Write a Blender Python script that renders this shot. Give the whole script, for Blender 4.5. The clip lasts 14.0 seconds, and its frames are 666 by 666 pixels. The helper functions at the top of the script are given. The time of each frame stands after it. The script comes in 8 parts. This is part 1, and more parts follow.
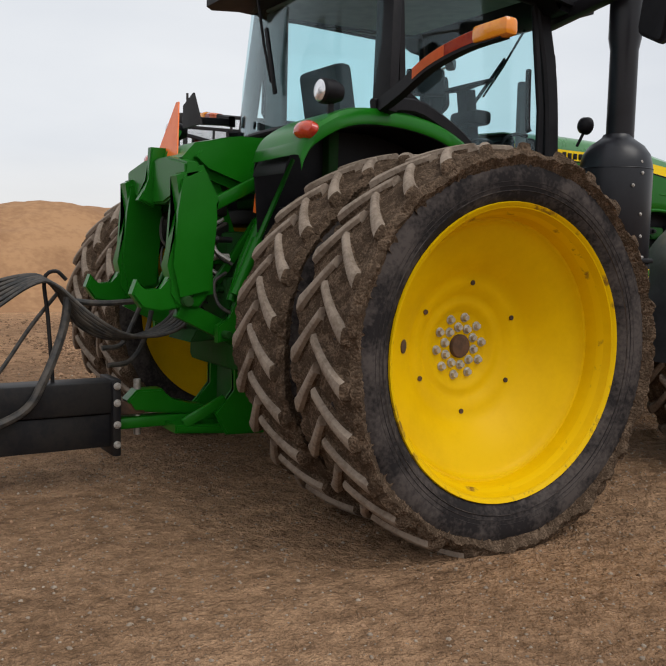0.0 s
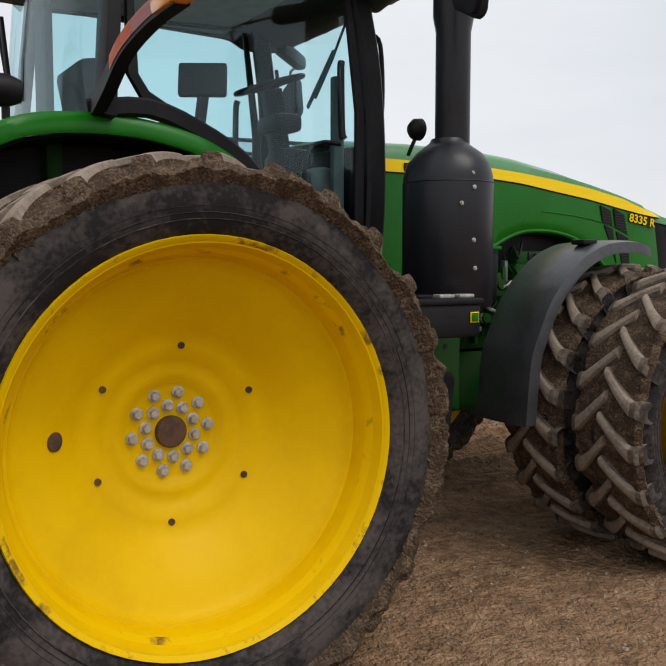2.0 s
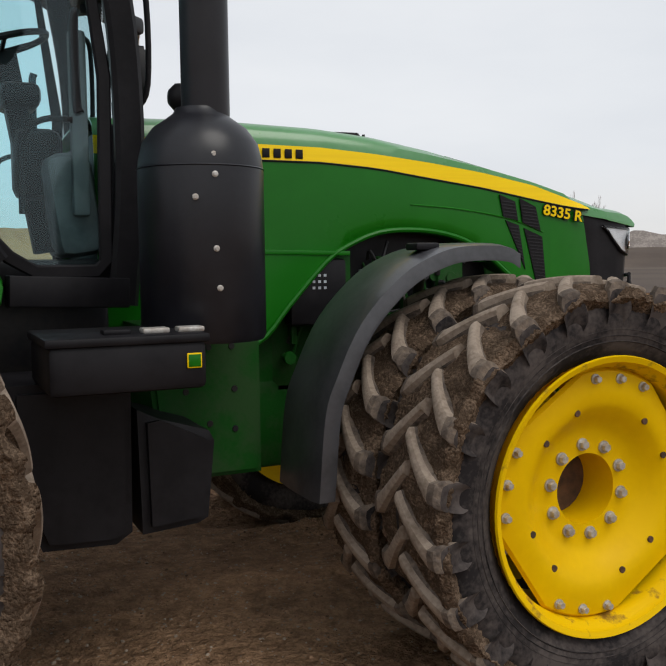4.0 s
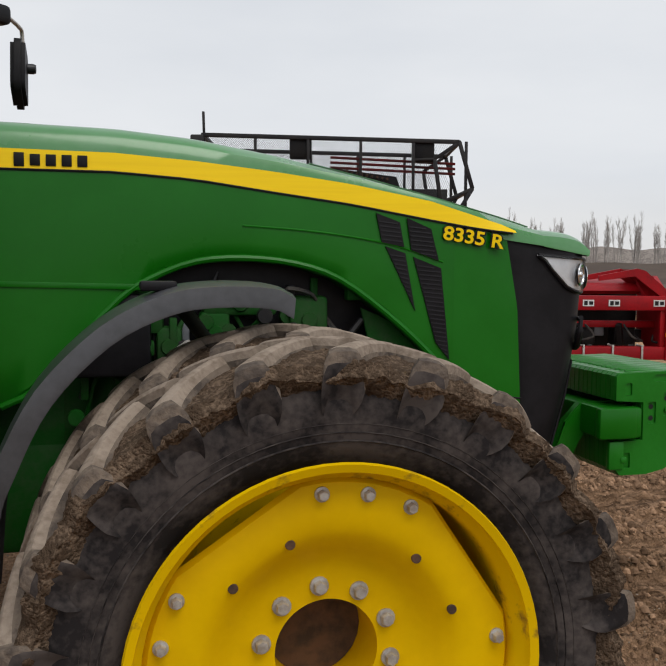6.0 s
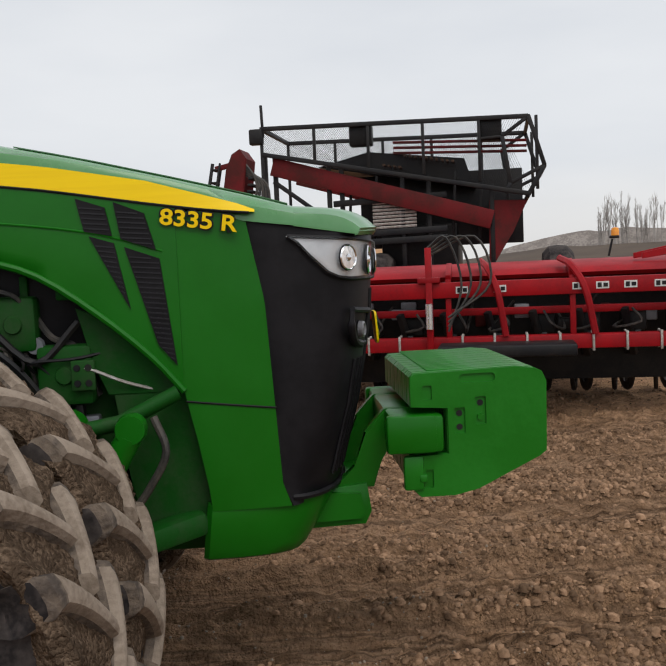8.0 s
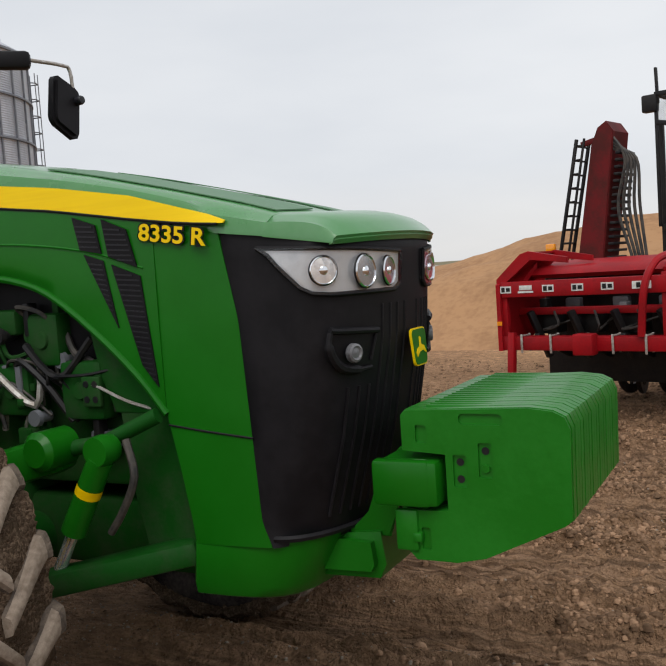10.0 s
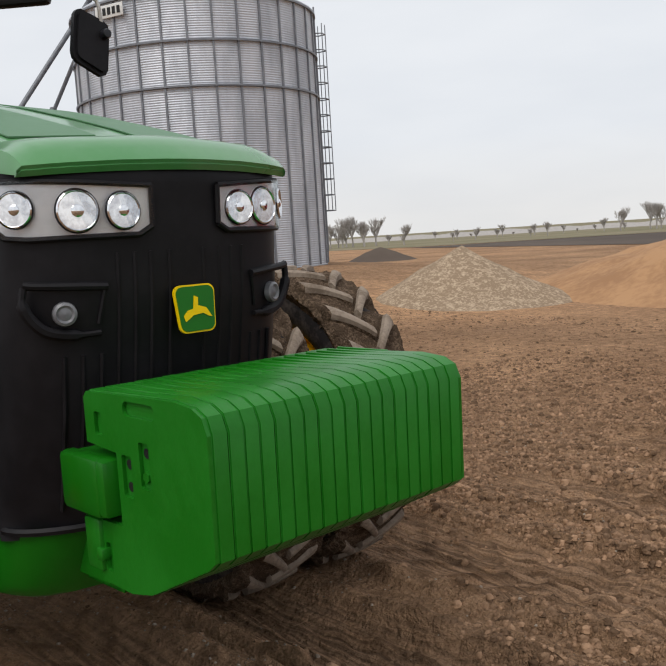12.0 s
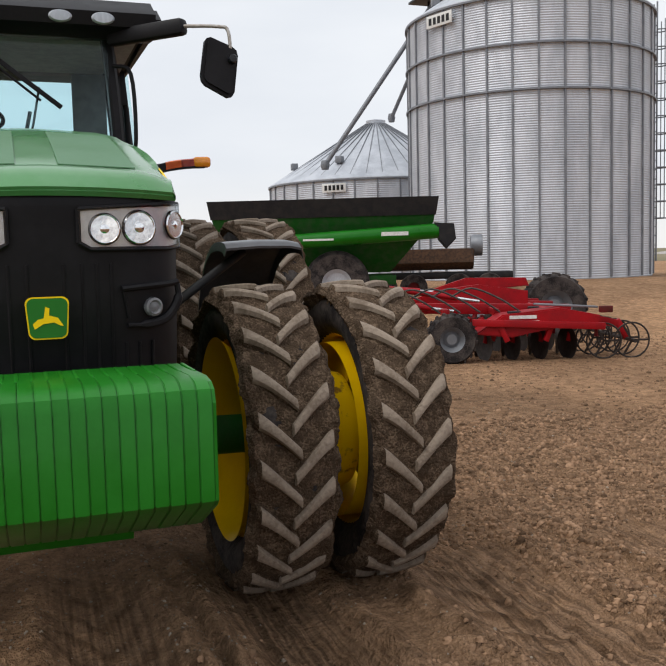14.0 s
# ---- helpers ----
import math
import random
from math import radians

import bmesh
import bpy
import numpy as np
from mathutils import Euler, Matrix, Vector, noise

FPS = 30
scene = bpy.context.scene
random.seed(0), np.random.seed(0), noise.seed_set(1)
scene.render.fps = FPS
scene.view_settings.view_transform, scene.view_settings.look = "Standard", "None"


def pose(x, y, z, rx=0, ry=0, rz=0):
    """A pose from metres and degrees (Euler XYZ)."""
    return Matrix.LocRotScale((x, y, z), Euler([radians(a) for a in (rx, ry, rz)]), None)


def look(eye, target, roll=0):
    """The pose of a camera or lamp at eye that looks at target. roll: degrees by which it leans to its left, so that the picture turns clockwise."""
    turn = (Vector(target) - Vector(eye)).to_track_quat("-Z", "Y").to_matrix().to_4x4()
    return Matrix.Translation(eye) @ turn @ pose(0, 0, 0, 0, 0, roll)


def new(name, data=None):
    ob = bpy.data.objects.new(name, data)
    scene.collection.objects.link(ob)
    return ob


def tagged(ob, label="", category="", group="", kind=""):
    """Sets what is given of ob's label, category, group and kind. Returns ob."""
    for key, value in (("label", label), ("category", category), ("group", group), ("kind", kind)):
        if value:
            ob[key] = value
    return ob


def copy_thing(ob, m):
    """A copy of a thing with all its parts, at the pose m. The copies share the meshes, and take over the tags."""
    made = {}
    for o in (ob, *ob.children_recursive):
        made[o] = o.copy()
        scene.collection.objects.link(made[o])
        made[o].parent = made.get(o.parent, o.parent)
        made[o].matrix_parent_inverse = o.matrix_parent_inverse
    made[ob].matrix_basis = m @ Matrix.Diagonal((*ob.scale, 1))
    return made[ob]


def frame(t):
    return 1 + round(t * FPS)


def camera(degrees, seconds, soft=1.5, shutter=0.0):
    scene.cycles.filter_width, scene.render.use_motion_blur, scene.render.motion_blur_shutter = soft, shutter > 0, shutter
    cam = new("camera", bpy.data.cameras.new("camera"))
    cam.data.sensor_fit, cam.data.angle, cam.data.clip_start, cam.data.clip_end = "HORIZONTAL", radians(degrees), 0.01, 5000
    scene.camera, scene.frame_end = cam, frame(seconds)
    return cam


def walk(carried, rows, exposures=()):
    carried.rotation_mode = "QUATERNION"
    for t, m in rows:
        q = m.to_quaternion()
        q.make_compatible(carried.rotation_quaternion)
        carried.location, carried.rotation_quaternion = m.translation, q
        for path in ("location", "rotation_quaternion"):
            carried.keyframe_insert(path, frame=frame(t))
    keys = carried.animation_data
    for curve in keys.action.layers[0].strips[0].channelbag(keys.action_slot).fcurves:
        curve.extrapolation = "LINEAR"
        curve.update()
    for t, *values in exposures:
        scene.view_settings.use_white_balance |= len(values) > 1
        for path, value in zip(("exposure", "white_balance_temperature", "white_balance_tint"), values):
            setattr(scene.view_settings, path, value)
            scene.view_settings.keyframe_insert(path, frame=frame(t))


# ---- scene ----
cam = camera(40.9, 14.0)
METRES, EYE, TILT, LEAN, TURN = 12.535, 1.432, 0.0, 0.0, -32.0
ROWS = [
    (0.0, 0.0, 0.0, 0.0, 0.13, -5.36, -1.35),
    (0.5, 0.0238, 0.0264, 0.0028, -2.48, -7.97, -1.84),
    (1.0, 0.0473, 0.0559, 0.0055, -0.63, -7.26, -1.41),
    (1.5, 0.0776, 0.0775, 0.0071, 0.47, -4.09, -0.73),
    (2.0, 0.1064, 0.1016, 0.0113, 1.2, -4.33, -0.03),
    (2.5, 0.1292, 0.1308, 0.0148, 3.05, -4.47, -0.45),
    (3.0, 0.1607, 0.1575, 0.0157, 7.65, -4.06, 0.34),
    (3.5, 0.1899, 0.1841, 0.0163, 5.75, -4.8, 0.55),
    (6.0, 0.3186, 0.3165, 0.0261, 18.13, -4.1, -0.35),
    (6.5, 0.345, 0.3412, 0.0236, 18.62, -4.53, -2.36),
    (7.0, 0.3757, 0.3655, 0.0213, 21.98, -4.17, -0.22),
    (9.5, 0.4784, 0.49, 0.0255, 48.11, -4.92, 3.27),
    (10.0, 0.4949, 0.5266, 0.025, 58.88, -4.14, 3.9),
    (10.5, 0.4927, 0.5607, 0.0197, 61.7, -4.67, 2.81),
    (11.0, 0.4925, 0.5956, 0.0197, 66.92, -4.74, 4.56),
    (11.5, 0.4955, 0.6334, 0.0196, 72.92, -5.44, 3.32),
    (12.0, 0.4911, 0.6686, 0.0152, 79.5, -6.08, 3.61),
    (12.5, 0.4987, 0.7013, 0.0166, 89.64, -6.86, 1.55),
    (13.0, 0.4969, 0.7271, 0.0168, 91.06, -5.01, 2.02),
    (13.5, 0.4898, 0.756, 0.0173, 94.79, -3.72, 3.12),
    (14.0, 0.4937, 0.7896, 0.0154, 102.38, -4.95, 1.45),
]
walk(cam, [(t, pose(-2.984, -5.204, EYE, TILT, LEAN, TURN) @ pose(METRES * x, METRES * y, METRES * z, 90 + pitch, roll, yaw)) for t, x, y, z, yaw, pitch, roll in ROWS],
     exposures=[(0.0, 0.18), (1.5, 0.22), (3.5, 0.18), (6.5, 0.10), (9.5, 0.14), (12.0, 0.24), (14.0, 0.36)])

# ---- world, sun, exposure ----
world = bpy.data.worlds.new("overcast_sky")
scene.world = world
world.use_nodes = True
wn, wl = world.node_tree.nodes, world.node_tree.links
wn.clear()
sky = wn.new("ShaderNodeTexSky")
sky.sky_type, sky.sun_disc = "NISHITA", False
sky.sun_elevation, sky.sun_rotation = radians(48), radians(200)
sky.air_density, sky.dust_density, sky.ozone_density = 1.0, 4.0, 1.0
grey = wn.new("ShaderNodeHueSaturation")
grey.inputs["Saturation"].default_value = 0.25
wl.new(sky.outputs[0], grey.inputs["Color"])
wc = wn.new("ShaderNodeTexCoord")
wmap = wn.new("ShaderNodeMapping")
wmap.inputs["Scale"].default_value = (1.0, 1.0, 3.5)
wl.new(wc.outputs["Generated"], wmap.inputs["Vector"])
cloud = wn.new("ShaderNodeTexNoise")
cloud.inputs["Scale"].default_value, cloud.inputs["Detail"].default_value = 1.6, 5
wl.new(wmap.outputs[0], cloud.inputs["Vector"])
cramp = wn.new("ShaderNodeValToRGB")
cramp.color_ramp.elements[0].position, cramp.color_ramp.elements[0].color = 0.3, (6.0, 6.35, 6.9, 1)
cramp.color_ramp.elements[1].position, cramp.color_ramp.elements[1].color = 0.7, (7.6, 7.8, 8.1, 1)
wl.new(cloud.outputs["Fac"], cramp.inputs["Fac"])
wmix = wn.new("ShaderNodeMix")
wmix.data_type = "RGBA"
wmix.inputs[0].default_value = 0.85
wl.new(grey.outputs[0], wmix.inputs[6])
wl.new(cramp.outputs[0], wmix.inputs[7])
wsep = wn.new("ShaderNodeSeparateXYZ")
wl.new(wc.outputs["Generated"], wsep.inputs[0])
low = wn.new("ShaderNodeMapRange")
low.inputs["From Min"].default_value, low.inputs["From Max"].default_value = 0.012, 0.10
low.inputs["To Min"].default_value, low.inputs["To Max"].default_value = 1.0, 0.0
wl.new(wsep.outputs["Z"], low.inputs["Value"])
band = wn.new("ShaderNodeMix")
band.data_type, band.blend_type = "RGBA", "MULTIPLY"
wl.new(low.outputs[0], band.inputs[0])
wl.new(wmix.outputs[2], band.inputs[6])
band.inputs[7].default_value = (1.14, 1.09, 1.02, 1)
wbg = wn.new("ShaderNodeBackground")
wbg.inputs["Strength"].default_value = 0.105
wl.new(band.outputs[2], wbg.inputs["Color"])
wout = wn.new("ShaderNodeOutputWorld")
wl.new(wbg.outputs[0], wout.inputs["Surface"])
sun = new("sun", bpy.data.lights.new("sun", "SUN"))
sun.data.energy, sun.data.angle, sun.data.color = 1.15, radians(35), (1.0, 0.96, 0.9)
sun.matrix_world = look((6, -14, 22), (0, 0, 0))


# ---- materials ----
def mat(name, c1, c2=None, rough=0.6, metal=0.0, scale=3.0, bump=0.0, bscale=40.0, coat=0.0, spread=(0.4, 0.62), fine=0.25, stretch=(1, 1, 1), spec=0.5):
    m = bpy.data.materials.new(name)
    m.use_nodes = True
    n, l = m.node_tree.nodes, m.node_tree.links
    p = n["Principled BSDF"]
    c2 = c2 or tuple(min(1, v * 0.8) for v in c1)
    tc = n.new("ShaderNodeTexCoord")
    oi = n.new("ShaderNodeObjectInfo")
    mp = n.new("ShaderNodeMapping")
    mp.inputs["Scale"].default_value = stretch
    add = n.new("ShaderNodeVectorMath")
    add.operation = "MULTIPLY_ADD"
    add.inputs[1].default_value = (17, 11, 5)
    comb = n.new("ShaderNodeCombineXYZ")
    for k in range(3):
        l.new(oi.outputs["Random"], comb.inputs[k])
    l.new(comb.outputs[0], add.inputs[0])
    l.new(tc.outputs["Object"], add.inputs[2])
    l.new(add.outputs[0], mp.inputs["Vector"])
    a = n.new("ShaderNodeTexNoise")
    a.inputs["Scale"].default_value, a.inputs["Detail"].default_value, a.inputs["Roughness"].default_value = scale, 6, 0.62
    l.new(mp.outputs[0], a.inputs["Vector"])
    b = n.new("ShaderNodeTexNoise")
    b.inputs["Scale"].default_value, b.inputs["Detail"].default_value = bscale, 4
    l.new(mp.outputs[0], b.inputs["Vector"])
    mx = n.new("ShaderNodeMath")
    mx.operation = "MULTIPLY_ADD"
    mx.inputs[1].default_value = fine
    l.new(b.outputs["Fac"], mx.inputs[0])
    l.new(a.outputs["Fac"], mx.inputs[2])
    r = n.new("ShaderNodeValToRGB")
    off = fine * 0.5
    r.color_ramp.elements[0].position, r.color_ramp.elements[0].color = spread[0] + off, (*c1, 1)
    r.color_ramp.elements[1].position, r.color_ramp.elements[1].color = spread[1] + off, (*c2, 1)
    l.new(mx.outputs[0], r.inputs["Fac"])
    l.new(r.outputs[0], p.inputs["Base Color"])
    rr = n.new("ShaderNodeMapRange")
    rr.inputs["To Min"].default_value, rr.inputs["To Max"].default_value = max(0.03, rough - 0.1), min(1, rough + 0.12)
    l.new(a.outputs["Fac"], rr.inputs["Value"])
    l.new(rr.outputs[0], p.inputs["Roughness"])
    p.inputs["Metallic"].default_value = metal
    p.inputs["Specular IOR Level"].default_value = spec
    if coat:
        p.inputs["Coat Weight"].default_value, p.inputs["Coat Roughness"].default_value = coat, 0.12
    if bump:
        bp = n.new("ShaderNodeBump")
        bp.inputs["Strength"].default_value, bp.inputs["Distance"].default_value = bump, 0.02
        l.new(mx.outputs[0], bp.inputs["Height"])
        l.new(bp.outputs[0], p.inputs["Normal"])
    return m


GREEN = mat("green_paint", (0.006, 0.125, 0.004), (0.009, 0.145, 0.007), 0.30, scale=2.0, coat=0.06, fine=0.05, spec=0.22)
# Hood-top greens, paler than the sides: dust and sky sheen mixed into the colour.
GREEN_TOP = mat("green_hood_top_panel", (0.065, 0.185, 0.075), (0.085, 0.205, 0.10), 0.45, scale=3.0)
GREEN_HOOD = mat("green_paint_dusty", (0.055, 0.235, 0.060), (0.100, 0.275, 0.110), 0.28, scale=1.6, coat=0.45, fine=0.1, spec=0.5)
FOGLENS = mat("dull_lens", (0.18, 0.18, 0.19), (0.12, 0.12, 0.13), 0.3, scale=20)
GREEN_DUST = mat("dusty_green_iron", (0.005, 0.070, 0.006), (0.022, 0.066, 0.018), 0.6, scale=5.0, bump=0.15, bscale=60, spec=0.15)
GREEN_WT = mat("green_cast_weight", (0.008, 0.148, 0.006), (0.013, 0.178, 0.011), 0.38, scale=4.0, bump=0.10, bscale=55, spec=0.25, coat=0.08)
YELLOW = mat("yellow_paint", (0.77, 0.475, 0.0), (0.70, 0.42, 0.0), 0.42, scale=2.5, fine=0.1, spec=0.10)
YELLOW_DIRTY = mat("yellow_paint_scuffed", (0.78, 0.49, 0.0), (0.26, 0.14, 0.02), 0.5, scale=9.0, spread=(0.56, 0.68), bump=0.05, spec=0.10)
STRIPE = mat("yellow_decal", (0.92, 0.62, 0.0), (0.88, 0.58, 0.0), 0.4, scale=8, stretch=(0.2, 1, 8), spec=0.2)
RUBBER = mat("tyre_rubber", (0.018, 0.0155, 0.016), (0.078, 0.065, 0.060), 0.8, scale=4.5, bump=0.15, bscale=50, fine=0.4, spec=0.15)
LUG = mat("worn_lug_rubber", (0.31, 0.250, 0.198), (0.185, 0.142, 0.108), 0.92, scale=7.0, bump=0.4, bscale=60, fine=0.6, spec=0.1, spread=(0.40, 0.70))
SMEAR = mat("mud_smeared_rubber", (0.185, 0.145, 0.113), (0.082, 0.066, 0.056), 0.92, scale=11.0, bump=0.7, bscale=50, fine=0.6, spec=0.1, spread=(0.36, 0.66))
MUD = mat("caked_mud", (0.215, 0.150, 0.103), (0.090, 0.061, 0.041), 0.97, scale=18.0, bump=1.3, bscale=95, fine=0.9, spec=0.06, spread=(0.30, 0.76))
BLACK = mat("black_plastic", (0.0065, 0.006, 0.0075), (0.012, 0.011, 0.013), 0.5, scale=6.0, spec=0.2)
BLACK_SATIN = mat("black_satin_metal", (0.007, 0.007, 0.010), (0.012, 0.012, 0.016), 0.34, scale=3.0, spec=0.4)
BLACK_IRON = mat("black_painted_iron", (0.008, 0.008, 0.010), (0.018, 0.016, 0.015), 0.5, scale=5.0, bump=0.08, spec=0.3)
FENDER_GREY = mat("dusty_black_fender", (0.048, 0.048, 0.054), (0.022, 0.022, 0.025), 0.42, scale=3.0, bump=0.05, spec=0.6, coat=0.35)
STEEL = mat("zinc_steel", (0.55, 0.53, 0.50), (0.36, 0.32, 0.28), 0.45, metal=0.5, scale=30.0)
RUST = mat("rusty_hub", (0.11, 0.055, 0.03), (0.05, 0.03, 0.02), 0.85, scale=14, bump=0.3)
CHROME = mat("lamp_reflector", (0.90, 0.90, 0.91), (0.78, 0.78, 0.80), 0.22, metal=0.75, scale=12)
ORANGE = mat("orange_reflector", (1.0, 0.20, 0.025), (0.95, 0.17, 0.02), 0.35, scale=10)
AMBER = mat("amber_lens", (0.92, 0.34, 0.015), (0.85, 0.26, 0.012), 0.15, scale=10, coat=0.5)
LAMPBODY = mat("silvered_lamp_body", (0.82, 0.82, 0.83), (0.66, 0.66, 0.68), 0.2, metal=0.35, scale=9)
REFLECT = mat("polished_reflector", (0.90, 0.90, 0.91), (0.72, 0.72, 0.74), 0.12, metal=1.0, scale=40)
HEADLINER = mat("grey_cab_headliner", (0.36, 0.37, 0.38), (0.30, 0.31, 0.32), 0.9, scale=10)
SCRUB = mat("grey_scrub", (0.30, 0.265, 0.24), (0.20, 0.175, 0.16), 0.95, scale=0.5, bump=1.0, bscale=3, fine=0.8, spec=0.05)
REDLENS = mat("red_lens", (0.5, 0.03, 0.012), (0.6, 0.07, 0.015), 0.15, scale=10, coat=0.5)
RED = mat("red_machine_paint", (0.36, 0.006, 0.011), (0.25, 0.007, 0.011), 0.42, scale=2.5, spec=0.2)
RED_OLD = mat("weathered_red_paint", (0.15, 0.010, 0.012), (0.08, 0.014, 0.012), 0.6, scale=3.0, bump=0.08, spec=0.2)
GALV = mat("galvanised_sheet", (0.55, 0.575, 0.62), (0.42, 0.445, 0.49), 0.48, metal=0.35, scale=0.9, stretch=(1, 1, 0.35), fine=0.5)
GALV_DARK = mat("galvanised_stiffener", (0.22, 0.23, 0.25), (0.17, 0.18, 0.20), 0.5, metal=0.4, scale=2)
WHITE = mat("white_decal", (0.75, 0.75, 0.73), (0.6, 0.6, 0.58), 0.5, scale=20)
CONSOLE = mat("grey_cab_plastic", (0.16, 0.165, 0.165), (0.12, 0.125, 0.125), 0.7, scale=12)
GREYSEAT = mat("dark_seat_cloth", (0.04, 0.042, 0.046), (0.028, 0.029, 0.032), 0.85, scale=20, bump=0.1, bscale=60)
HOSE = mat("hydraulic_hose_rubber", (0.02, 0.02, 0.02), (0.07, 0.06, 0.05), 0.6, scale=15)
SAND = mat("sand_bank", (0.43, 0.245, 0.125), (0.32, 0.175, 0.09), 0.95, scale=0.6, bump=0.6, bscale=7, fine=0.5, spec=0.2)
GRAVEL = mat("gravel_heap", (0.50, 0.385, 0.27), (0.27, 0.195, 0.13), 0.95, scale=7.0, bump=1.0, bscale=22, fine=0.9, spec=0.1, spread=(0.3, 0.75))
CLOD = mat("earth_clods", (0.285, 0.176, 0.108), (0.185, 0.112, 0.068), 0.95, scale=8.0, bump=0.6, bscale=60, fine=0.6, spec=0.08)
def vary_islands(m, lo, hi):
    """Each separate lump takes its own lightness."""
    n, l = m.node_tree.nodes, m.node_tree.links
    p = n["Principled BSDF"]
    old = p.inputs["Base Color"].links[0].from_socket
    g = n.new("ShaderNodeNewGeometry")
    r = n.new("ShaderNodeMapRange")
    r.inputs["To Min"].default_value, r.inputs["To Max"].default_value = lo, hi
    l.new(g.outputs["Random Per Island"], r.inputs["Value"])
    mm = n.new("ShaderNodeMix")
    mm.data_type, mm.blend_type = "RGBA", "MULTIPLY"
    mm.inputs[0].default_value = 1.0
    l.new(old, mm.inputs[6])
    l.new(r.outputs[0], mm.inputs[7])
    l.new(mm.outputs[2], p.inputs["Base Color"])


vary_islands(CLOD, 0.5, 1.55)
STONE = mat("pale_pebbles", (0.36, 0.29, 0.22), (0.20, 0.15, 0.11), 0.9, scale=12)
FIELD = mat("ploughed_field", (0.085, 0.066, 0.055), (0.12, 0.094, 0.075), 0.95, scale=0.06, spec=0.1)
STUBBLE = mat("stubble_field", (0.24, 0.20, 0.13), (0.17, 0.16, 0.09), 0.95, scale=0.05, spec=0.1)
BARK = mat("bare_twigs", (0.42, 0.385, 0.355), (0.32, 0.29, 0.27), 0.9, scale=2)
BLADE = mat("worn_disc_steel", (0.05, 0.038, 0.034), (0.028, 0.021, 0.018), 0.55, metal=0.5, scale=10)


def glass(name, colour, rough=0.0, alpha=0.35):
    m = bpy.data.materials.new(name)
    m.use_nodes = True
    n, l = m.node_tree.nodes, m.node_tree.links
    n.clear()
    tr = n.new("ShaderNodeBsdfTransparent")
    tr.inputs[0].default_value = (*colour, 1)
    gl = n.new("ShaderNodeBsdfGlossy")
    gl.inputs["Roughness"].default_value = 0.03
    gl.inputs["Color"].default_value = (0.75, 0.8, 0.82, 1)
    lw = n.new("ShaderNodeLayerWeight")
    lw.inputs["Blend"].default_value = 0.5
    pw = n.new("ShaderNodeMath")
    pw.operation = "POWER"
    pw.inputs[1].default_value = 4.0
    l.new(lw.outputs["Facing"], pw.inputs[0])
    fr = n.new("ShaderNodeMath")
    fr.operation = "MULTIPLY_ADD"
    fr.inputs[1].default_value, fr.inputs[2].default_value = 0.6, 0.03
    l.new(pw.outputs[0], fr.inputs[0])
    mx = n.new("ShaderNodeMixShader")
    l.new(fr.outputs[0], mx.inputs[0])
    l.new(tr.outputs[0], mx.inputs[1])
    l.new(gl.outputs[0], mx.inputs[2])
    out = n.new("ShaderNodeOutputMaterial")
    l.new(mx.outputs[0], out.inputs["Surface"])
    return m


GLASS = glass("tinted_cab_glass", (0.83, 0.945, 0.96))
LENS = glass("clear_lens", (0.95, 0.96, 0.97))


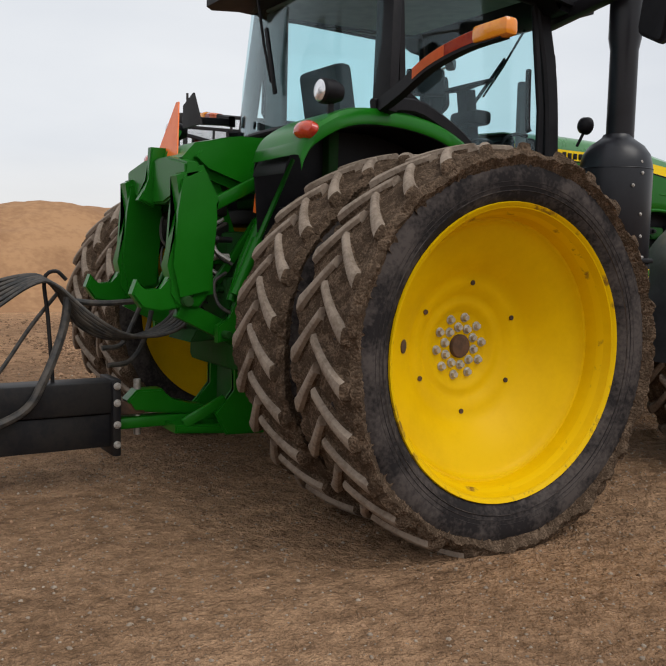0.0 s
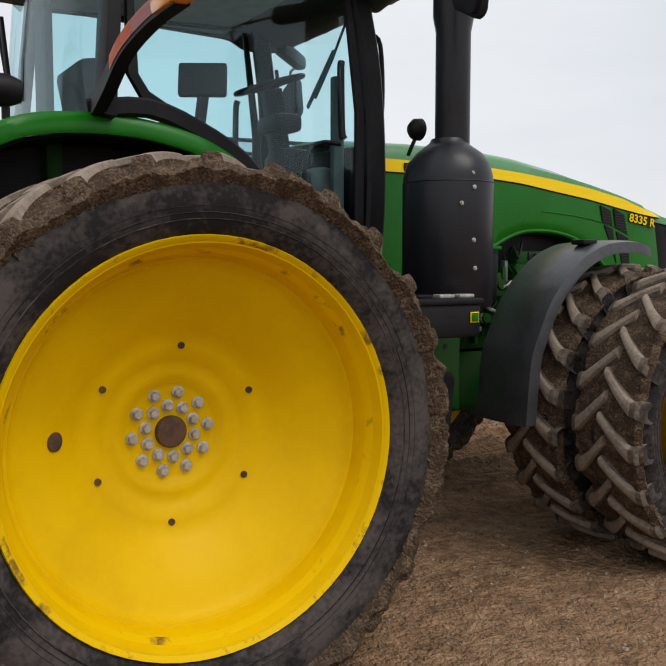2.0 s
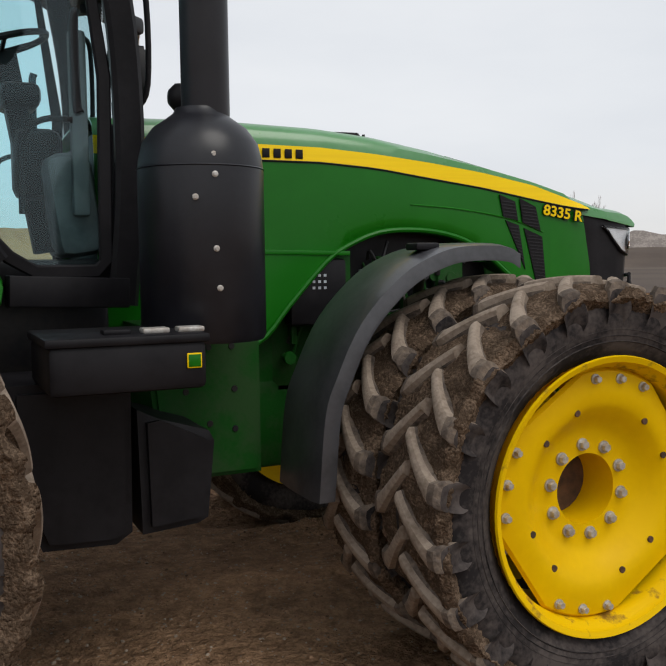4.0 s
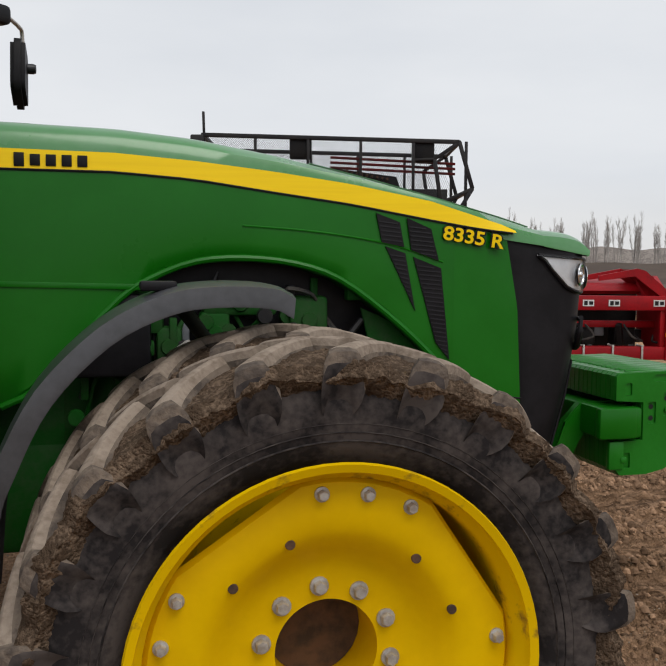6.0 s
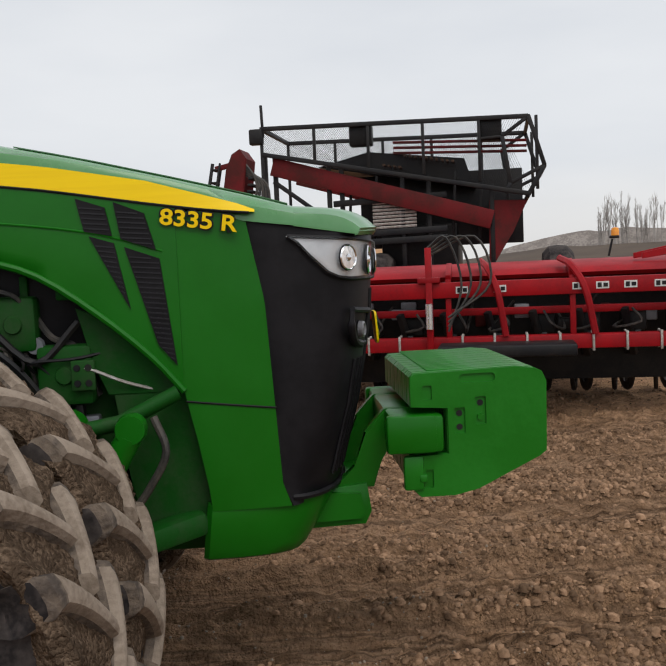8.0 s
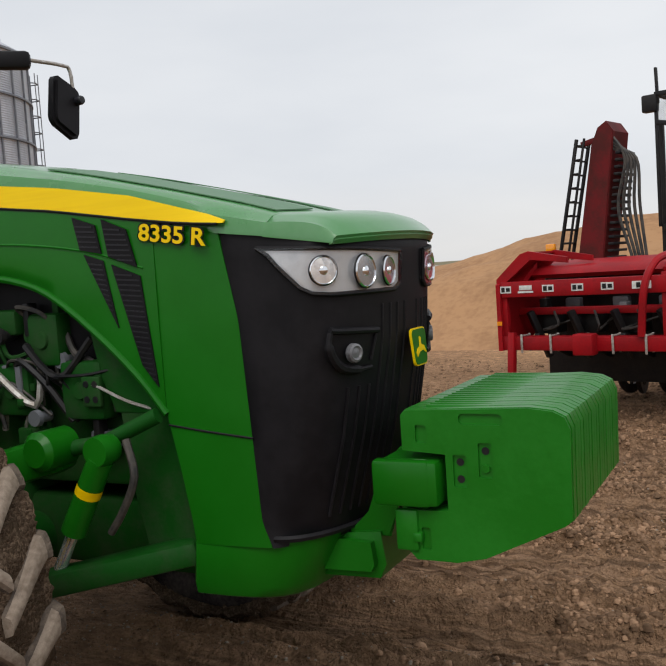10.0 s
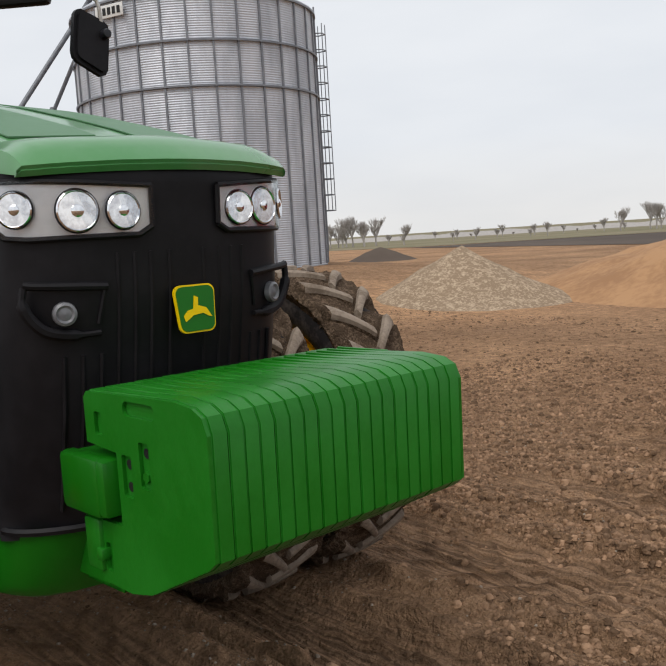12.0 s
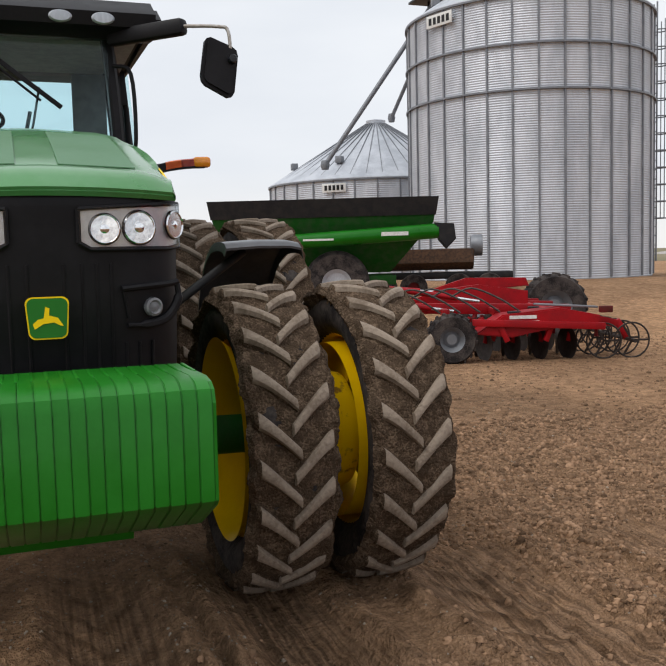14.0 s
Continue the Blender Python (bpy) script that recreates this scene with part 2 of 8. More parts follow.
def ground_material():
    """Earth: low-contrast patches, crumbs at three sizes, damper soil in the wheel tracks; relief shade painted in."""
    m = mat("packed_earth", (0.455, 0.288, 0.182), (0.330, 0.205, 0.126), 0.95, scale=1.1, bump=0.0, bscale=30, fine=0.6, spec=0.08, spread=(0.22, 0.82))
    n, l = m.node_tree.nodes, m.node_tree.links
    p = n["Principled BSDF"]
    old = p.inputs["Base Color"].links[0].from_socket
    tc = n.new("ShaderNodeTexCoord")

    def times(a, lo, hi, p0, p1, src):
        rp = n.new("ShaderNodeValToRGB")
        rp.color_ramp.elements[0].position, rp.color_ramp.elements[0].color = p0, (*lo, 1)
        rp.color_ramp.elements[1].position, rp.color_ramp.elements[1].color = p1, (*hi, 1)
        l.new(src, rp.inputs["Fac"])
        mm = n.new("ShaderNodeMix")
        mm.data_type, mm.blend_type = "RGBA", "MULTIPLY"
        mm.inputs[0].default_value = 1.0
        l.new(a, mm.inputs[6])
        l.new(rp.outputs[0], mm.inputs[7])
        return mm.outputs[2]
    heights = []
    for scale, weight in ((22, 1.0), (60, 0.55), (140, 0.3)):
        v = n.new("ShaderNodeTexVoronoi")
        v.inputs["Scale"].default_value, v.inputs["Randomness"].default_value = scale, 1.0
        warp = n.new("ShaderNodeTexNoise")
        warp.inputs["Scale"].default_value, warp.inputs["Detail"].default_value = scale * 0.8, 3
        l.new(tc.outputs["Object"], warp.inputs["Vector"])
        off = n.new("ShaderNodeVectorMath")
        off.operation = "MULTIPLY_ADD"
        off.inputs[1].default_value = (0.6 / scale,) * 3
        l.new(warp.outputs["Color"], off.inputs[0])
        l.new(tc.outputs["Object"], off.inputs[2])
        l.new(off.outputs[0], v.inputs["Vector"])
        heights.append((v.outputs["Distance"], weight))
    # crevice shade between the crumbs, multiplied into the colour at two sizes
    col = times(old, (1.06, 1.06, 1.05), (0.90, 0.89, 0.87), 0.1, 0.75, heights[0][0])
    col = times(col, (1.10, 1.09, 1.08), (0.88, 0.87, 0.85), 0.1, 0.75, heights[1][0])
    grit = n.new("ShaderNodeTexNoise")
    grit.inputs["Scale"].default_value, grit.inputs["Detail"].default_value, grit.inputs["Roughness"].default_value = 7, 8, 0.72
    l.new(tc.outputs["Object"], grit.inputs["Vector"])
    col = times(col, (0.62, 0.60, 0.58), (1.32, 1.32, 1.30), 0.36, 0.64, grit.outputs["Fac"])
    big = n.new("ShaderNodeTexNoise")
    big.inputs["Scale"].default_value, big.inputs["Detail"].default_value = 0.22, 3
    l.new(tc.outputs["Object"], big.inputs["Vector"])
    col = times(col, (0.80, 0.79, 0.79), (1.18, 1.17, 1.14), 0.35, 0.65, big.outputs["Fac"])
    damp = n.new("ShaderNodeAttribute")
    damp.attribute_name = "packed"
    edge = n.new("ShaderNodeTexNoise")
    edge.inputs["Scale"].default_value, edge.inputs["Detail"].default_value = 9, 5
    l.new(tc.outputs["Object"], edge.inputs["Vector"])
    mul = n.new("ShaderNodeMath")
    mul.operation = "MULTIPLY"
    l.new(damp.outputs["Fac"], mul.inputs[0])
    er = n.new("ShaderNodeMapRange")
    er.inputs["From Min"].default_value, er.inputs["From Max"].default_value = 0.25, 0.55
    l.new(edge.outputs["Fac"], er.inputs["Value"])
    l.new(er.outputs[0], mul.inputs[1])
    mx = n.new("ShaderNodeMix")
    mx.data_type = "RGBA"
    l.new(mul.outputs[0], mx.inputs[0])
    l.new(col, mx.inputs[6])
    mx.inputs[7].default_value = (0.285, 0.182, 0.116, 1)
    # fine drag lines along the tracks, the shade of their grooves painted in
    lines = n.new("ShaderNodeMapping")
    lines.inputs["Scale"].default_value = (1.3, 34, 1)
    lines.inputs["Rotation"].default_value = (0, 0, radians(-3))
    l.new(tc.outputs["Object"], lines.inputs["Vector"])
    drag = n.new("ShaderNodeTexNoise")
    drag.inputs["Scale"].default_value, drag.inputs["Detail"].default_value = 1.0, 4
    l.new(lines.outputs[0], drag.inputs["Vector"])
    dr = n.new("ShaderNodeValToRGB")
    dr.color_ramp.elements[0].position, dr.color_ramp.elements[0].color = 0.40, (0.55, 0.52, 0.49, 1)
    dr.color_ramp.elements[1].position, dr.color_ramp.elements[1].color = 0.58, (1.48, 1.45, 1.41, 1)
    l.new(drag.outputs["Fac"], dr.inputs["Fac"])
    dm = n.new("ShaderNodeMix")
    dm.data_type, dm.blend_type = "RGBA", "MULTIPLY"
    l.new(damp.outputs["Fac"], dm.inputs[0])
    l.new(mx.outputs[2], dm.inputs[6])
    l.new(dr.outputs[0], dm.inputs[7])
    # tread bars darkened in the colour, standing in for their shadow; dark rim clods too
    tread = n.new("ShaderNodeAttribute")
    tread.attribute_name = "tread"
    col = times(dm.outputs[2], (1.0, 1.0, 1.0), (0.55, 0.52, 0.49), 0.05, 0.9, tread.outputs["Fac"])
    # dry, trodden yard: paler than the broken soil
    dry = n.new("ShaderNodeAttribute")
    dry.attribute_name = "pale"
    dmix = n.new("ShaderNodeMix")
    dmix.data_type, dmix.blend_type = "RGBA", "MULTIPLY"
    l.new(dry.outputs["Fac"], dmix.inputs[0])
    l.new(col, dmix.inputs[6])
    dmix.inputs[7].default_value = (1.66, 1.62, 1.58, 1)
    l.new(dmix.outputs[2], p.inputs["Base Color"])
    dh = n.new("ShaderNodeMath")
    dh.operation = "MULTIPLY"
    l.new(drag.outputs["Fac"], dh.inputs[0])
    l.new(damp.outputs["Fac"], dh.inputs[1])
    heights.append((dh.outputs[0], -1.8))
    heights.append((grit.outputs["Fac"], -1.0))
    total = None
    for out, weight in heights:
        mm = n.new("ShaderNodeMath")
        mm.operation = "MULTIPLY_ADD"
        mm.inputs[1].default_value = -weight
        l.new(out, mm.inputs[0])
        if total is not None:
            l.new(total, mm.inputs[2])
        total = mm.outputs[0]
    bp = n.new("ShaderNodeBump")
    bp.inputs["Strength"].default_value, bp.inputs["Distance"].default_value = 1.0, 0.042
    l.new(total, bp.inputs["Height"])
    l.new(bp.outputs[0], p.inputs["Normal"])
    return m


EARTH = ground_material()


# ---- building helpers ----
def finish(name, bm, material, smooth=True):
    me = bpy.data.meshes.new(name)
    bmesh.ops.recalc_face_normals(bm, faces=bm.faces[:])
    bm.to_mesh(me)
    bm.free()
    if material:
        me.materials.append(material)
    if smooth:
        for f in me.polygons:
            f.use_smooth = True
        me.set_sharp_from_angle(angle=radians(38))
    return me


def part(name, bm, material, parent, label="", smooth=True):
    ob = new(name, finish(name, bm, material, smooth))
    ob.parent = parent
    if label:
        tagged(ob, label)
    return ob


def again(ob, parent, m):
    """Another object on the same mesh under parent, at m."""
    o = new(ob.name.split(".")[0], ob.data)
    o.parent = parent
    o.matrix_basis = m
    return o


def thing(name, label, category, at=None, group="", kind=""):
    ob = new(name)
    ob.empty_display_size = 0.2
    if at is not None:
        ob.matrix_basis = at
    return tagged(ob, label, category, group, kind)


def B():
    return bmesh.new()


def box(bm, c, s, b=0.01, m=None):
    """A bevelled box with centre c and size s, turned by m about its centre."""
    vs = bmesh.ops.create_cube(bm, size=1.0)["verts"]
    for v in vs:
        v.co = Vector((v.co.x * s[0], v.co.y * s[1], v.co.z * s[2]))
    if b:
        es = list({e for v in vs for e in v.link_edges})
        out = bmesh.ops.bevel(bm, geom=es, offset=min(b, 0.3 * min(s)), segments=2, affect="EDGES", profile=0.5)
        vs = list({v for f in out["faces"] for v in f.verts} | {v for v in vs if v.is_valid})
    t = Matrix.Translation(c) @ (m or Matrix())
    for v in vs:
        v.co = t @ v.co
    return bm


def beam(bm, a, b, w, h, up=(0, 0, 1), bev=0.006):
    """A bar of section w by h from a to b."""
    a, b = Vector(a), Vector(b)
    d = (b - a)
    x = d.normalized()
    u = Vector(up)
    if abs(x.dot(u)) > 0.98:
        u = Vector((0, 1, 0)) if abs(x.y) < 0.9 else Vector((1, 0, 0))
    y = u.cross(x).normalized()
    z = x.cross(y)
    m = Matrix((x, y, z)).transposed().to_4x4()
    return box(bm, (a + b) / 2, (d.length, w, h), bev, m)


def tube(bm, pts, r, seg=10, cap=True):
    """A round tube along pts; r a number or one for each point."""
    pts = [Vector(p) for p in pts]
    rs = r if isinstance(r, (list, tuple)) else [r] * len(pts)
    rings = []
    ref = None
    for i, p in enumerate(pts):
        d = (pts[min(i + 1, len(pts) - 1)] - pts[max(i - 1, 0)]).normalized()
        if ref is None:
            ref = d.orthogonal().normalized()
        ref = (ref - d * ref.dot(d)).normalized()
        o = d.cross(ref)
        rings.append([bm.verts.new(p + rs[i] * (math.cos(2 * math.pi * k / seg) * ref + math.sin(2 * math.pi * k / seg) * o)) for k in range(seg)])
    for a, b in zip(rings, rings[1:]):
        for k in range(seg):
            bm.faces.new((a[k], a[(k + 1) % seg], b[(k + 1) % seg], b[k]))
    if cap:
        bm.faces.new(rings[0][::-1])
        bm.faces.new(rings[-1])
    return bm


def sweep(bm, pts, w, h, up=(0, 1, 0), closed=False):
    """A bar of section w by h along pts; h lies across up."""
    pts = [Vector(p) for p in pts]
    n = len(pts)
    rings = []
    for i, p in enumerate(pts):
        if closed:
            d = (pts[(i + 1) % n] - pts[i - 1]).normalized()
        else:
            d = (pts[min(i + 1, n - 1)] - pts[max(i - 1, 0)]).normalized()
        y = Vector(up)
        y = (y - d * y.dot(d)).normalized()
        z = d.cross(y)
        c = 0.25 * min(w, h)
        rings.append([bm.verts.new(p + y * a + z * e) for a, e in ((-w / 2 + c, -h / 2), (w / 2 - c, -h / 2), (w / 2, -h / 2 + c), (w / 2, h / 2 - c), (w / 2 - c, h / 2), (-w / 2 + c, h / 2), (-w / 2, h / 2 - c), (-w / 2, -h / 2 + c))])
    pairs = list(zip(rings, rings[1:])) + ([(rings[-1], rings[0])] if closed else [])
    for a, e in pairs:
        for k in range(8):
            bm.faces.new((a[k], a[(k + 1) % 8], e[(k + 1) % 8], e[k]))
    if not closed:
        bm.faces.new(rings[0][::-1])
        bm.faces.new(rings[-1])
    return bm


def arc3(a, b, c, n=10):
    """Points on a smooth curve from a by way of the pull point b to c."""
    a, b, c = Vector(a), Vector(b), Vector(c)
    return [(1 - t) ** 2 * a + 2 * t * (1 - t) * b + t * t * c for t in [i / n for i in range(n + 1)]]


def spline(pts, n=6):
    """Smooth points through pts."""
    p = [Vector(q) for q in pts]
    p = [2 * p[0] - p[1]] + p + [2 * p[-1] - p[-2]]
    out = []
    for i in range(1, len(p) - 2):
        for k in range(n):
            t = k / n
            out.append(0.5 * ((2 * p[i]) + (p[i + 1] - p[i - 1]) * t + (2 * p[i - 1] - 5 * p[i] + 4 * p[i + 1] - p[i + 2]) * t * t + (3 * p[i] - p[i - 1] - 3 * p[i + 1] + p[i + 2]) * t ** 3))
    out.append(p[-2])
    return out


def lathe(bm, prof, seg=64, axis="y", at=(0, 0, 0), closed=False):
    """Turns (radius, place along the axis) round the axis."""
    at = Vector(at)
    rings = []
    for r, h in prof:
        ring = []
        for k in range(seg):
            a = 2 * math.pi * k / seg
            s, c = r * math.sin(a), r * math.cos(a)
            co = {"y": (s, h, c), "z": (c, s, h), "x": (h, s, c)}[axis]
            ring.append(bm.verts.new(at + Vector(co)))
        rings.append(ring)
    pairs = list(zip(rings, rings[1:]))
    if closed:
        pairs.append((rings[-1], rings[0]))
    for a, b in pairs:
        for k in range(seg):
            bm.faces.new((a[k], a[(k + 1) % seg], b[(k + 1) % seg], b[k]))
    if not closed:
        for ring in (rings[0], rings[-1]):
            if (ring[0].co - ring[seg // 2].co).length < 0.25:
                bm.faces.new(ring)
    return bm


def plate(bm, pts, thick, axis="y", at=0.0, bev=0.0):
    """A flat outline of 2D points, given thickness along the axis from at to at + thick."""
    def co(p, h):
        return {"y": (p[0], h, p[1]), "x": (h, p[0], p[1]), "z": (p[0], p[1], h)}[axis]
    a = [bm.verts.new(co(p, at)) for p in pts]
    b = [bm.verts.new(co(p, at + thick)) for p in pts]
    n = len(pts)
    fs = [bm.faces.new(a[::-1]), bm.faces.new(b)]
    for i in range(n):
        fs.append(bm.faces.new((a[i], a[(i + 1) % n], b[(i + 1) % n], b[i])))
    if bev:
        es = [e for e in fs[0].edges] + [e for e in fs[1].edges]
        bmesh.ops.bevel(bm, geom=es, offset=bev, segments=2, affect="EDGES")
    return bm


def sheet(bm, rows, off=None):
    """A skin through rows of points; off moves each point to the second skin: a vector, or a function of the point."""
    def lay(rows):
        return [[bm.verts.new(p) for p in row] for row in rows]

    def join(grid):
        for a, b in zip(grid, grid[1:]):
            for i in range(len(a) - 1):
                bm.faces.new((a[i], a[i + 1], b[i + 1], b[i]))
    one = lay(rows)
    join(one)
    if off is not None:
        two = lay([[Vector(p) + Vector(off(p) if callable(off) else off) for p in row] for row in rows])
        join(two)
        rim1 = one[0] + [r[-1] for r in one[1:]] + one[-1][-2::-1] + [r[0] for r in one[-2:0:-1]]
        rim2 = two[0] + [r[-1] for r in two[1:]] + two[-1][-2::-1] + [r[0] for r in two[-2:0:-1]]
        for k in range(len(rim1)):
            m = (k + 1) % len(rim1)
            bm.faces.new((rim1[k], rim1[m], rim2[m], rim2[k]))
    return bm


def lerp_rows(table, x):
    """Linear look-up in rows of (x, value)."""
    xs = [r[0] for r in table]
    return float(np.interp(x, xs, [r[1] for r in table]))


def words(text, size, material, parent, m, name="lettering", depth=0.002, bold=0.022):
    cu = bpy.data.curves.new(name, "FONT")
    cu.body, cu.size, cu.extrude, cu.align_x, cu.align_y = text, size, depth, "CENTER", "CENTER"
    cu.offset = size * bold
    tmp = bpy.data.objects.new("tmp", cu)
    scene.collection.objects.link(tmp)
    me = bpy.data.meshes.new_from_object(tmp.evaluated_get(bpy.context.evaluated_depsgraph_get()))
    bpy.data.objects.remove(tmp)
    me.materials.clear()
    me.materials.append(material)
    ob = new(name, me)
    ob.parent = parent
    ob.matrix_basis = m
    return ob


# ---- ground and distance ----
def smooth(a, c, x):
    t = min(1.0, max(0.0, (x - a) / (c - a)))
    return t * t * (3 - 2 * t)


def track(x, y):
    """How far across a wheel track the place lies, from -1.6 to 1.6; None off the tracks."""
    for y0, w in ((-2.3, 0.24), (-1.55, 0.30), (-0.75, 0.24), (0.15, 0.26), (1.0, 0.30), (2.3, 0.38), (3.6, 0.34), (4.9, 0.38)):
        c = y0 + 0.14 * math.sin(x * 0.4 + y0) + 0.05 * (x - 5)
        d = (y - c) / w
        if abs(d) < 1.6:
            return d
    return None


def pad(x, y):
    """The yard climbs gently to the pad on which the grain bins stand."""
    return 0.76 * smooth(6.0, 17.5, 23.5 - math.hypot(x + 20.5, y - 14.0))


def rut(x, y):
    """Height of the rough earth with its wheel tracks."""
    z = pad(x, y) + 0.022 * noise.noise((x * 0.35, y * 0.35, 0)) + 0.012 * noise.noise((x * 1.7, y * 1.7, 3)) + 0.008 * noise.noise((x * 5.5, y * 5.5, 8))
    # lower ground under the far front wheels
    z -= 0.06 * smooth(0.6, 1.1, y) * smooth(1.4, 2.4, x) * (1 - smooth(6.0, 11.0, x)) * (1 - smooth(5, 9, y))
    # broken soil in front of the tractor
    near = smooth(3.6, 5.4, x + 0.25 * y) * (1 - smooth(11, 15, x)) * (1 - smooth(6, 10, y)) * smooth(-5.0, -2.0, y)
    z += near * (0.036 * noise.noise((x * 6, y * 9, 5)) + 0.034 * noise.noise((x * 13, y * 15, 6)))
    # tyre tracks that run past the nose
    d = track(x, y)
    if d is not None:
        z += smooth(2.0, 4.0, x) * (-0.056 * math.exp(-(d * 1.3) ** 4) + 0.058 * (1 + 1.1 * noise.noise((x * 5, y * 5, 1)) + 0.6 * noise.noise((x * 14, y * 14, 2))) * math.exp(-((abs(d) - 1.15) / 0.22) ** 2)
                                    + (0.010 * math.sin(d * 15 + 2 * noise.noise((x, y, 0))) + 0.011 * max(-0.3, math.sin(x * 24 + 10 * abs(d)))) * math.exp(-(d * 1.2) ** 4))
    return z


def spread_axis(lo, hi, step, outer):
    n = round((hi - lo) / step)
    return sorted([v for v in outer if v < lo - 0.01 or v > hi + 0.01] + [lo + (hi - lo) * i / n for i in range(n + 1)])


def ground():
    far = [-2000, -900, -400, -200, -110, -70, -45, -30, -22, 22, 30, 45, 70, 110, 200, 400, 900, 2000] + [-18 + 0.5 * i for i in range(73)] + [-43 + 1.0 * i for i in range(25)]
    xs = spread_axis(-4.0, 9.5, 0.042, far)
    ys = spread_axis(-3.8, 6.0, 0.026, far)
    me = bpy.data.meshes.new("ground")
    verts = [(x, y, rut(x, y) if abs(x) < 44 and abs(y) < 40 else 0.0) for x in xs for y in ys]
    n = len(ys)
    faces = [(i * n + j, (i + 1) * n + j, (i + 1) * n + j + 1, i * n + j + 1) for i in range(len(xs) - 1) for j in range(n - 1)]
    me.from_pydata(verts, [], faces)
    me.materials.append(EARTH)
    at = me.attributes.new("packed", "FLOAT", "POINT")
    vals = []
    for x, y, z in verts:
        d = track(x, y) if abs(x) < 12 and abs(y) < 8 else None
        vals.append(0.0 if d is None else 0.85 * smooth(2.0, 4.0, x) * (1 - smooth(9, 11, x)) * math.exp(-(d * 1.05) ** 4))
    at.data.foreach_set("value", vals)
    # mask for the painted shade of the tread bars and the dark rim clods
    at = me.attributes.new("tread", "FLOAT", "POINT")
    vals = []
    for x, y, z in verts:
        d = track(x, y) if abs(x) < 12 and abs(y) < 8 else None
        if d is None:
            vals.append(0.0)
            continue
        print_ = smooth(0.1, 0.75, math.sin(x * 24 + 10 * abs(d))) * smooth(-0.25, 0.2, noise.noise((x * 0.5, y * 0.9, 4)))
        heap_ = smooth(0.0, 0.45, noise.noise((x * 6, y * 6, 11))) * math.exp(-((abs(d) - 1.2) / 0.25) ** 2)
        vals.append(smooth(2.0, 4.0, x) * (1 - smooth(9, 11, x)) * max(0.9 * print_ * math.exp(-(d * 1.1) ** 4), 0.8 * heap_))
    at.data.foreach_set("value", vals)
    at = me.attributes.new("pale", "FLOAT", "POINT")
    vals = []
    for x, y, z in verts:
        w = 0.9 * noise.noise((x * 0.22, y * 0.22, 21)) + 0.35 * noise.noise((x * 0.9, y * 0.9, 5))
        v = smooth(5.0, 6.4, y + w) if x > -2 else max(smooth(5.0, 6.4, y + w), smooth(3.0, 5.0, -x + w) * smooth(0.0, 3.0, y))
        sandy = 0.5 * smooth(9.5, 13.5, y + w) * smooth(-12, -8, x) * (1 - smooth(26, 34, y))
        vals.append(0.60 * v * (0.75 + 0.35 * noise.noise((x * 0.12, y * 0.3, 9))) + sandy)
    at.data.foreach_set("value", vals)
    me.shade_smooth()
    tagged(new("ground", me), "brown packed bare earth with wheel ruts and crumbs", "ground", kind="structure")


ground()


def heap(name, label, at, rx, ry, h, material, turn=0.0, n=56, rough=0.05, power=1.3):
    bm = B()
    grid = []
    for i in range(n + 1):
        row = []
        for j in range(n + 1):
            u, v = 2 * i / n - 1, 2 * j / n - 1
            d = math.hypot(u, v)
            z = h * max(0.0, 1 - d ** power) ** 1.25 if d < 1 else -0.05
            x, y = u * rx, v * ry
            if d < 1:
                z += h * rough * (noise.noise((x * 0.5, y * 0.5, 2)) + 0.5 * noise.noise((x * 1.8, y * 1.8, 7))) * min(1, 3 * (1 - d)) - 0.04
            row.append(bm.verts.new((x, y, z)))
        grid.append(row)
    for a, b in zip(grid, grid[1:]):
        for j in range(n):
            bm.faces.new((a[j], b[j], b[j + 1], a[j + 1]))
    ob = new(name, finish(name, bm, material))
    ob.matrix_basis = pose(at[0], at[1], 0, 0, 0, turn)
    return tagged(ob, label, "heap", kind="stuff")


heap("sand_bank", "long bank of orange-brown sand behind the machines", (3.5, 18.6), 11.4, 5.4, 2.5, SAND, 0, n=90, rough=0.07, power=1.7)
heap("gravel_heap", "low conical heap of pale gravel on the yard", (-6.0, 14.1), 2.7, 2.6, 1.32, GRAVEL, 0, rough=0.07, power=1.05)
heap("dark_soil_heap", "low dark heap of soil beside the grain bin", (-33, 39), 2.6, 2.2, 0.9, FIELD, 0)


def strip(name, label, pts, material, z=0.03):
    bm = B()
    bm.faces.new([bm.verts.new((x, y, z)) for x, y in pts])
    tagged(new(name, finish(name, bm, material)), label, "field", kind="structure")
    return None


strip("ploughed_field", "dark brown ploughed field behind the yard", [(-60, 70), (-26, 53), (20, 29), (70, 8), (300, 120), (120, 222), (-44, 86)], FIELD)
strip("stubble_field", "pale stubble field reaching the horizon", [(-400, 80), (-62, 73), (-44, 88), (120, 224), (302, 122), (1500, 500), (1500, 1900), (-1900, 1900), (-1900, 300)], STUBBLE)


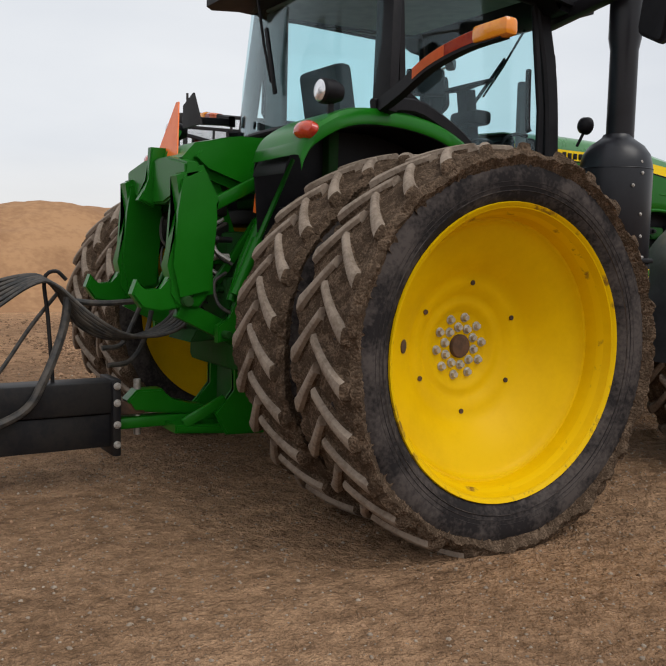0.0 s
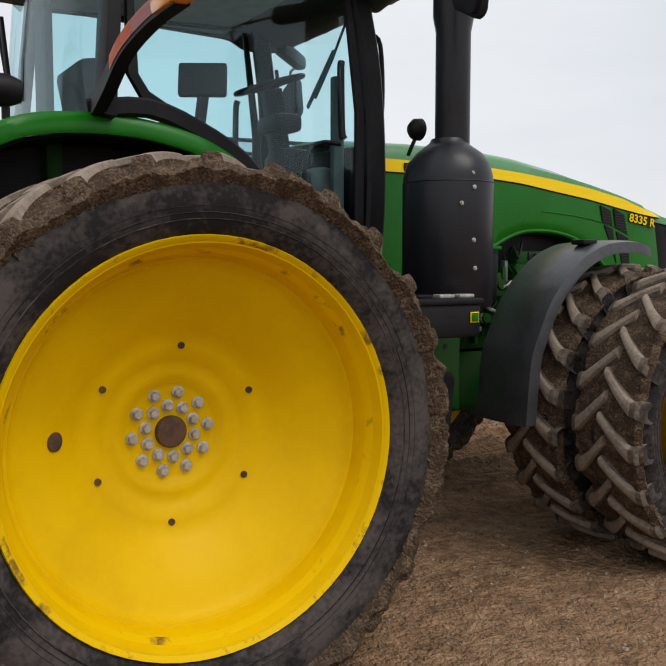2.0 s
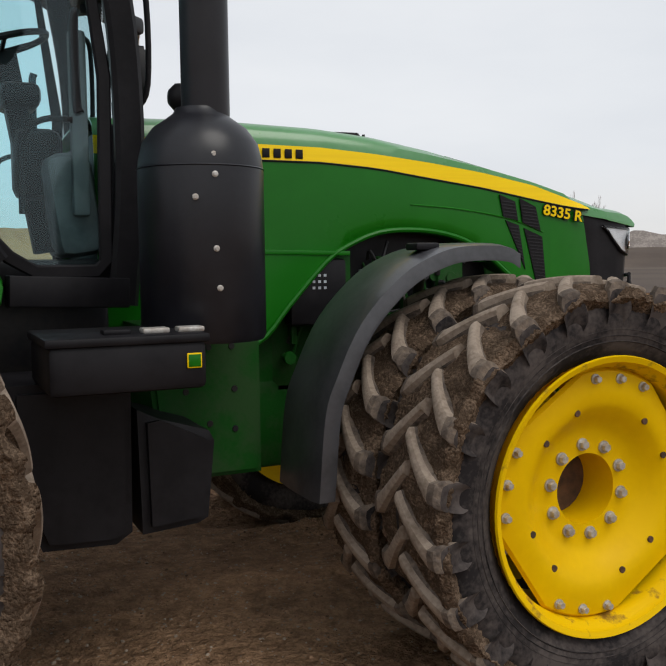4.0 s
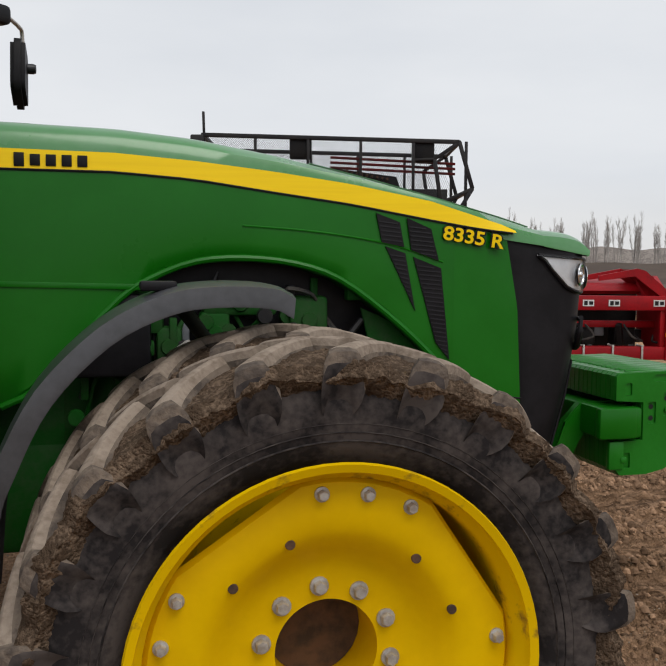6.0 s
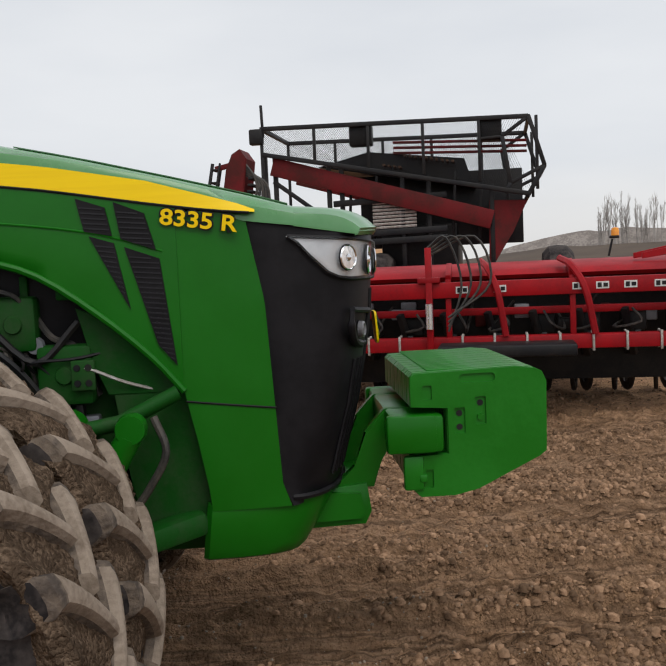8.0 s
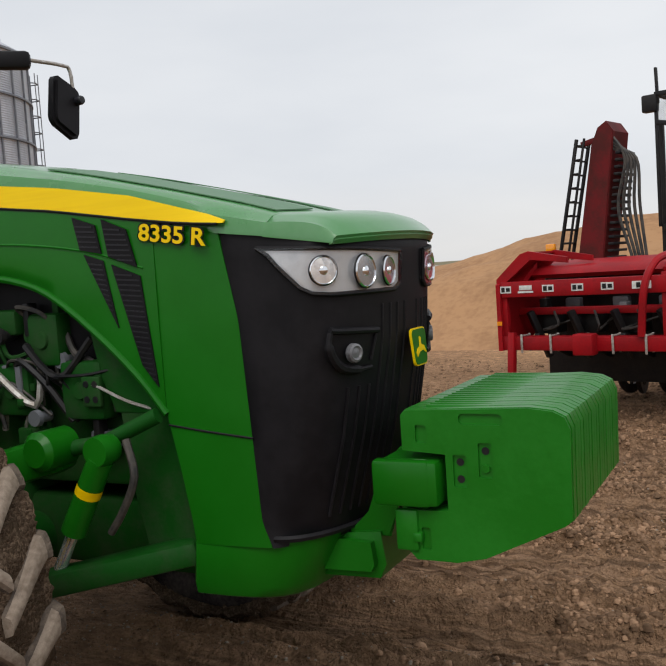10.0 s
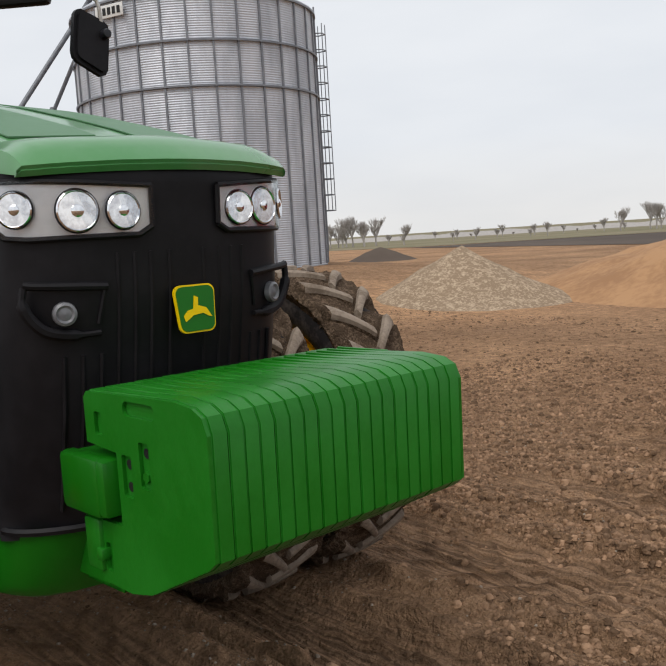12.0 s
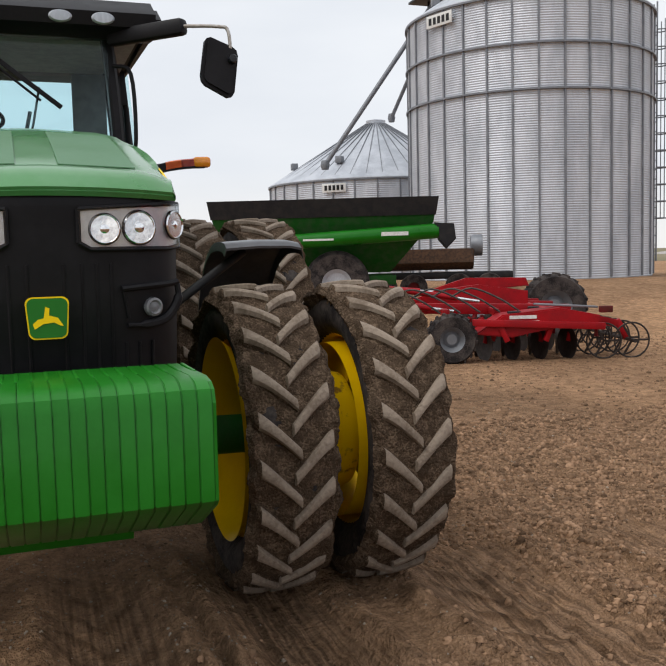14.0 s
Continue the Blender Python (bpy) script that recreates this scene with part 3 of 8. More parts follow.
def clods(name, label, material, n, area, sizes, seed):
    """Loose crumbs of earth lying on the ground: many small uneven lumps in one mesh."""
    rng = random.Random(seed)
    verts, faces = [], []
    for _ in range(n):
        x, y = area(rng)
        d = track(x, y) if x > 3 else None
        if d is not None and abs(d) < 0.85 and rng.random() < 0.85:
            continue
        r = rng.uniform(*sizes) * (0.5 + rng.random() ** 3)
        z = rut(x, y)
        k = len(verts)
        a0 = rng.random() * 6
        for lev, rr in ((-0.3, 0.95), (0.4, 0.72)):
            for q in range(5):
                a = a0 + q * 1.2566 + lev
                f = rr * rng.uniform(0.7, 1.25)
                verts.append((x + r * f * math.cos(a), y + r * f * math.sin(a), z + r * lev * rng.uniform(0.7, 1.2)))
        verts.append((x, y, z + r * rng.uniform(0.55, 0.85)))
        for q in range(5):
            faces.append((k + q, k + (q + 1) % 5, k + 5 + (q + 1) % 5, k + 5 + q))
            faces.append((k + 5 + q, k + 5 + (q + 1) % 5, k + 10))
    me = bpy.data.meshes.new(name)
    me.from_pydata(verts, [], faces)
    me.materials.append(material)
    me.shade_smooth()
    return tagged(new(name, me), label, "earth", kind="stuff")


def front_yard(rng):
    return rng.triangular(4.0, 9.5, 5.5), rng.uniform(-2.6, 5.5)


def side_yard(rng):
    return rng.uniform(-3.6, 5.5), rng.uniform(-3.7, 0.8) if rng.random() < 0.75 else rng.uniform(0, 5)


def beyond_yard(rng):
    return rng.uniform(0.0, 6.5), rng.triangular(1.6, 9.0, 3.0)


def far_yard(rng):
    return rng.uniform(-6, 9), rng.uniform(2, 12)


clods("earth_clods", "crumbly brown clods lying on the broken soil", CLOD, 46000, front_yard, (0.008, 0.030), 5)
clods("yard_crumbs", "small earth crumbs scattered on the packed yard", CLOD, 9000, side_yard, (0.004, 0.012), 6)
clods("yard_pebbles", "small pale pebbles scattered on the packed yard", STONE, 14000, side_yard, (0.004, 0.011), 7)
clods("far_clods", "earth clods scattered over the yard behind", CLOD, 12000, far_yard, (0.010, 0.030), 8)
clods("loose_soil", "crumbled brown soil beside the far wheels", CLOD, 36000, beyond_yard, (0.008, 0.029), 9)


# ---- tractor ----
tractor = thing("tractor", "green and yellow row-crop farm tractor with muddy dual wheels, parked", "tractor")


def wheel(at, R, w, rim_r, prof, lugs, left, mud_seed, bolts, hub, bulge=False):
    """One wheel under the tractor: the yellow rim with its tyre, lugs, caked mud and bolts."""
    lead = -1 if left else 1
    bm = B()
    lathe(bm, prof, 72)
    hw = w / 2
    lathe(bm, [(rim_r, -hw + 0.03), (rim_r - 0.03, -hw + 0.06), (rim_r - 0.045, 0), (rim_r - 0.03, hw - 0.06), (rim_r, hw - 0.03)], 72)
    wh = part("wheel", bm, YELLOW, tractor, "yellow painted steel wheel with dished disc")
    wh.matrix_basis = pose(*at, 0, 0, 180 if left else 0)
    # carcass
    base = R - 0.048
    bm = B()
    half = [(rim_r - 0.02, hw - 0.05), (rim_r + 0.012, hw - 0.015), (rim_r + 0.05, hw + 0.012), (0.5 * (rim_r + R) - 0.01, hw + 0.025), (R - 0.105, hw + 0.012), (base - 0.022, hw - 0.02), (base - 0.004, hw * 0.55), (base, 0)]
    lathe(bm, half + [(r, -h) for r, h in half[-2::-1]], 96)
    part("tyre", bm, RUBBER, wh, "black rubber tractor tyre with dusty sidewall")
    # fine rings moulded into the outer sidewall beside the rim
    for k in range(3):
        bm = B()
        lathe(bm, [(rim_r + 0.050 + 0.022 * k, -hw - 0.008), (rim_r + 0.055 + 0.022 * k, -hw - 0.017 - 0.002 * k), (rim_r + 0.061 + 0.022 * k, -hw - 0.010)], 72)
        part("sidewall_ring", bm, RUBBER, wh)
    # lugs
    for side in (-1, 1):
        bm = B()
        rows = []
        steps = 7
        for i in range(steps + 1):
            s = i / steps
            y = side * (-0.015 + (hw + 0.02) * s)
            th = lead * (1 - s) ** 1.15 * (hw * 1.05) / R
            rb = base - 0.03 * (y / hw) ** 2 - 0.012
            rt = R - 0.012 * (y / hw) ** 2
            wt, wb = 0.026 + 0.015 * s * s, 0.040 + 0.016 * s * s
            rows.append((th, y, rb, rt, wt, wb))
        th, y, rb, rt, wt, wb = rows[-1]
        if bulge:
            # broad lug ends, rounded over by dried mud
            ends = ((0.004, 0.034, 0.085, 0.020, 0.046, 0.060), (0.010, 0.043, 0.115, 0.046, 0.047, 0.062), (0.015, 0.042, 0.140, 0.078, 0.044, 0.060), (0.020, 0.030, 0.165, 0.116, 0.036, 0.052), (0.024, 0.010, 0.190, 0.156, 0.022, 0.036))
        else:
            ends = ((0.004, 0.020, 0.085, 0.032, 0.034, 0.044), (0.010, 0.024, 0.115, 0.066, 0.026, 0.036), (0.018, 0.008, 0.152, 0.122, 0.019, 0.027))
        for dth, dy, lo, hi, a_, b_ in ends:
            rows.append((th - lead * dth, side * (hw + dy), R - lo, R - hi, a_, b_))
        ring = []
        for th, y, rb, rt, wt, wb in rows:
            q = []
            for dth, r in ((-wb, rb), (-wt * 1.12, rb + 0.6 * (rt - rb)), (-wt * 0.85, rt - 0.005), (-wt * 0.4, rt), (wt * 0.4, rt), (wt * 0.85, rt - 0.005), (wt * 1.12, rb + 0.6 * (rt - rb)), (wb, rb)):
                a = th + dth / R
                q.append(bm.verts.new((r * math.sin(a), y, r * math.cos(a))))
            ring.append(q)
        for i, (a, b) in enumerate(zip(ring, ring[1:])):
            for k in range(7):
                f = bm.faces.new((a[k], a[k + 1], b[k + 1], b[k]))
                f.material_index = 2 if bulge and i >= steps + 2 else 1 if i >= steps or k in (0, 6) else 0
        bm.faces.new(ring[0])
        bm.faces.new(ring[-1]).material_index = 2 if bulge else 1
        first = part("lug", bm, LUG, wh)
        first.data.materials.append(SMEAR if bulge else MUD)
        first.data.materials.append(RUBBER)
        off = 0.0 if side < 0 else 0.5
        first.matrix_basis = pose(0, 0, 0, 0, 360 * off / lugs)
        for k in range(1, lugs):
            again(first, wh, pose(0, 0, 0, 0, 360 * (k + off) / lugs))
    # mud between the lugs
    bm = B()
    nt, rows = 560, []
    ys = [(-hw + 0.012, R - 0.165), (-hw - 0.014, R - 0.100), (-hw + 0.01, base - 0.02)] + [(-hw + 0.03 + (w - 0.06) * i / 15, None) for i in range(16)] + [(hw - 0.01, base - 0.02), (hw + 0.014, R - 0.100), (hw - 0.012, R - 0.165)]
    for k in range(nt):
        a = 2 * math.pi * k / nt
        row = []
        for j, (y, r) in enumerate(ys):
            b = r if r else base - 0.022 * (y / hw) ** 2
            p = (3 * R * math.sin(a) + mud_seed, y * 3, 3 * R * math.cos(a))
            q = tuple(5 * v for v in p)
            m_ = tuple(2.2 * v for v in p)
            lump = 0.010 + 0.016 * noise.noise(p) + 0.014 * noise.noise(m_) + 0.009 * noise.noise(q) + 0.010 * abs(noise.noise(tuple(3 * v for v in q)))
            rr = b + max(-0.010, min(0.030 if r is None else 0.05, lump * (1 if r is None else 1.7)))
            # how far the cake creeps down the sidewall changes slowly round the tyre
            creep = 0.030 * noise.noise((2.1 * math.sin(a) + mud_seed, 2.1 * math.cos(a), 7 if y < 0 else 1)) if j in (0, len(ys) - 1) else 0.0
            rr -= creep
            yy = y + (0.024 * (j in (1, 2, len(ys) - 3, len(ys) - 2)) + 0.018 * noise.noise(m_) + 0.015 * noise.noise(q) + 0.006 + 0.012 * abs(noise.noise(tuple(2.7 * v for v in q)))) * (-1 if y < 0 else 1) * (1 if r else 0)
            row.append(bm.verts.new((rr * math.sin(a), yy, rr * math.cos(a))))
        rows.append(row)
    for a, b in zip(rows, rows[1:] + rows[:1]):
        for j in range(len(ys) - 1):
            bm.faces.new((a[j], a[j + 1], b[j + 1], b[j]))
    part("caked_mud", bm, MUD, wh, "brown crumbly mud packed between the lugs")
    bolts(wh)
    hub(wh)
    return wh


def bolt_mesh(parent, places, r=0.016, h=0.024, material=None):
    """Hexagonal bolts at (x, y, z) facing outwards."""
    first = None
    for x, y, z in places:
        if first is None:
            bm = B()
            lathe(bm, [(0.0005, -h - 0.002), (r * 0.85, -h - 0.002), (r, -h + 0.003), (r, -0.006)], 6)
            lathe(bm, [(r * 0.9, -0.006), (r * 1.4, -0.005), (r * 1.4, 0.002)], 14)
            first = part("bolt", bm, material or STEEL, parent, smooth=False)
            first.matrix_basis = pose(x, y, z)
        else:
            again(first, parent, pose(x, y, z))


def ring_places(n, r, y, start=0.0):
    return [(r * math.sin(radians(start + 360 * k / n)), y, r * math.cos(radians(start + 360 * k / n))) for k in range(n)]


REAR_R, FRONT_R = 1.012, 0.795
REAR_Z, FRONT_X, FRONT_Z = 0.95, 3.02, 0.775


def holes(wh, places, r):
    first = None
    for p in places:
        if first is None:
            bm = B()
            lathe(bm, [(r, 0.004), (r, -0.003), (r * 0.9, -0.004), (0.0005, -0.003)], 14)
            first = part("hole", bm, RUST, wh)
            first.matrix_basis = pose(*p)
        else:
            again(first, wh, pose(*p))


def rear_outer_bolts(wh):
    # local y of the disc: -1.70 from a centre plane at -1.87
    bolt_mesh(wh, ring_places(10, 0.150, 0.215, 12) + ring_places(10, 0.098, 0.215, 30), 0.0175)
    holes(wh, ring_places(6, 0.33, 0.148, 4), 0.013)
    bm = B()
    lathe(bm, [(0.034, 0.012), (0.034, -0.003), (0.031, -0.004), (0.0005, -0.002)], 20)
    o = part("valve_hole", bm, RUST, wh)
    o.matrix_basis = pose(-0.462, 0.068, 0.03, 0, 0, 34)


def rear_hub(wh):
    bm = B()
    lathe(bm, [(0.0005, 0.188), (0.03, 0.189), (0.056, 0.193), (0.061, 0.20), (0.061, 0.23)], 28)
    part("axle_end", bm, RUST, wh, "rusty round axle end")
    bm = B()
    lathe(bm, [(0.121, 0.216), (0.124, 0.213), (0.127, 0.216)], 40)
    part("hub_ring", bm, YELLOW_DIRTY, wh)
    # scuffed bead of the rim
    bm = B()
    lathe(bm, [(0.660, -0.06), (0.668, -0.12), (0.690, -0.150), (0.704, -0.180), (0.724, -0.192), (0.728, -0.182)], 72)
    part("rim_flange", bm, YELLOW_DIRTY, wh, "yellow rim flange with scuffs and chipped paint")


REAR_PROF = [(0.05, 0.215), (0.165, 0.215), (0.182, 0.210), (0.205, 0.192), (0.232, 0.186), (0.252, 0.190), (0.275, 0.180), (0.300, 0.160), (0.335, 0.150), (0.365, 0.146), (0.395, 0.120), (0.46, 0.072), (0.52, 0.034), (0.575, 0.004), (0.612, -0.012), (0.630, -0.026), (0.640, -0.042), (0.652, -0.046), (0.655, -0.062), (0.663, -0.10), (0.685, -0.145), (0.699, -0.178), (0.718, -0.186), (0.722, -0.178)]
INNER_REAR_PROF = [(0.10, 0.02), (0.3, 0.02), (0.5, 0.03), (0.6, 0.06), (0.66, 0.12), (0.722, 0.186)]


def none(wh):
    return None


def front_outer_bolts(wh):
    bolt_mesh(wh, ring_places(10, 0.1767, -0.027, -7), 0.018)
    bolt_mesh(wh, [(0.440 * math.sin(radians(a)), -0.112, 0.440 * math.cos(radians(a))) for g in (11, 101, 191, 281) for a in (g - 15.6, g, g + 15.6)], 0.014)
    holes(wh, ring_places(4, 0.335, -0.1085, 40), 0.013)
    holes(wh, ring_places(4, 0.335, -0.1085, -20), 0.013)


def front_hub(wh):
    bm = B()
    pts = []
    for g in (11, 101, 191, 281):
        for a in range(-22, 23, 4):
            pts.append((0.478 * math.sin(radians(g + a)), 0.478 * math.cos(radians(g + a))))
        p0 = (0.478 * math.sin(radians(g + 22)), 0.478 * math.cos(radians(g + 22)))
        p1 = (0.478 * math.sin(radians(g + 68)), 0.478 * math.cos(radians(g + 68)))
        for q in range(1, 10):
            pts.append((p0[0] + (p1[0] - p0[0]) * q / 10, p0[1] + (p1[1] - p0[1]) * q / 10))
    # lobed disc edge: four bolted lobes with straight cuts between them
    outer = [bm.verts.new((x, -0.092, z)) for x, z in pts]
    prof = [(0.975, -0.108), (0.9, -0.112), (0.82, -0.114), (0.74, -0.112), (0.68, -0.100), (0.60, -0.066), (0.52, -0.036), (0.46, -0.026), (0.32, -0.025)]
    rings = [outer]
    n = len(pts)
    for f, y in prof:
        ring = []
        for x, z in pts:
            d = math.hypot(x, z)
            a = math.atan2(x, z)
            w = min(1.0, max(0.0, (0.95 - f) / 0.37))
            r = f * (d * (1 - w) + 0.478 * w)
            ring.append(bm.verts.new((r * math.sin(a), y, r * math.cos(a))))
        rings.append(ring)
    inner = [bm.verts.new((0.138 * math.sin(math.atan2(x, z)), -0.026, 0.138 * math.cos(math.atan2(x, z)))) for x, z in pts]
    rings.append(inner)
    deep = [bm.verts.new((0.134 * math.sin(math.atan2(x, z)), 0.14, 0.134 * math.cos(math.atan2(x, z)))) for x, z in pts]
    rings.append(deep)
    for a, b in zip(rings, rings[1:]):
        for k in range(n):
            bm.faces.new((a[k], a[(k + 1) % n], b[(k + 1) % n], b[k]))
    part("wheel_disc", bm, YELLOW, wh, "yellow pressed disc with a deep hub bore")
    bm = B()
    lathe(bm, [(0.0005, 0.135), (0.134, 0.14)], 24)
    part("axle_end", bm, RUST, wh)
    bm = B()
    lathe(bm, [(0.474, 0.0), (0.478, -0.10), (0.484, -0.135), (0.498, -0.148), (0.506, -0.178), (0.527, -0.186), (0.531, -0.176)], 72)
    part("rim_flange", bm, YELLOW_DIRTY, wh, "yellow rim flange with scuffed paint")


FRONT_PROF = [(0.4646, 0.18), (0.4685, 0.02), (0.4763, -0.06), (0.4831, -0.12), (0.4967, -0.142), (0.5045, -0.172), (0.5229, -0.181)]
INNER_FRONT_PROF = [(0.0778, 0.03), (0.2916, 0.03), (0.3888, 0.05), (0.4568, 0.09), (0.4860, 0.14), (0.5229, 0.181)]


def inner_front_hub(wh):
    bm = B()
    tube(bm, [(0.30, -0.02, 0.36), (0.32, -0.10, 0.40)], 0.012, 8)
    part("valve_stem", bm, YELLOW, wh)
    # broad drum that carries the outer wheel of the pair
    bm = B()
    lathe(bm, [(0.30, 0.03), (0.315, -0.03), (0.315, -0.42), (0.30, -0.47)], 48)
    part("dual_spacer", bm, YELLOW_DIRTY, wh, "yellow spacer drum between the dual wheels")


for side in (-1, 1):
    L = side > 0
    wheel((0, side * 1.87, REAR_Z), REAR_R, 0.40, 0.722, REAR_PROF, 26, L, 3.1 + side, rear_outer_bolts, rear_hub)
    wheel((0, side * 1.25, REAR_Z), REAR_R, 0.39, 0.722, INNER_REAR_PROF, 26, L, 9.4 + side, none, none)
    FZ = FRONT_Z - (0.075 if L else 0)
    FX, FR = (FRONT_X, FRONT_R) if L else (3.04, 0.822)
    FZ = FZ if L else 0.763
    wheel((FX, side * (1.635 if L else 1.72), FZ), FR, 0.33, 0.528, FRONT_PROF, 22, L, 15.7 + side, front_outer_bolts, front_hub, not L)
    wheel((FX, side * (1.05 if L else 1.18), FZ), FR, 0.33, 0.528, INNER_FRONT_PROF, 22, L, 22.2 + side, none, inner_front_hub, not L)

# axles
bm = B()
tube(bm, [(0, -1.66, REAR_Z), (0, 1.66, REAR_Z)], 0.06, 18)
part("rear_axle", bm, RUST, tractor)
bm = B()
for s in (-1, 1):
    lathe(bm, [(0.20, s * 0.45), (0.20, s * 0.62), (0.13, s * 0.8), (0.12, s * 1.0)], 24, at=(0, 0, REAR_Z))
part("axle_housing", bm, GREEN_DUST, tractor, "green cast axle housing")
bm = B()
tube(bm, [(FRONT_X, -1.5, FRONT_Z), (FRONT_X, 1.5, FRONT_Z - 0.07)], 0.10, 18)
part("front_axle", bm, GREEN_DUST, tractor)

# chassis
bm = B()
box(bm, (0.1, 0, 1.05), (1.5, 0.75, 0.75), 0.05)
part("transmission", bm, GREEN_DUST, tractor, "green cast transmission case")
bm = B()
box(bm, (1.9, 0, 0.85), (2.2, 0.62, 0.45), 0.04)
box(bm, (3.5, 0, 0.78), (1.2, 0.55, 0.28), 0.04)
part("frame", bm, GREEN_DUST, tractor, "dark green chassis frame")
bm = B()
box(bm, (3.05, 0, 1.35), (1.5, 0.62, 0.75), 0.04)
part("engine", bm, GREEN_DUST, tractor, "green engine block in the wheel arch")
# added black block: closes the see-through gap and stands in for the bay's shade
bm = B()
box(bm, (2.95, 0, 1.72), (1.80, 0.70, 0.62), 0.03)
part("engine_cover", bm, BLACK, tractor, "black filler block standing in for the dark engine bay")
for px, pz, sx, sz in ((2.62, 1.60, 0.16, 0.2), (2.72, 1.45, 0.1, 0.16), (3.0, 1.62, 0.3, 0.1), (3.28, 1.55, 0.16, 0.2), (3.45, 1.36, 0.2, 0.22), (3.1, 1.36, 0.18, 0.2), (2.9, 1.5, 0.12, 0.18)):
    bm = B()
    box(bm, (px, -0.36, pz), (sx, 0.12, sz), 0.02)
    lathe(bm, [(0.0005, -0.07), (0.03, -0.07), (0.035, -0.06), (0.035, 0.0)], 12, at=(px, -0.36, pz))
    part("engine_component", bm, GREEN_DUST, tractor)

# hood
TOP = [(1.45, 2.295), (2.0, 2.312), (2.52, 2.30), (2.81, 2.275), (3.15, 2.22), (3.53, 2.14), (3.88, 2.055), (4.15, 1.985), (4.33, 1.932), (4.45, 1.89), (4.53, 1.835)]
ST = [(1.45, 2.20), (2.52, 2.19), (2.82, 2.17), (3.12, 2.14), (3.44, 2.10), (3.78, 2.04), (4.13, 1.94), (4.16, 1.925)]
SB = [(1.45, 2.12), (2.52, 2.12), (2.82, 2.10), (3.12, 2.06), (3.44, 2.02), (3.78, 1.963), (4.0, 1.93), (4.16, 1.915)]
ARCH = [(1.45, 1.22), (2.10, 1.24), (2.22, 1.30), (2.34, 1.44), (2.53, 1.64), (2.65, 1.72), (2.82, 1.785), (3.01, 1.80), (3.21, 1.78), (3.39, 1.72), (3.59, 1.58), (3.77, 1.42), (3.88, 1.29)]


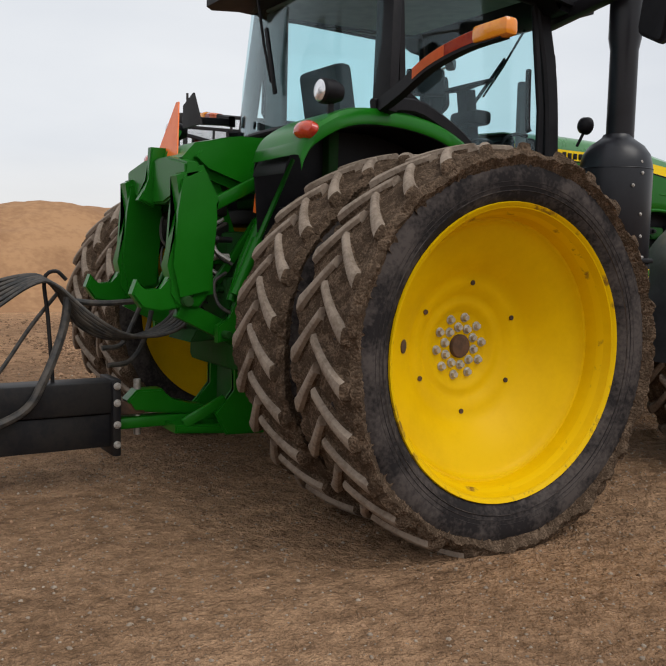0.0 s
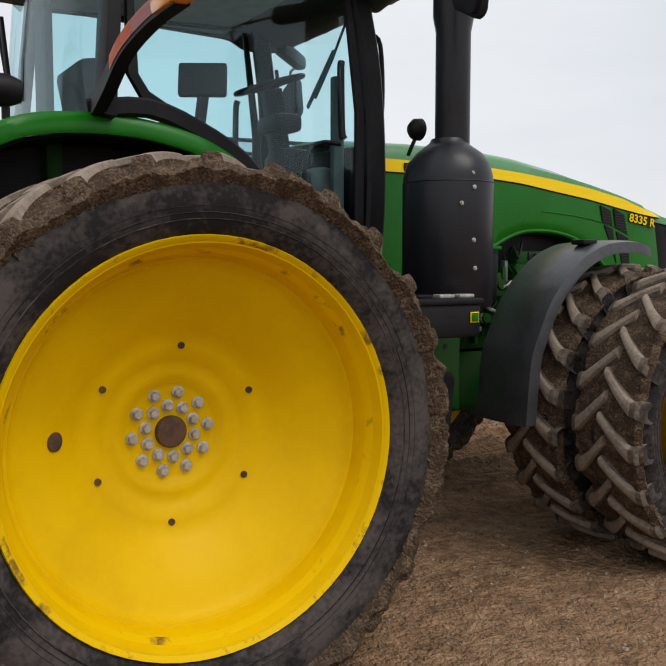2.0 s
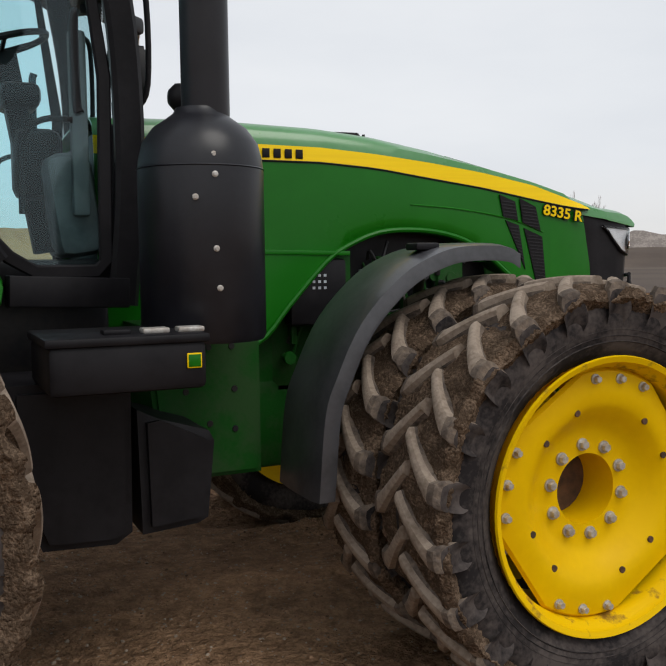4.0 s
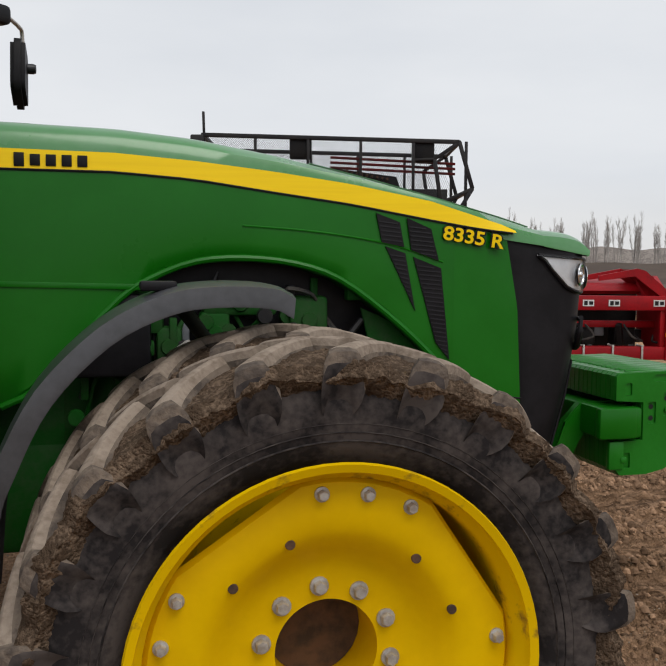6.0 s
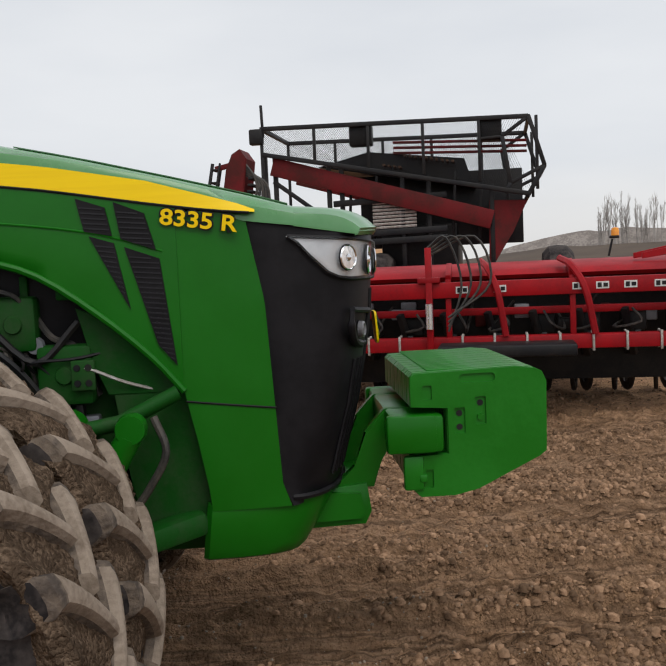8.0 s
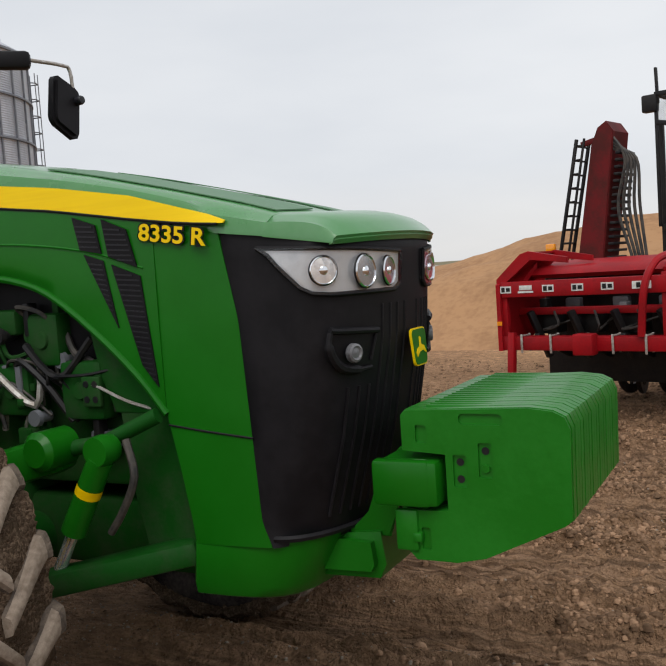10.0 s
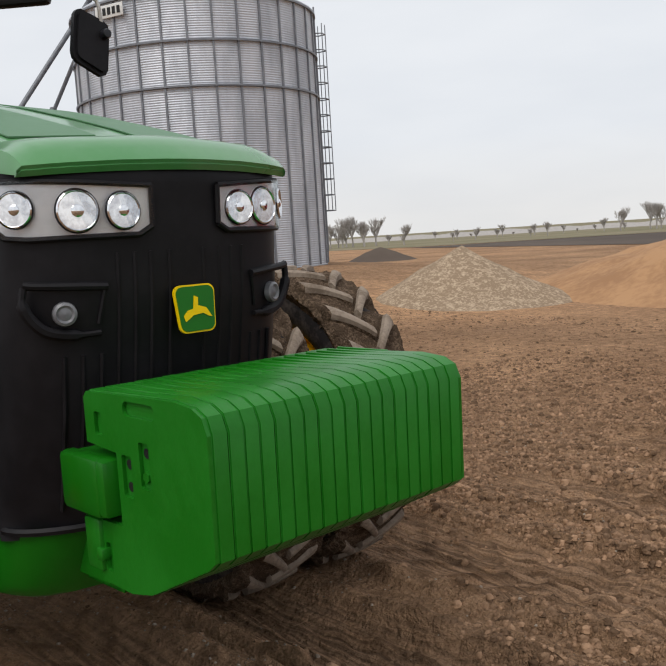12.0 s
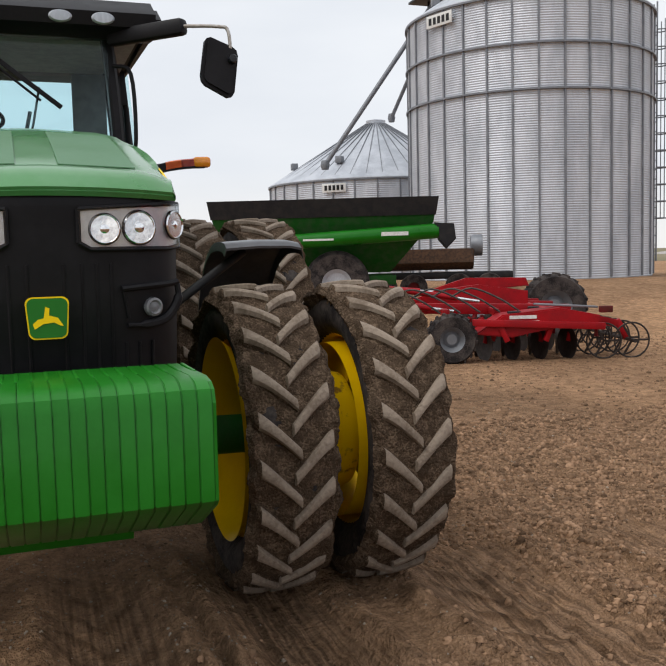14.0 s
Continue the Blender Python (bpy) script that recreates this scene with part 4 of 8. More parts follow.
def hood():
    # side skin over the wheel arch and forward to the grille
    for s in (-1, 1):
        rows = []
        xs = np.linspace(1.45, 3.88, 50)
        for x in xs:
            zt, za = lerp_rows(SB, x), lerp_rows(ARCH, x)
            zs = [za, za + 0.02] + [za + 0.02 + (zt - za - 0.02) * k / 6 for k in range(1, 7)]
            rows.append([(x, s * (0.475 - 0.012 * (k == 0) + 0.006 * math.sin(math.pi * k / 7)), z) for k, z in enumerate(zs)])
        bm = B()
        sheet(bm, rows, (0, -s * 0.012, 0))
        part("hood_side", bm, GREEN, tractor, "glossy green hood side over the wheel arch")
        # lip of the arch
        bm = B()
        tube(bm, spline([(x, s * 0.474, lerp_rows(ARCH, x)) for x in (2.1, 2.22, 2.34, 2.53, 2.65, 2.82, 3.01, 3.21, 3.39, 3.59, 3.77, 3.88)], 3), 0.014, 8)
        part("arch_lip", bm, GREEN, tractor)
        # cheek panel in front of the arch
        edge = [(0.72, 4.26), (0.86, 4.245), (0.93, 4.215), (1.22, 4.20), (1.6, 4.18), (1.89, 4.125), (1.93, 4.11)]
        back = [(0.72, 3.93), (0.82, 3.96), (0.93, 3.95), (1.1, 3.92), (1.29, 3.88), (1.93, 3.88)]
        rows = []
        for z in np.linspace(0.845, 1.925, 26):
            xa, xb = lerp_rows(back, z), lerp_rows(edge, z)
            inn = 0.010 * max(0, (0.95 - z) / 0.25)
            rows.append([(xa + (xb - xa) * k / 8, s * (0.475 - inn - 0.022 * (k / 8) ** 2), z) for k in range(9)])
        bm = B()
        sheet(bm, rows, (0, -s * 0.015, 0))
        part("cheek_panel", bm, GREEN, tractor, "green front side panel with a panel seam")
        bm = B()
        tube(bm, [(3.885 + 0.32 * k / 8, s * (0.4755 - 0.022 * (k / 8) ** 2), 1.252 - 0.042 * k / 8) for k in range(9)], 0.004, 6)
        part("panel_seam", bm, BLACK, tractor)
        # inner arch liner
        bm = B()
        rows = [[(x, s * y, lerp_rows(ARCH, x) + 0.0) for y in (0.47, 0.40, 0.3)] for x in np.linspace(2.2, 3.88, 24)]
        sheet(bm, rows, (0, 0, -0.01))
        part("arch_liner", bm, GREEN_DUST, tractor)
        # yellow stripe
        rows = []
        for x in np.linspace(1.45, 4.16, 44):
            zt, zb = lerp_rows(ST, x), lerp_rows(SB, x)
            rows.append([(x, s * (0.474 - 0.014 * k / 3), zb + (zt - zb) * k / 3) for k in range(4)])
        bm = B()
        sheet(bm, rows, (0, -s * 0.008, 0))
        part("stripe", bm, STRIPE, tractor, "yellow hood stripe with fine lines")
        bm = B()
        tube(bm, [(x, s * 0.476, lerp_rows(SB, x) - 0.004) for x in np.linspace(1.5, 4.14, 30)], 0.005, 6)
        part("stripe_edge", bm, BLACK, tractor)
        # vents
        for outline in ([(3.54, 1.985), (3.64, 1.95), (3.66, 1.85), (3.565, 1.868)], [(3.67, 1.968), (3.775, 1.925), (3.81, 1.795), (3.69, 1.838)],
                        [(3.58, 1.852), (3.665, 1.825), (3.71, 1.59)], [(3.70, 1.81), (3.82, 1.765), (3.862, 1.385), (3.80, 1.46)]):
            bm = B()
            plate(bm, outline if s < 0 else outline[::-1], 0.006, "y", s * 0.4835 - 0.003)
            v = part("hood_vent", bm, BLACK, tractor, "black louvred hood vent")
            zlo, zhi = min(p[1] for p in outline), max(p[1] for p in outline)
            xlo, xhi = min(p[0] for p in outline), max(p[0] for p in outline)
            bm = B()
            k = zlo + 0.03
            while k < zhi - 0.03:
                row = []
                for i in range(len(outline)):
                    (x0, z0), (x1, z1) = outline[i], outline[(i + 1) % len(outline)]
                    if (z0 - k) * (z1 - k) < 0:
                        row.append(x0 + (x1 - x0) * (k - z0) / (z1 - z0))
                if len(row) == 2 and abs(row[0] - row[1]) > 0.02:
                    beam(bm, (min(row) + 0.004, s * 0.486, k), (max(row) - 0.004, s * 0.486, k - 0.008), 0.006, 0.005, bev=0)
                k += 0.018
            if len(bm.verts):
                part("louvre", bm, BLACK_SATIN, v)
            else:
                bm.free()
        words("8335 R", 0.078, STRIPE, tractor, Matrix.Translation((3.962, s * 0.484, 1.890)) @ pose(0, 0, 0, 90, 0, 0 if s < 0 else 180) @ pose(0, 0, 0, 0, 0, -8 if s < 0 else 8) @ Matrix.Diagonal((1.2, 1, 1, 1)), "model_number")
        words("8335 R", 0.078, BLACK, tractor, Matrix.Translation((3.962, s * 0.4825, 1.890)) @ pose(0, 0, 0, 90, 0, 0 if s < 0 else 180) @ pose(0, 0, 0, 0, 0, -8 if s < 0 else 8) @ Matrix.Diagonal((1.2, 1, 1, 1)), "model_number_edge", bold=0.085)
        for k in range(9):
            bm = B()
            box(bm, (1.925 + 0.056 * k + (0.03 if k > 3 else 0), s * 0.474, 2.153), (0.036, 0.006, 0.05 if k in (0, 4) else 0.042), 0.004)
            part("letter_bar", bm, BLACK, tractor)
    # top skin with a rounded shoulder
    rows = []
    for x in np.linspace(1.45, 4.30, 48):
        zt, zs = lerp_rows(TOP, x), lerp_rows(ST, min(x, 4.16))
        if x > 4.0:
            zs = min(zs, lerp_rows([(4.0, 1.935), (4.12, 1.895), (4.30, 1.872)], x))
        y0 = 0.458
        shoulder = [(y0, zs), (y0 - 0.012, zs + 0.5 * (zt - zs)), (y0 - 0.03, zt - 0.034), (y0 - 0.065, zt - 0.014), (0.33, zt - 0.002), (0.2, zt + 0.004), (0.07, zt + 0.010), (0.0, zt + 0.012)]
        rows.append([(x, -y, z) for y, z in shoulder] + [(x, y, z) for y, z in shoulder[-2::-1]])
    bm = B()
    sheet(bm, rows, (0, 0, -0.01))
    part("hood_top", bm, GREEN_HOOD, tractor, "green hood top, paler for dust and sky sheen, with rounded shoulders")


def front_x(y, z):
    """The nose's front surface: how far forward it is at y across and z up."""
    lean = lerp_rows([(0.85, -0.17), (1.2, -0.075), (1.5, -0.02), (1.8, 0.0)], z)
    return 4.615 + lean - 0.11 * (abs(y) / 0.43) ** 2.2


def nose():
    # brow of the hood: from the hood's end forward, bent down to the front edge
    rows = []
    n = 9
    ys = [-0.458, -0.446, -0.423, -0.388, -0.33, -0.2, -0.07, 0, 0.07, 0.2, 0.33, 0.388, 0.423, 0.446, 0.458]
    zt0 = lerp_rows(TOP, 4.30)
    crown = [0, 0.0, 0.063, 0.081, 0.095, 0.103, 0.115, 0.12]
    for i in range(n + 1):
        t = i / n
        row = []
        for j, y in enumerate(ys):
            k = min(j, len(ys) - 1 - j)
            z0 = (1.872, 0.5 * (1.872 + zt0), zt0 - 0.034, zt0 - 0.014, zt0 - 0.002, zt0 + 0.004, zt0 + 0.010, zt0 + 0.012)[k]
            yy = y * (1 - 0.07 * t)
            xe = front_x(min(0.43, abs(yy)), 1.8) + 0.025
            x = 4.30 + (xe - 4.30) * t
            z1 = 1.845 + 0.012 * (1 - (abs(y) / 0.458) ** 2) - (0.010 if k == 0 else 0)
            row.append((x, yy, z0 + (z1 - z0) * (t if k == 0 else 0.22 * t + 0.78 * t ** 5)))
        rows.append(row)
    rows.append([(x - 0.012, y, 1.831 + 0.011 * (1 - (abs(y) / 0.43) ** 2)) for x, y, z in rows[-1]])
    bm = B()
    sheet(bm, rows, (-0.004, 0, -0.012))
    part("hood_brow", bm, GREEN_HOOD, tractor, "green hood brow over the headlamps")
    for s in (-1, 1):
        bm = B()
        sheet(bm, [[(x, s * y, lerp_rows(TOP, x) + dz) for y, dz in ((0.07, 0.0125), (0.2, 0.0065), (0.33, 0.0005))] for x in np.linspace(3.3, 4.28, 8)], (0, 0, 0.004))
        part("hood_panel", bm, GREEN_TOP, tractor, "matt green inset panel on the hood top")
    # black nose
    rows = []
    for z in np.linspace(0.845, 1.83, 30):
        hw = lerp_rows([(0.845, 0.36), (0.95, 0.41), (1.2, 0.43), (1.83, 0.435)], z)
        xe = lerp_rows([(0.845, 4.25), (0.93, 4.215), (1.22, 4.20), (1.6, 4.18), (1.83, 4.14)], z)
        half = []
        for k in range(5):
            half.append((xe + (front_x(hw, z) - 0.05 - xe) * k / 4, -(0.452 - (0.452 - hw) * (k / 4) ** 1.5)))
        for k in range(1, 13):
            y = hw * (1 - k / 12)
            x = front_x(y, z) - 0.05 * math.exp(-k / 1.2)
            half.append((x, -y))
        full = [(x, y, z) for x, y in half] + [(x, -y, z) for x, y in half[-2::-1]]
        rows.append(full)
    # the topmost row runs up under the brow
    rows.append([(x - 0.012, y * 0.985, lerp_rows([(4.13, 1.91), (4.30, 1.885), (4.5, 1.855), (4.7, 1.85)], x)) for x, y, z in rows[-1]])
    bm = B()
    sheet(bm, rows, lambda p: (-0.02, -0.03 * p[1], 0))
    part("grille", bm, BLACK, tractor, "black moulded nose grille")
    rows = []
    for z, k in ((0.652, 0.90), (0.664, 0.955), (0.70, 0.985), (0.84, 0.996), (0.862, 0.985), (0.868, 0.93)):
        xb = lerp_rows([(0.65, 3.93), (0.72, 3.94), (0.87, 3.958)], z)
        half = [(xb, -0.473), (4.05, -0.468), (4.15, -0.456), (4.24, -0.438), (4.31, -0.411), (4.36, -0.372), (4.40, -0.30), (4.425, -0.2), (4.435, -0.1), (4.44, 0.0)]
        half = [(x if x < 4.1 else 4.10 + (x - 4.10) * (0.62 + 0.38 * (z - 0.652) / 0.2 if z < 0.85 else 1.0), y * k) for x, y in half]
        rows.append([(x, y, z) for x, y in half] + [(x, -y, z) for x, y in half[-2::-1]])
    bm = B()
    sheet(bm, rows, lambda p: (-0.02, -0.05 * p[1], 0))
    part("lower_bumper", bm, GREEN, tractor, "green lower bumper wrapped round the nose")
    bm = B()
    tube(bm, [(lerp_rows([(0.0, 4.25), (1.0, 4.25)], 0) + 0.21 * math.sin(math.pi * k / 24), -0.44 * math.cos(math.pi * k / 24), 0.872) for k in range(25)], 0.012, 6)
    part("grille_rim", bm, BLACK, tractor)
    # ribs beside the middle
    for s in (-1, 1):
        for y in (0.055, 0.11, 0.155, 0.20, 0.245, 0.29, 0.335):
            zs = np.linspace(0.93, 1.62 if y < 0.21 else 1.36, 9)
            bm = B()
            tube(bm, [(front_x(y, z) - 0.001, s * y, z) for z in zs], 0.006, 6)
            part("grille_rib", bm, BLACK, tractor)
    # headlamps
    for s in (-1, 1):
        def surf(u, z, out=0.006):
            hw = 0.433
            if u <= hw:
                return (front_x(u, z) - 0.05 * math.exp(-10 * (1 - u / hw)) + out, s * (u + out * 0.8 * (u / hw) ** 6), z)
            xe, xc = 4.16, front_x(hw, z) - 0.05
            f = 1 - (u - hw) / (xc - xe)
            return (xe + (xc - xe) * f + out * 0.5 * max(0, f) ** 3, s * (0.452 - (0.452 - hw) * max(0, f) ** 1.5 + out), z)
        # wrap-round coordinates: y beyond 0.415 runs back along the side
        outline = []
        top, bot = [], []
        for k in range(15):
            u = 0.105 + (0.615 - 0.105) * k / 14
            zt = 1.790 + 0.035 * k / 14
            zb = lerp_rows([(0.105, 1.685), (0.13, 1.664), (0.42, 1.664), (0.47, 1.69), (0.54, 1.755), (0.61, 1.832), (0.62, 1.833)], u)
            top.append((u, zt))
            bot.append((u, min(zb, zt - 0.002)))

        def skin(out):
            rows = []
            for (u, zt), (_, zb) in zip(top, bot):
                rows.append([surf(u, zb + (zt - zb) * k / 4, out) for k in range(5)])
            return rows
        bm = B()
        sheet(bm, skin(0.004), (-0.004, 0, 0))
        lamp = part("headlamp", bm, LAMPBODY, tractor, "wrap-round headlamp with chrome reflectors under clear lens")
        bm = B()
        sheet(bm, skin(0.016), (-0.003, 0, 0))
        lens = part("lamp_lens", bm, LENS, lamp)
        lens.visible_shadow = False
        bm = B()
        for edge in (top, bot):
            tube(bm, [surf(u, z, 0.008) for u, z in edge], 0.008, 6)
        tube(bm, [surf(*top[0], 0.008), surf(*bot[0], 0.008)], 0.008, 6)
        part("lamp_rim", bm, BLACK, lamp)
        for y, r, rise in ((0.185, 0.048, 0.0), (0.295, 0.054, 0.004), (0.415, 0.046, 0.014)):
            p = Vector(surf(y, 1.727 + rise, 0.010))
            tilt = pose(0, 0, 0, 0, 0, s * (0 if y < 0.25 else 12 if y < 0.35 else 44))
            bm = B()
            lathe(bm, [(r, 0.006), (r * 0.93, 0.010), (r * 0.86, 0.004), (r * 0.70, -0.002), (r * 0.58, -0.003), (r * 0.50, 0.002)], 28, "x")
            lathe(bm, [(r * 0.34, 0.002), (r * 0.28, 0.009), (r * 0.16, 0.012), (0.0005, 0.012)], 20, "x")
            o = part("lamp_reflector", bm, REFLECT, lamp)
            o.matrix_basis = Matrix.Translation(p) @ tilt
            bm = B()
            lathe(bm, [(r * 1.01, 0.001), (r * 1.04, 0.005), (r * 1.07, 0.001)], 24, "x")
            lathe(bm, [(r * 0.52, 0.000), (r * 0.44, 0.004), (r * 0.32, 0.002)], 24, "x")
            o = part("reflector_ring", bm, BLACK_SATIN, lamp)
            o.matrix_basis = Matrix.Translation(p) @ tilt
        # fog lamp pocket: a ridge over a scooped recess with a small lamp
        def on_nose(y, z, out=0.004):
            return (front_x(y, z) + out, s * y, z)
        top_line = [on_nose(y, 1.536 + 0.004 * k, 0.006) for k, y in enumerate((0.232, 0.29, 0.35, 0.405, 0.424))]
        scoop = spline([on_nose(*p, 0.006) for p in ((0.424, 1.545), (0.428, 1.50), (0.405, 1.455), (0.37, 1.426), (0.31, 1.415), (0.25, 1.416))], 4)
        bm = B()
        tube(bm, top_line, 0.011, 8)
        pocket = part("fog_lamp_frame", bm, BLACK, tractor, "black ridge over a scooped pocket with a small fog lamp")
        bm = B()
        tube(bm, scoop, [0.010] * 4 + [0.016] * (len(scoop) - 8) + [0.008] * 4, 8)
        tube(bm, [on_nose(0.238, 1.53), on_nose(0.255, 1.44)], 0.006, 6)
        part("pocket_lip", bm, BLACK, pocket)
        p = Vector(on_nose(0.335, 1.472, 0.002))
        bm = B()
        lathe(bm, [(0.032, 0.0), (0.030, 0.016), (0.023, 0.020), (0.017, 0.014), (0.0005, 0.018)], 20, "x")
        o = part("fog_lamp", bm, FOGLENS, pocket)
        o.matrix_basis = Matrix.Translation(p) @ pose(0, 0, 0, 0, 0, s * 20)
    # badge: green shield with a yellow border and a plain yellow shape
    def shield(k, n=6):
        pts = []
        for cx, cz, a0 in ((0.045, 0.045, 0), (-0.045, 0.045, 90), (-0.038, -0.045, 180), (0.038, -0.045, 270)):
            for i in range(n):
                a = radians(a0 + 90 * i / (n - 1))
                pts.append(((cx * 0.9 + 0.021 * math.cos(a)) * k, (cz * 0.93 + 0.020 * math.sin(a)) * k))
        return pts
    bm = B()
    plate(bm, shield(1.06), 0.008, "x", 4.618)
    badge = part("badge", bm, STRIPE, tractor, "green shield badge with yellow border")
    bm = B()
    plate(bm, shield(0.985), 0.004, "x", 4.6245)
    part("badge_field", bm, GREEN, badge)
    bm = B()
    plate(bm, [(-0.045, -0.018), (-0.03, -0.004), (-0.012, 0.0), (-0.006, 0.035), (0.006, 0.03), (0.004, 0.008), (0.03, 0.0), (0.046, -0.026), (0.036, -0.024), (0.018, -0.014), (-0.014, -0.018), (-0.04, -0.034)], 0.002, "x", 4.6290)
    part("badge_emblem", bm, STRIPE, badge)
    for o in (badge,):
        o.matrix_basis = Matrix.Translation((4.62, 0, 1.455)) @ pose(0, 0, 0, 0, -4) @ Matrix.Translation((-4.62, 0, 0))


hood()
nose()


# front casting and weights
def front_weights():
    bm = B()
    plate(bm, [(4.20, 0.84), (4.33, 0.84), (4.54, 0.86), (4.555, 0.75), (4.53, 0.70), (4.20, 0.69)], 0.54, "y", -0.27, 0.03)
    part("front_casting", bm, GREEN, tractor, "green front support casting")
    for s in (-1, 1):
        bm = B()
        plate(bm, [(4.40, 0.84), (4.57, 0.84), (4.60, 0.95), (4.66, 1.04), (4.80, 1.08), (4.80, 1.15), (4.62, 1.145), (4.54, 1.06), (4.50, 0.92)], 0.05, "y", s * 0.20 - 0.025, 0.006)
        part("weight_bracket_arm", bm, GREEN, tractor)
    bm = B()
    box(bm, (4.72, 0, 1.075), (0.20, 0.84, 0.14), 0.015)
    part("weight_carrier", bm, GREEN, tractor, "green weight carrier bar")
    side = [(4.70, 1.285), (4.715, 1.30), (5.10, 1.31), (5.17, 1.302), (5.205, 1.285), (5.22, 1.25), (5.215, 0.985), (5.19, 0.965), (4.95, 0.85), (4.86, 0.83), (4.73, 0.83), (4.70, 0.86), (4.695, 0.985), (4.84, 0.99), (4.84, 1.165), (4.70, 1.175)]
    n, w = 19, 0.764
    first = None
    t = w / n
    for k in range(n):
        y = -w / 2 + (k + 0.5) * t
        if first is None:
            bm = B()
            plate(bm, side[::-1], t - 0.0010, "y", -t / 2 + 0.0005, 0.0028)
            first = part("suitcase_weight", bm, GREEN_WT, tractor, "green cast-iron suitcase weight")
            first.matrix_basis = pose(0, y, 0)
        else:
            again(first, tractor, pose((0.001 if k % 3 == 1 else 0.0), y, 0.0006 * (k % 2)))
    grip = None
    for k in range(n):
        y = -w / 2 + (k + 0.5) * t
        if grip is None:
            bm = B()
            box(bm, (4.87, 0, 1.302), (0.20, t * 0.30, 0.012), 0.003)
            grip = part("weight_grip", bm, GREEN_WT, tractor)
            grip.matrix_basis = pose(0, y + t / 2, 0)
        else:
            again(grip, tractor, pose(0, y + t / 2, 0))

    def rounded(cx, cz, sx, sz, r, m=4):
        return [(cx + qx * (sx / 2 - r) + r * math.cos(radians(a0 + 90 * i / m)), cz + qz * (sz / 2 - r) + r * math.sin(radians(a0 + 90 * i / m)))
                for qx, qz, a0 in ((1, 1, 0), (-1, 1, 90), (-1, -1, 180), (1, -1, 270)) for i in range(m + 1)]
    # face plates of the outermost weights, pierced by the hand slot and two bolt pockets
    openings = [rounded(4.955, 1.273, 0.135, 0.034, 0.015), rounded(4.885, 1.115, 0.042, 0.098, 0.006), rounded(4.965, 1.150, 0.042, 0.105, 0.006), rounded(4.765, 1.225, 0.035, 0.055, 0.006), rounded(4.765, 0.90, 0.030, 0.07, 0.006)]
    for s in (-1, 1):
        y0, y1 = s * (w / 2), s * (w / 2 + 0.009)
        bm = B()
        edges = []
        for loop in [[(4.955 + (x - 4.955) * 0.992, 1.07 + (z - 1.07) * 0.99) for x, z in side]] + openings:
            outer = [bm.verts.new((x, y1, z)) for x, z in loop]
            inner = [bm.verts.new((x, y0, z)) for x, z in loop]
            for i in range(len(loop)):
                m = (i + 1) % len(loop)
                edges.append(bm.edges.new((outer[i], outer[m])))
                bm.faces.new((outer[i], outer[m], inner[m], inner[i]))
        bmesh.ops.triangle_fill(bm, use_beauty=True, use_dissolve=False, edges=edges)
        face = part("end_face", bm, GREEN_WT, tractor, "end face of the weights with hand slot and bolt pockets", smooth=False)
        for bx, bz in ((4.885, 1.090), (4.885, 1.142), (4.965, 1.178)):
            bm = B()
            lathe(bm, [(0.012, 0.0), (0.011, -s * 0.001), (0.0005, -s * 0.001)], 14, at=(bx, s * (w / 2 + 0.0015), bz))
            part("bolt_hole", bm, BLACK_IRON, face)
        bm = B()
        lathe(bm, [(0.014, 0.0), (0.013, s * 0.007), (0.0005, s * 0.007)], 6, at=(4.965, s * (w / 2 + 0.001), 1.125))
        part("bolt_head", bm, GREEN_WT, face)
        bm = B()
        box(bm, (4.70, s * 0.40, 1.075), (0.19, 0.05, 0.145), 0.015)
        part("carrier_end", bm, GREEN, tractor)
        bm = B()
        box(bm, (4.705, s * 0.388, 0.925), (0.075, 0.03, 0.13), 0.012)
        box(bm, (4.74, s * 0.392, 0.905), (0.03, 0.03, 0.03), 0.006)
        part("weight_hook", bm, GREEN_WT, tractor)


front_weights()


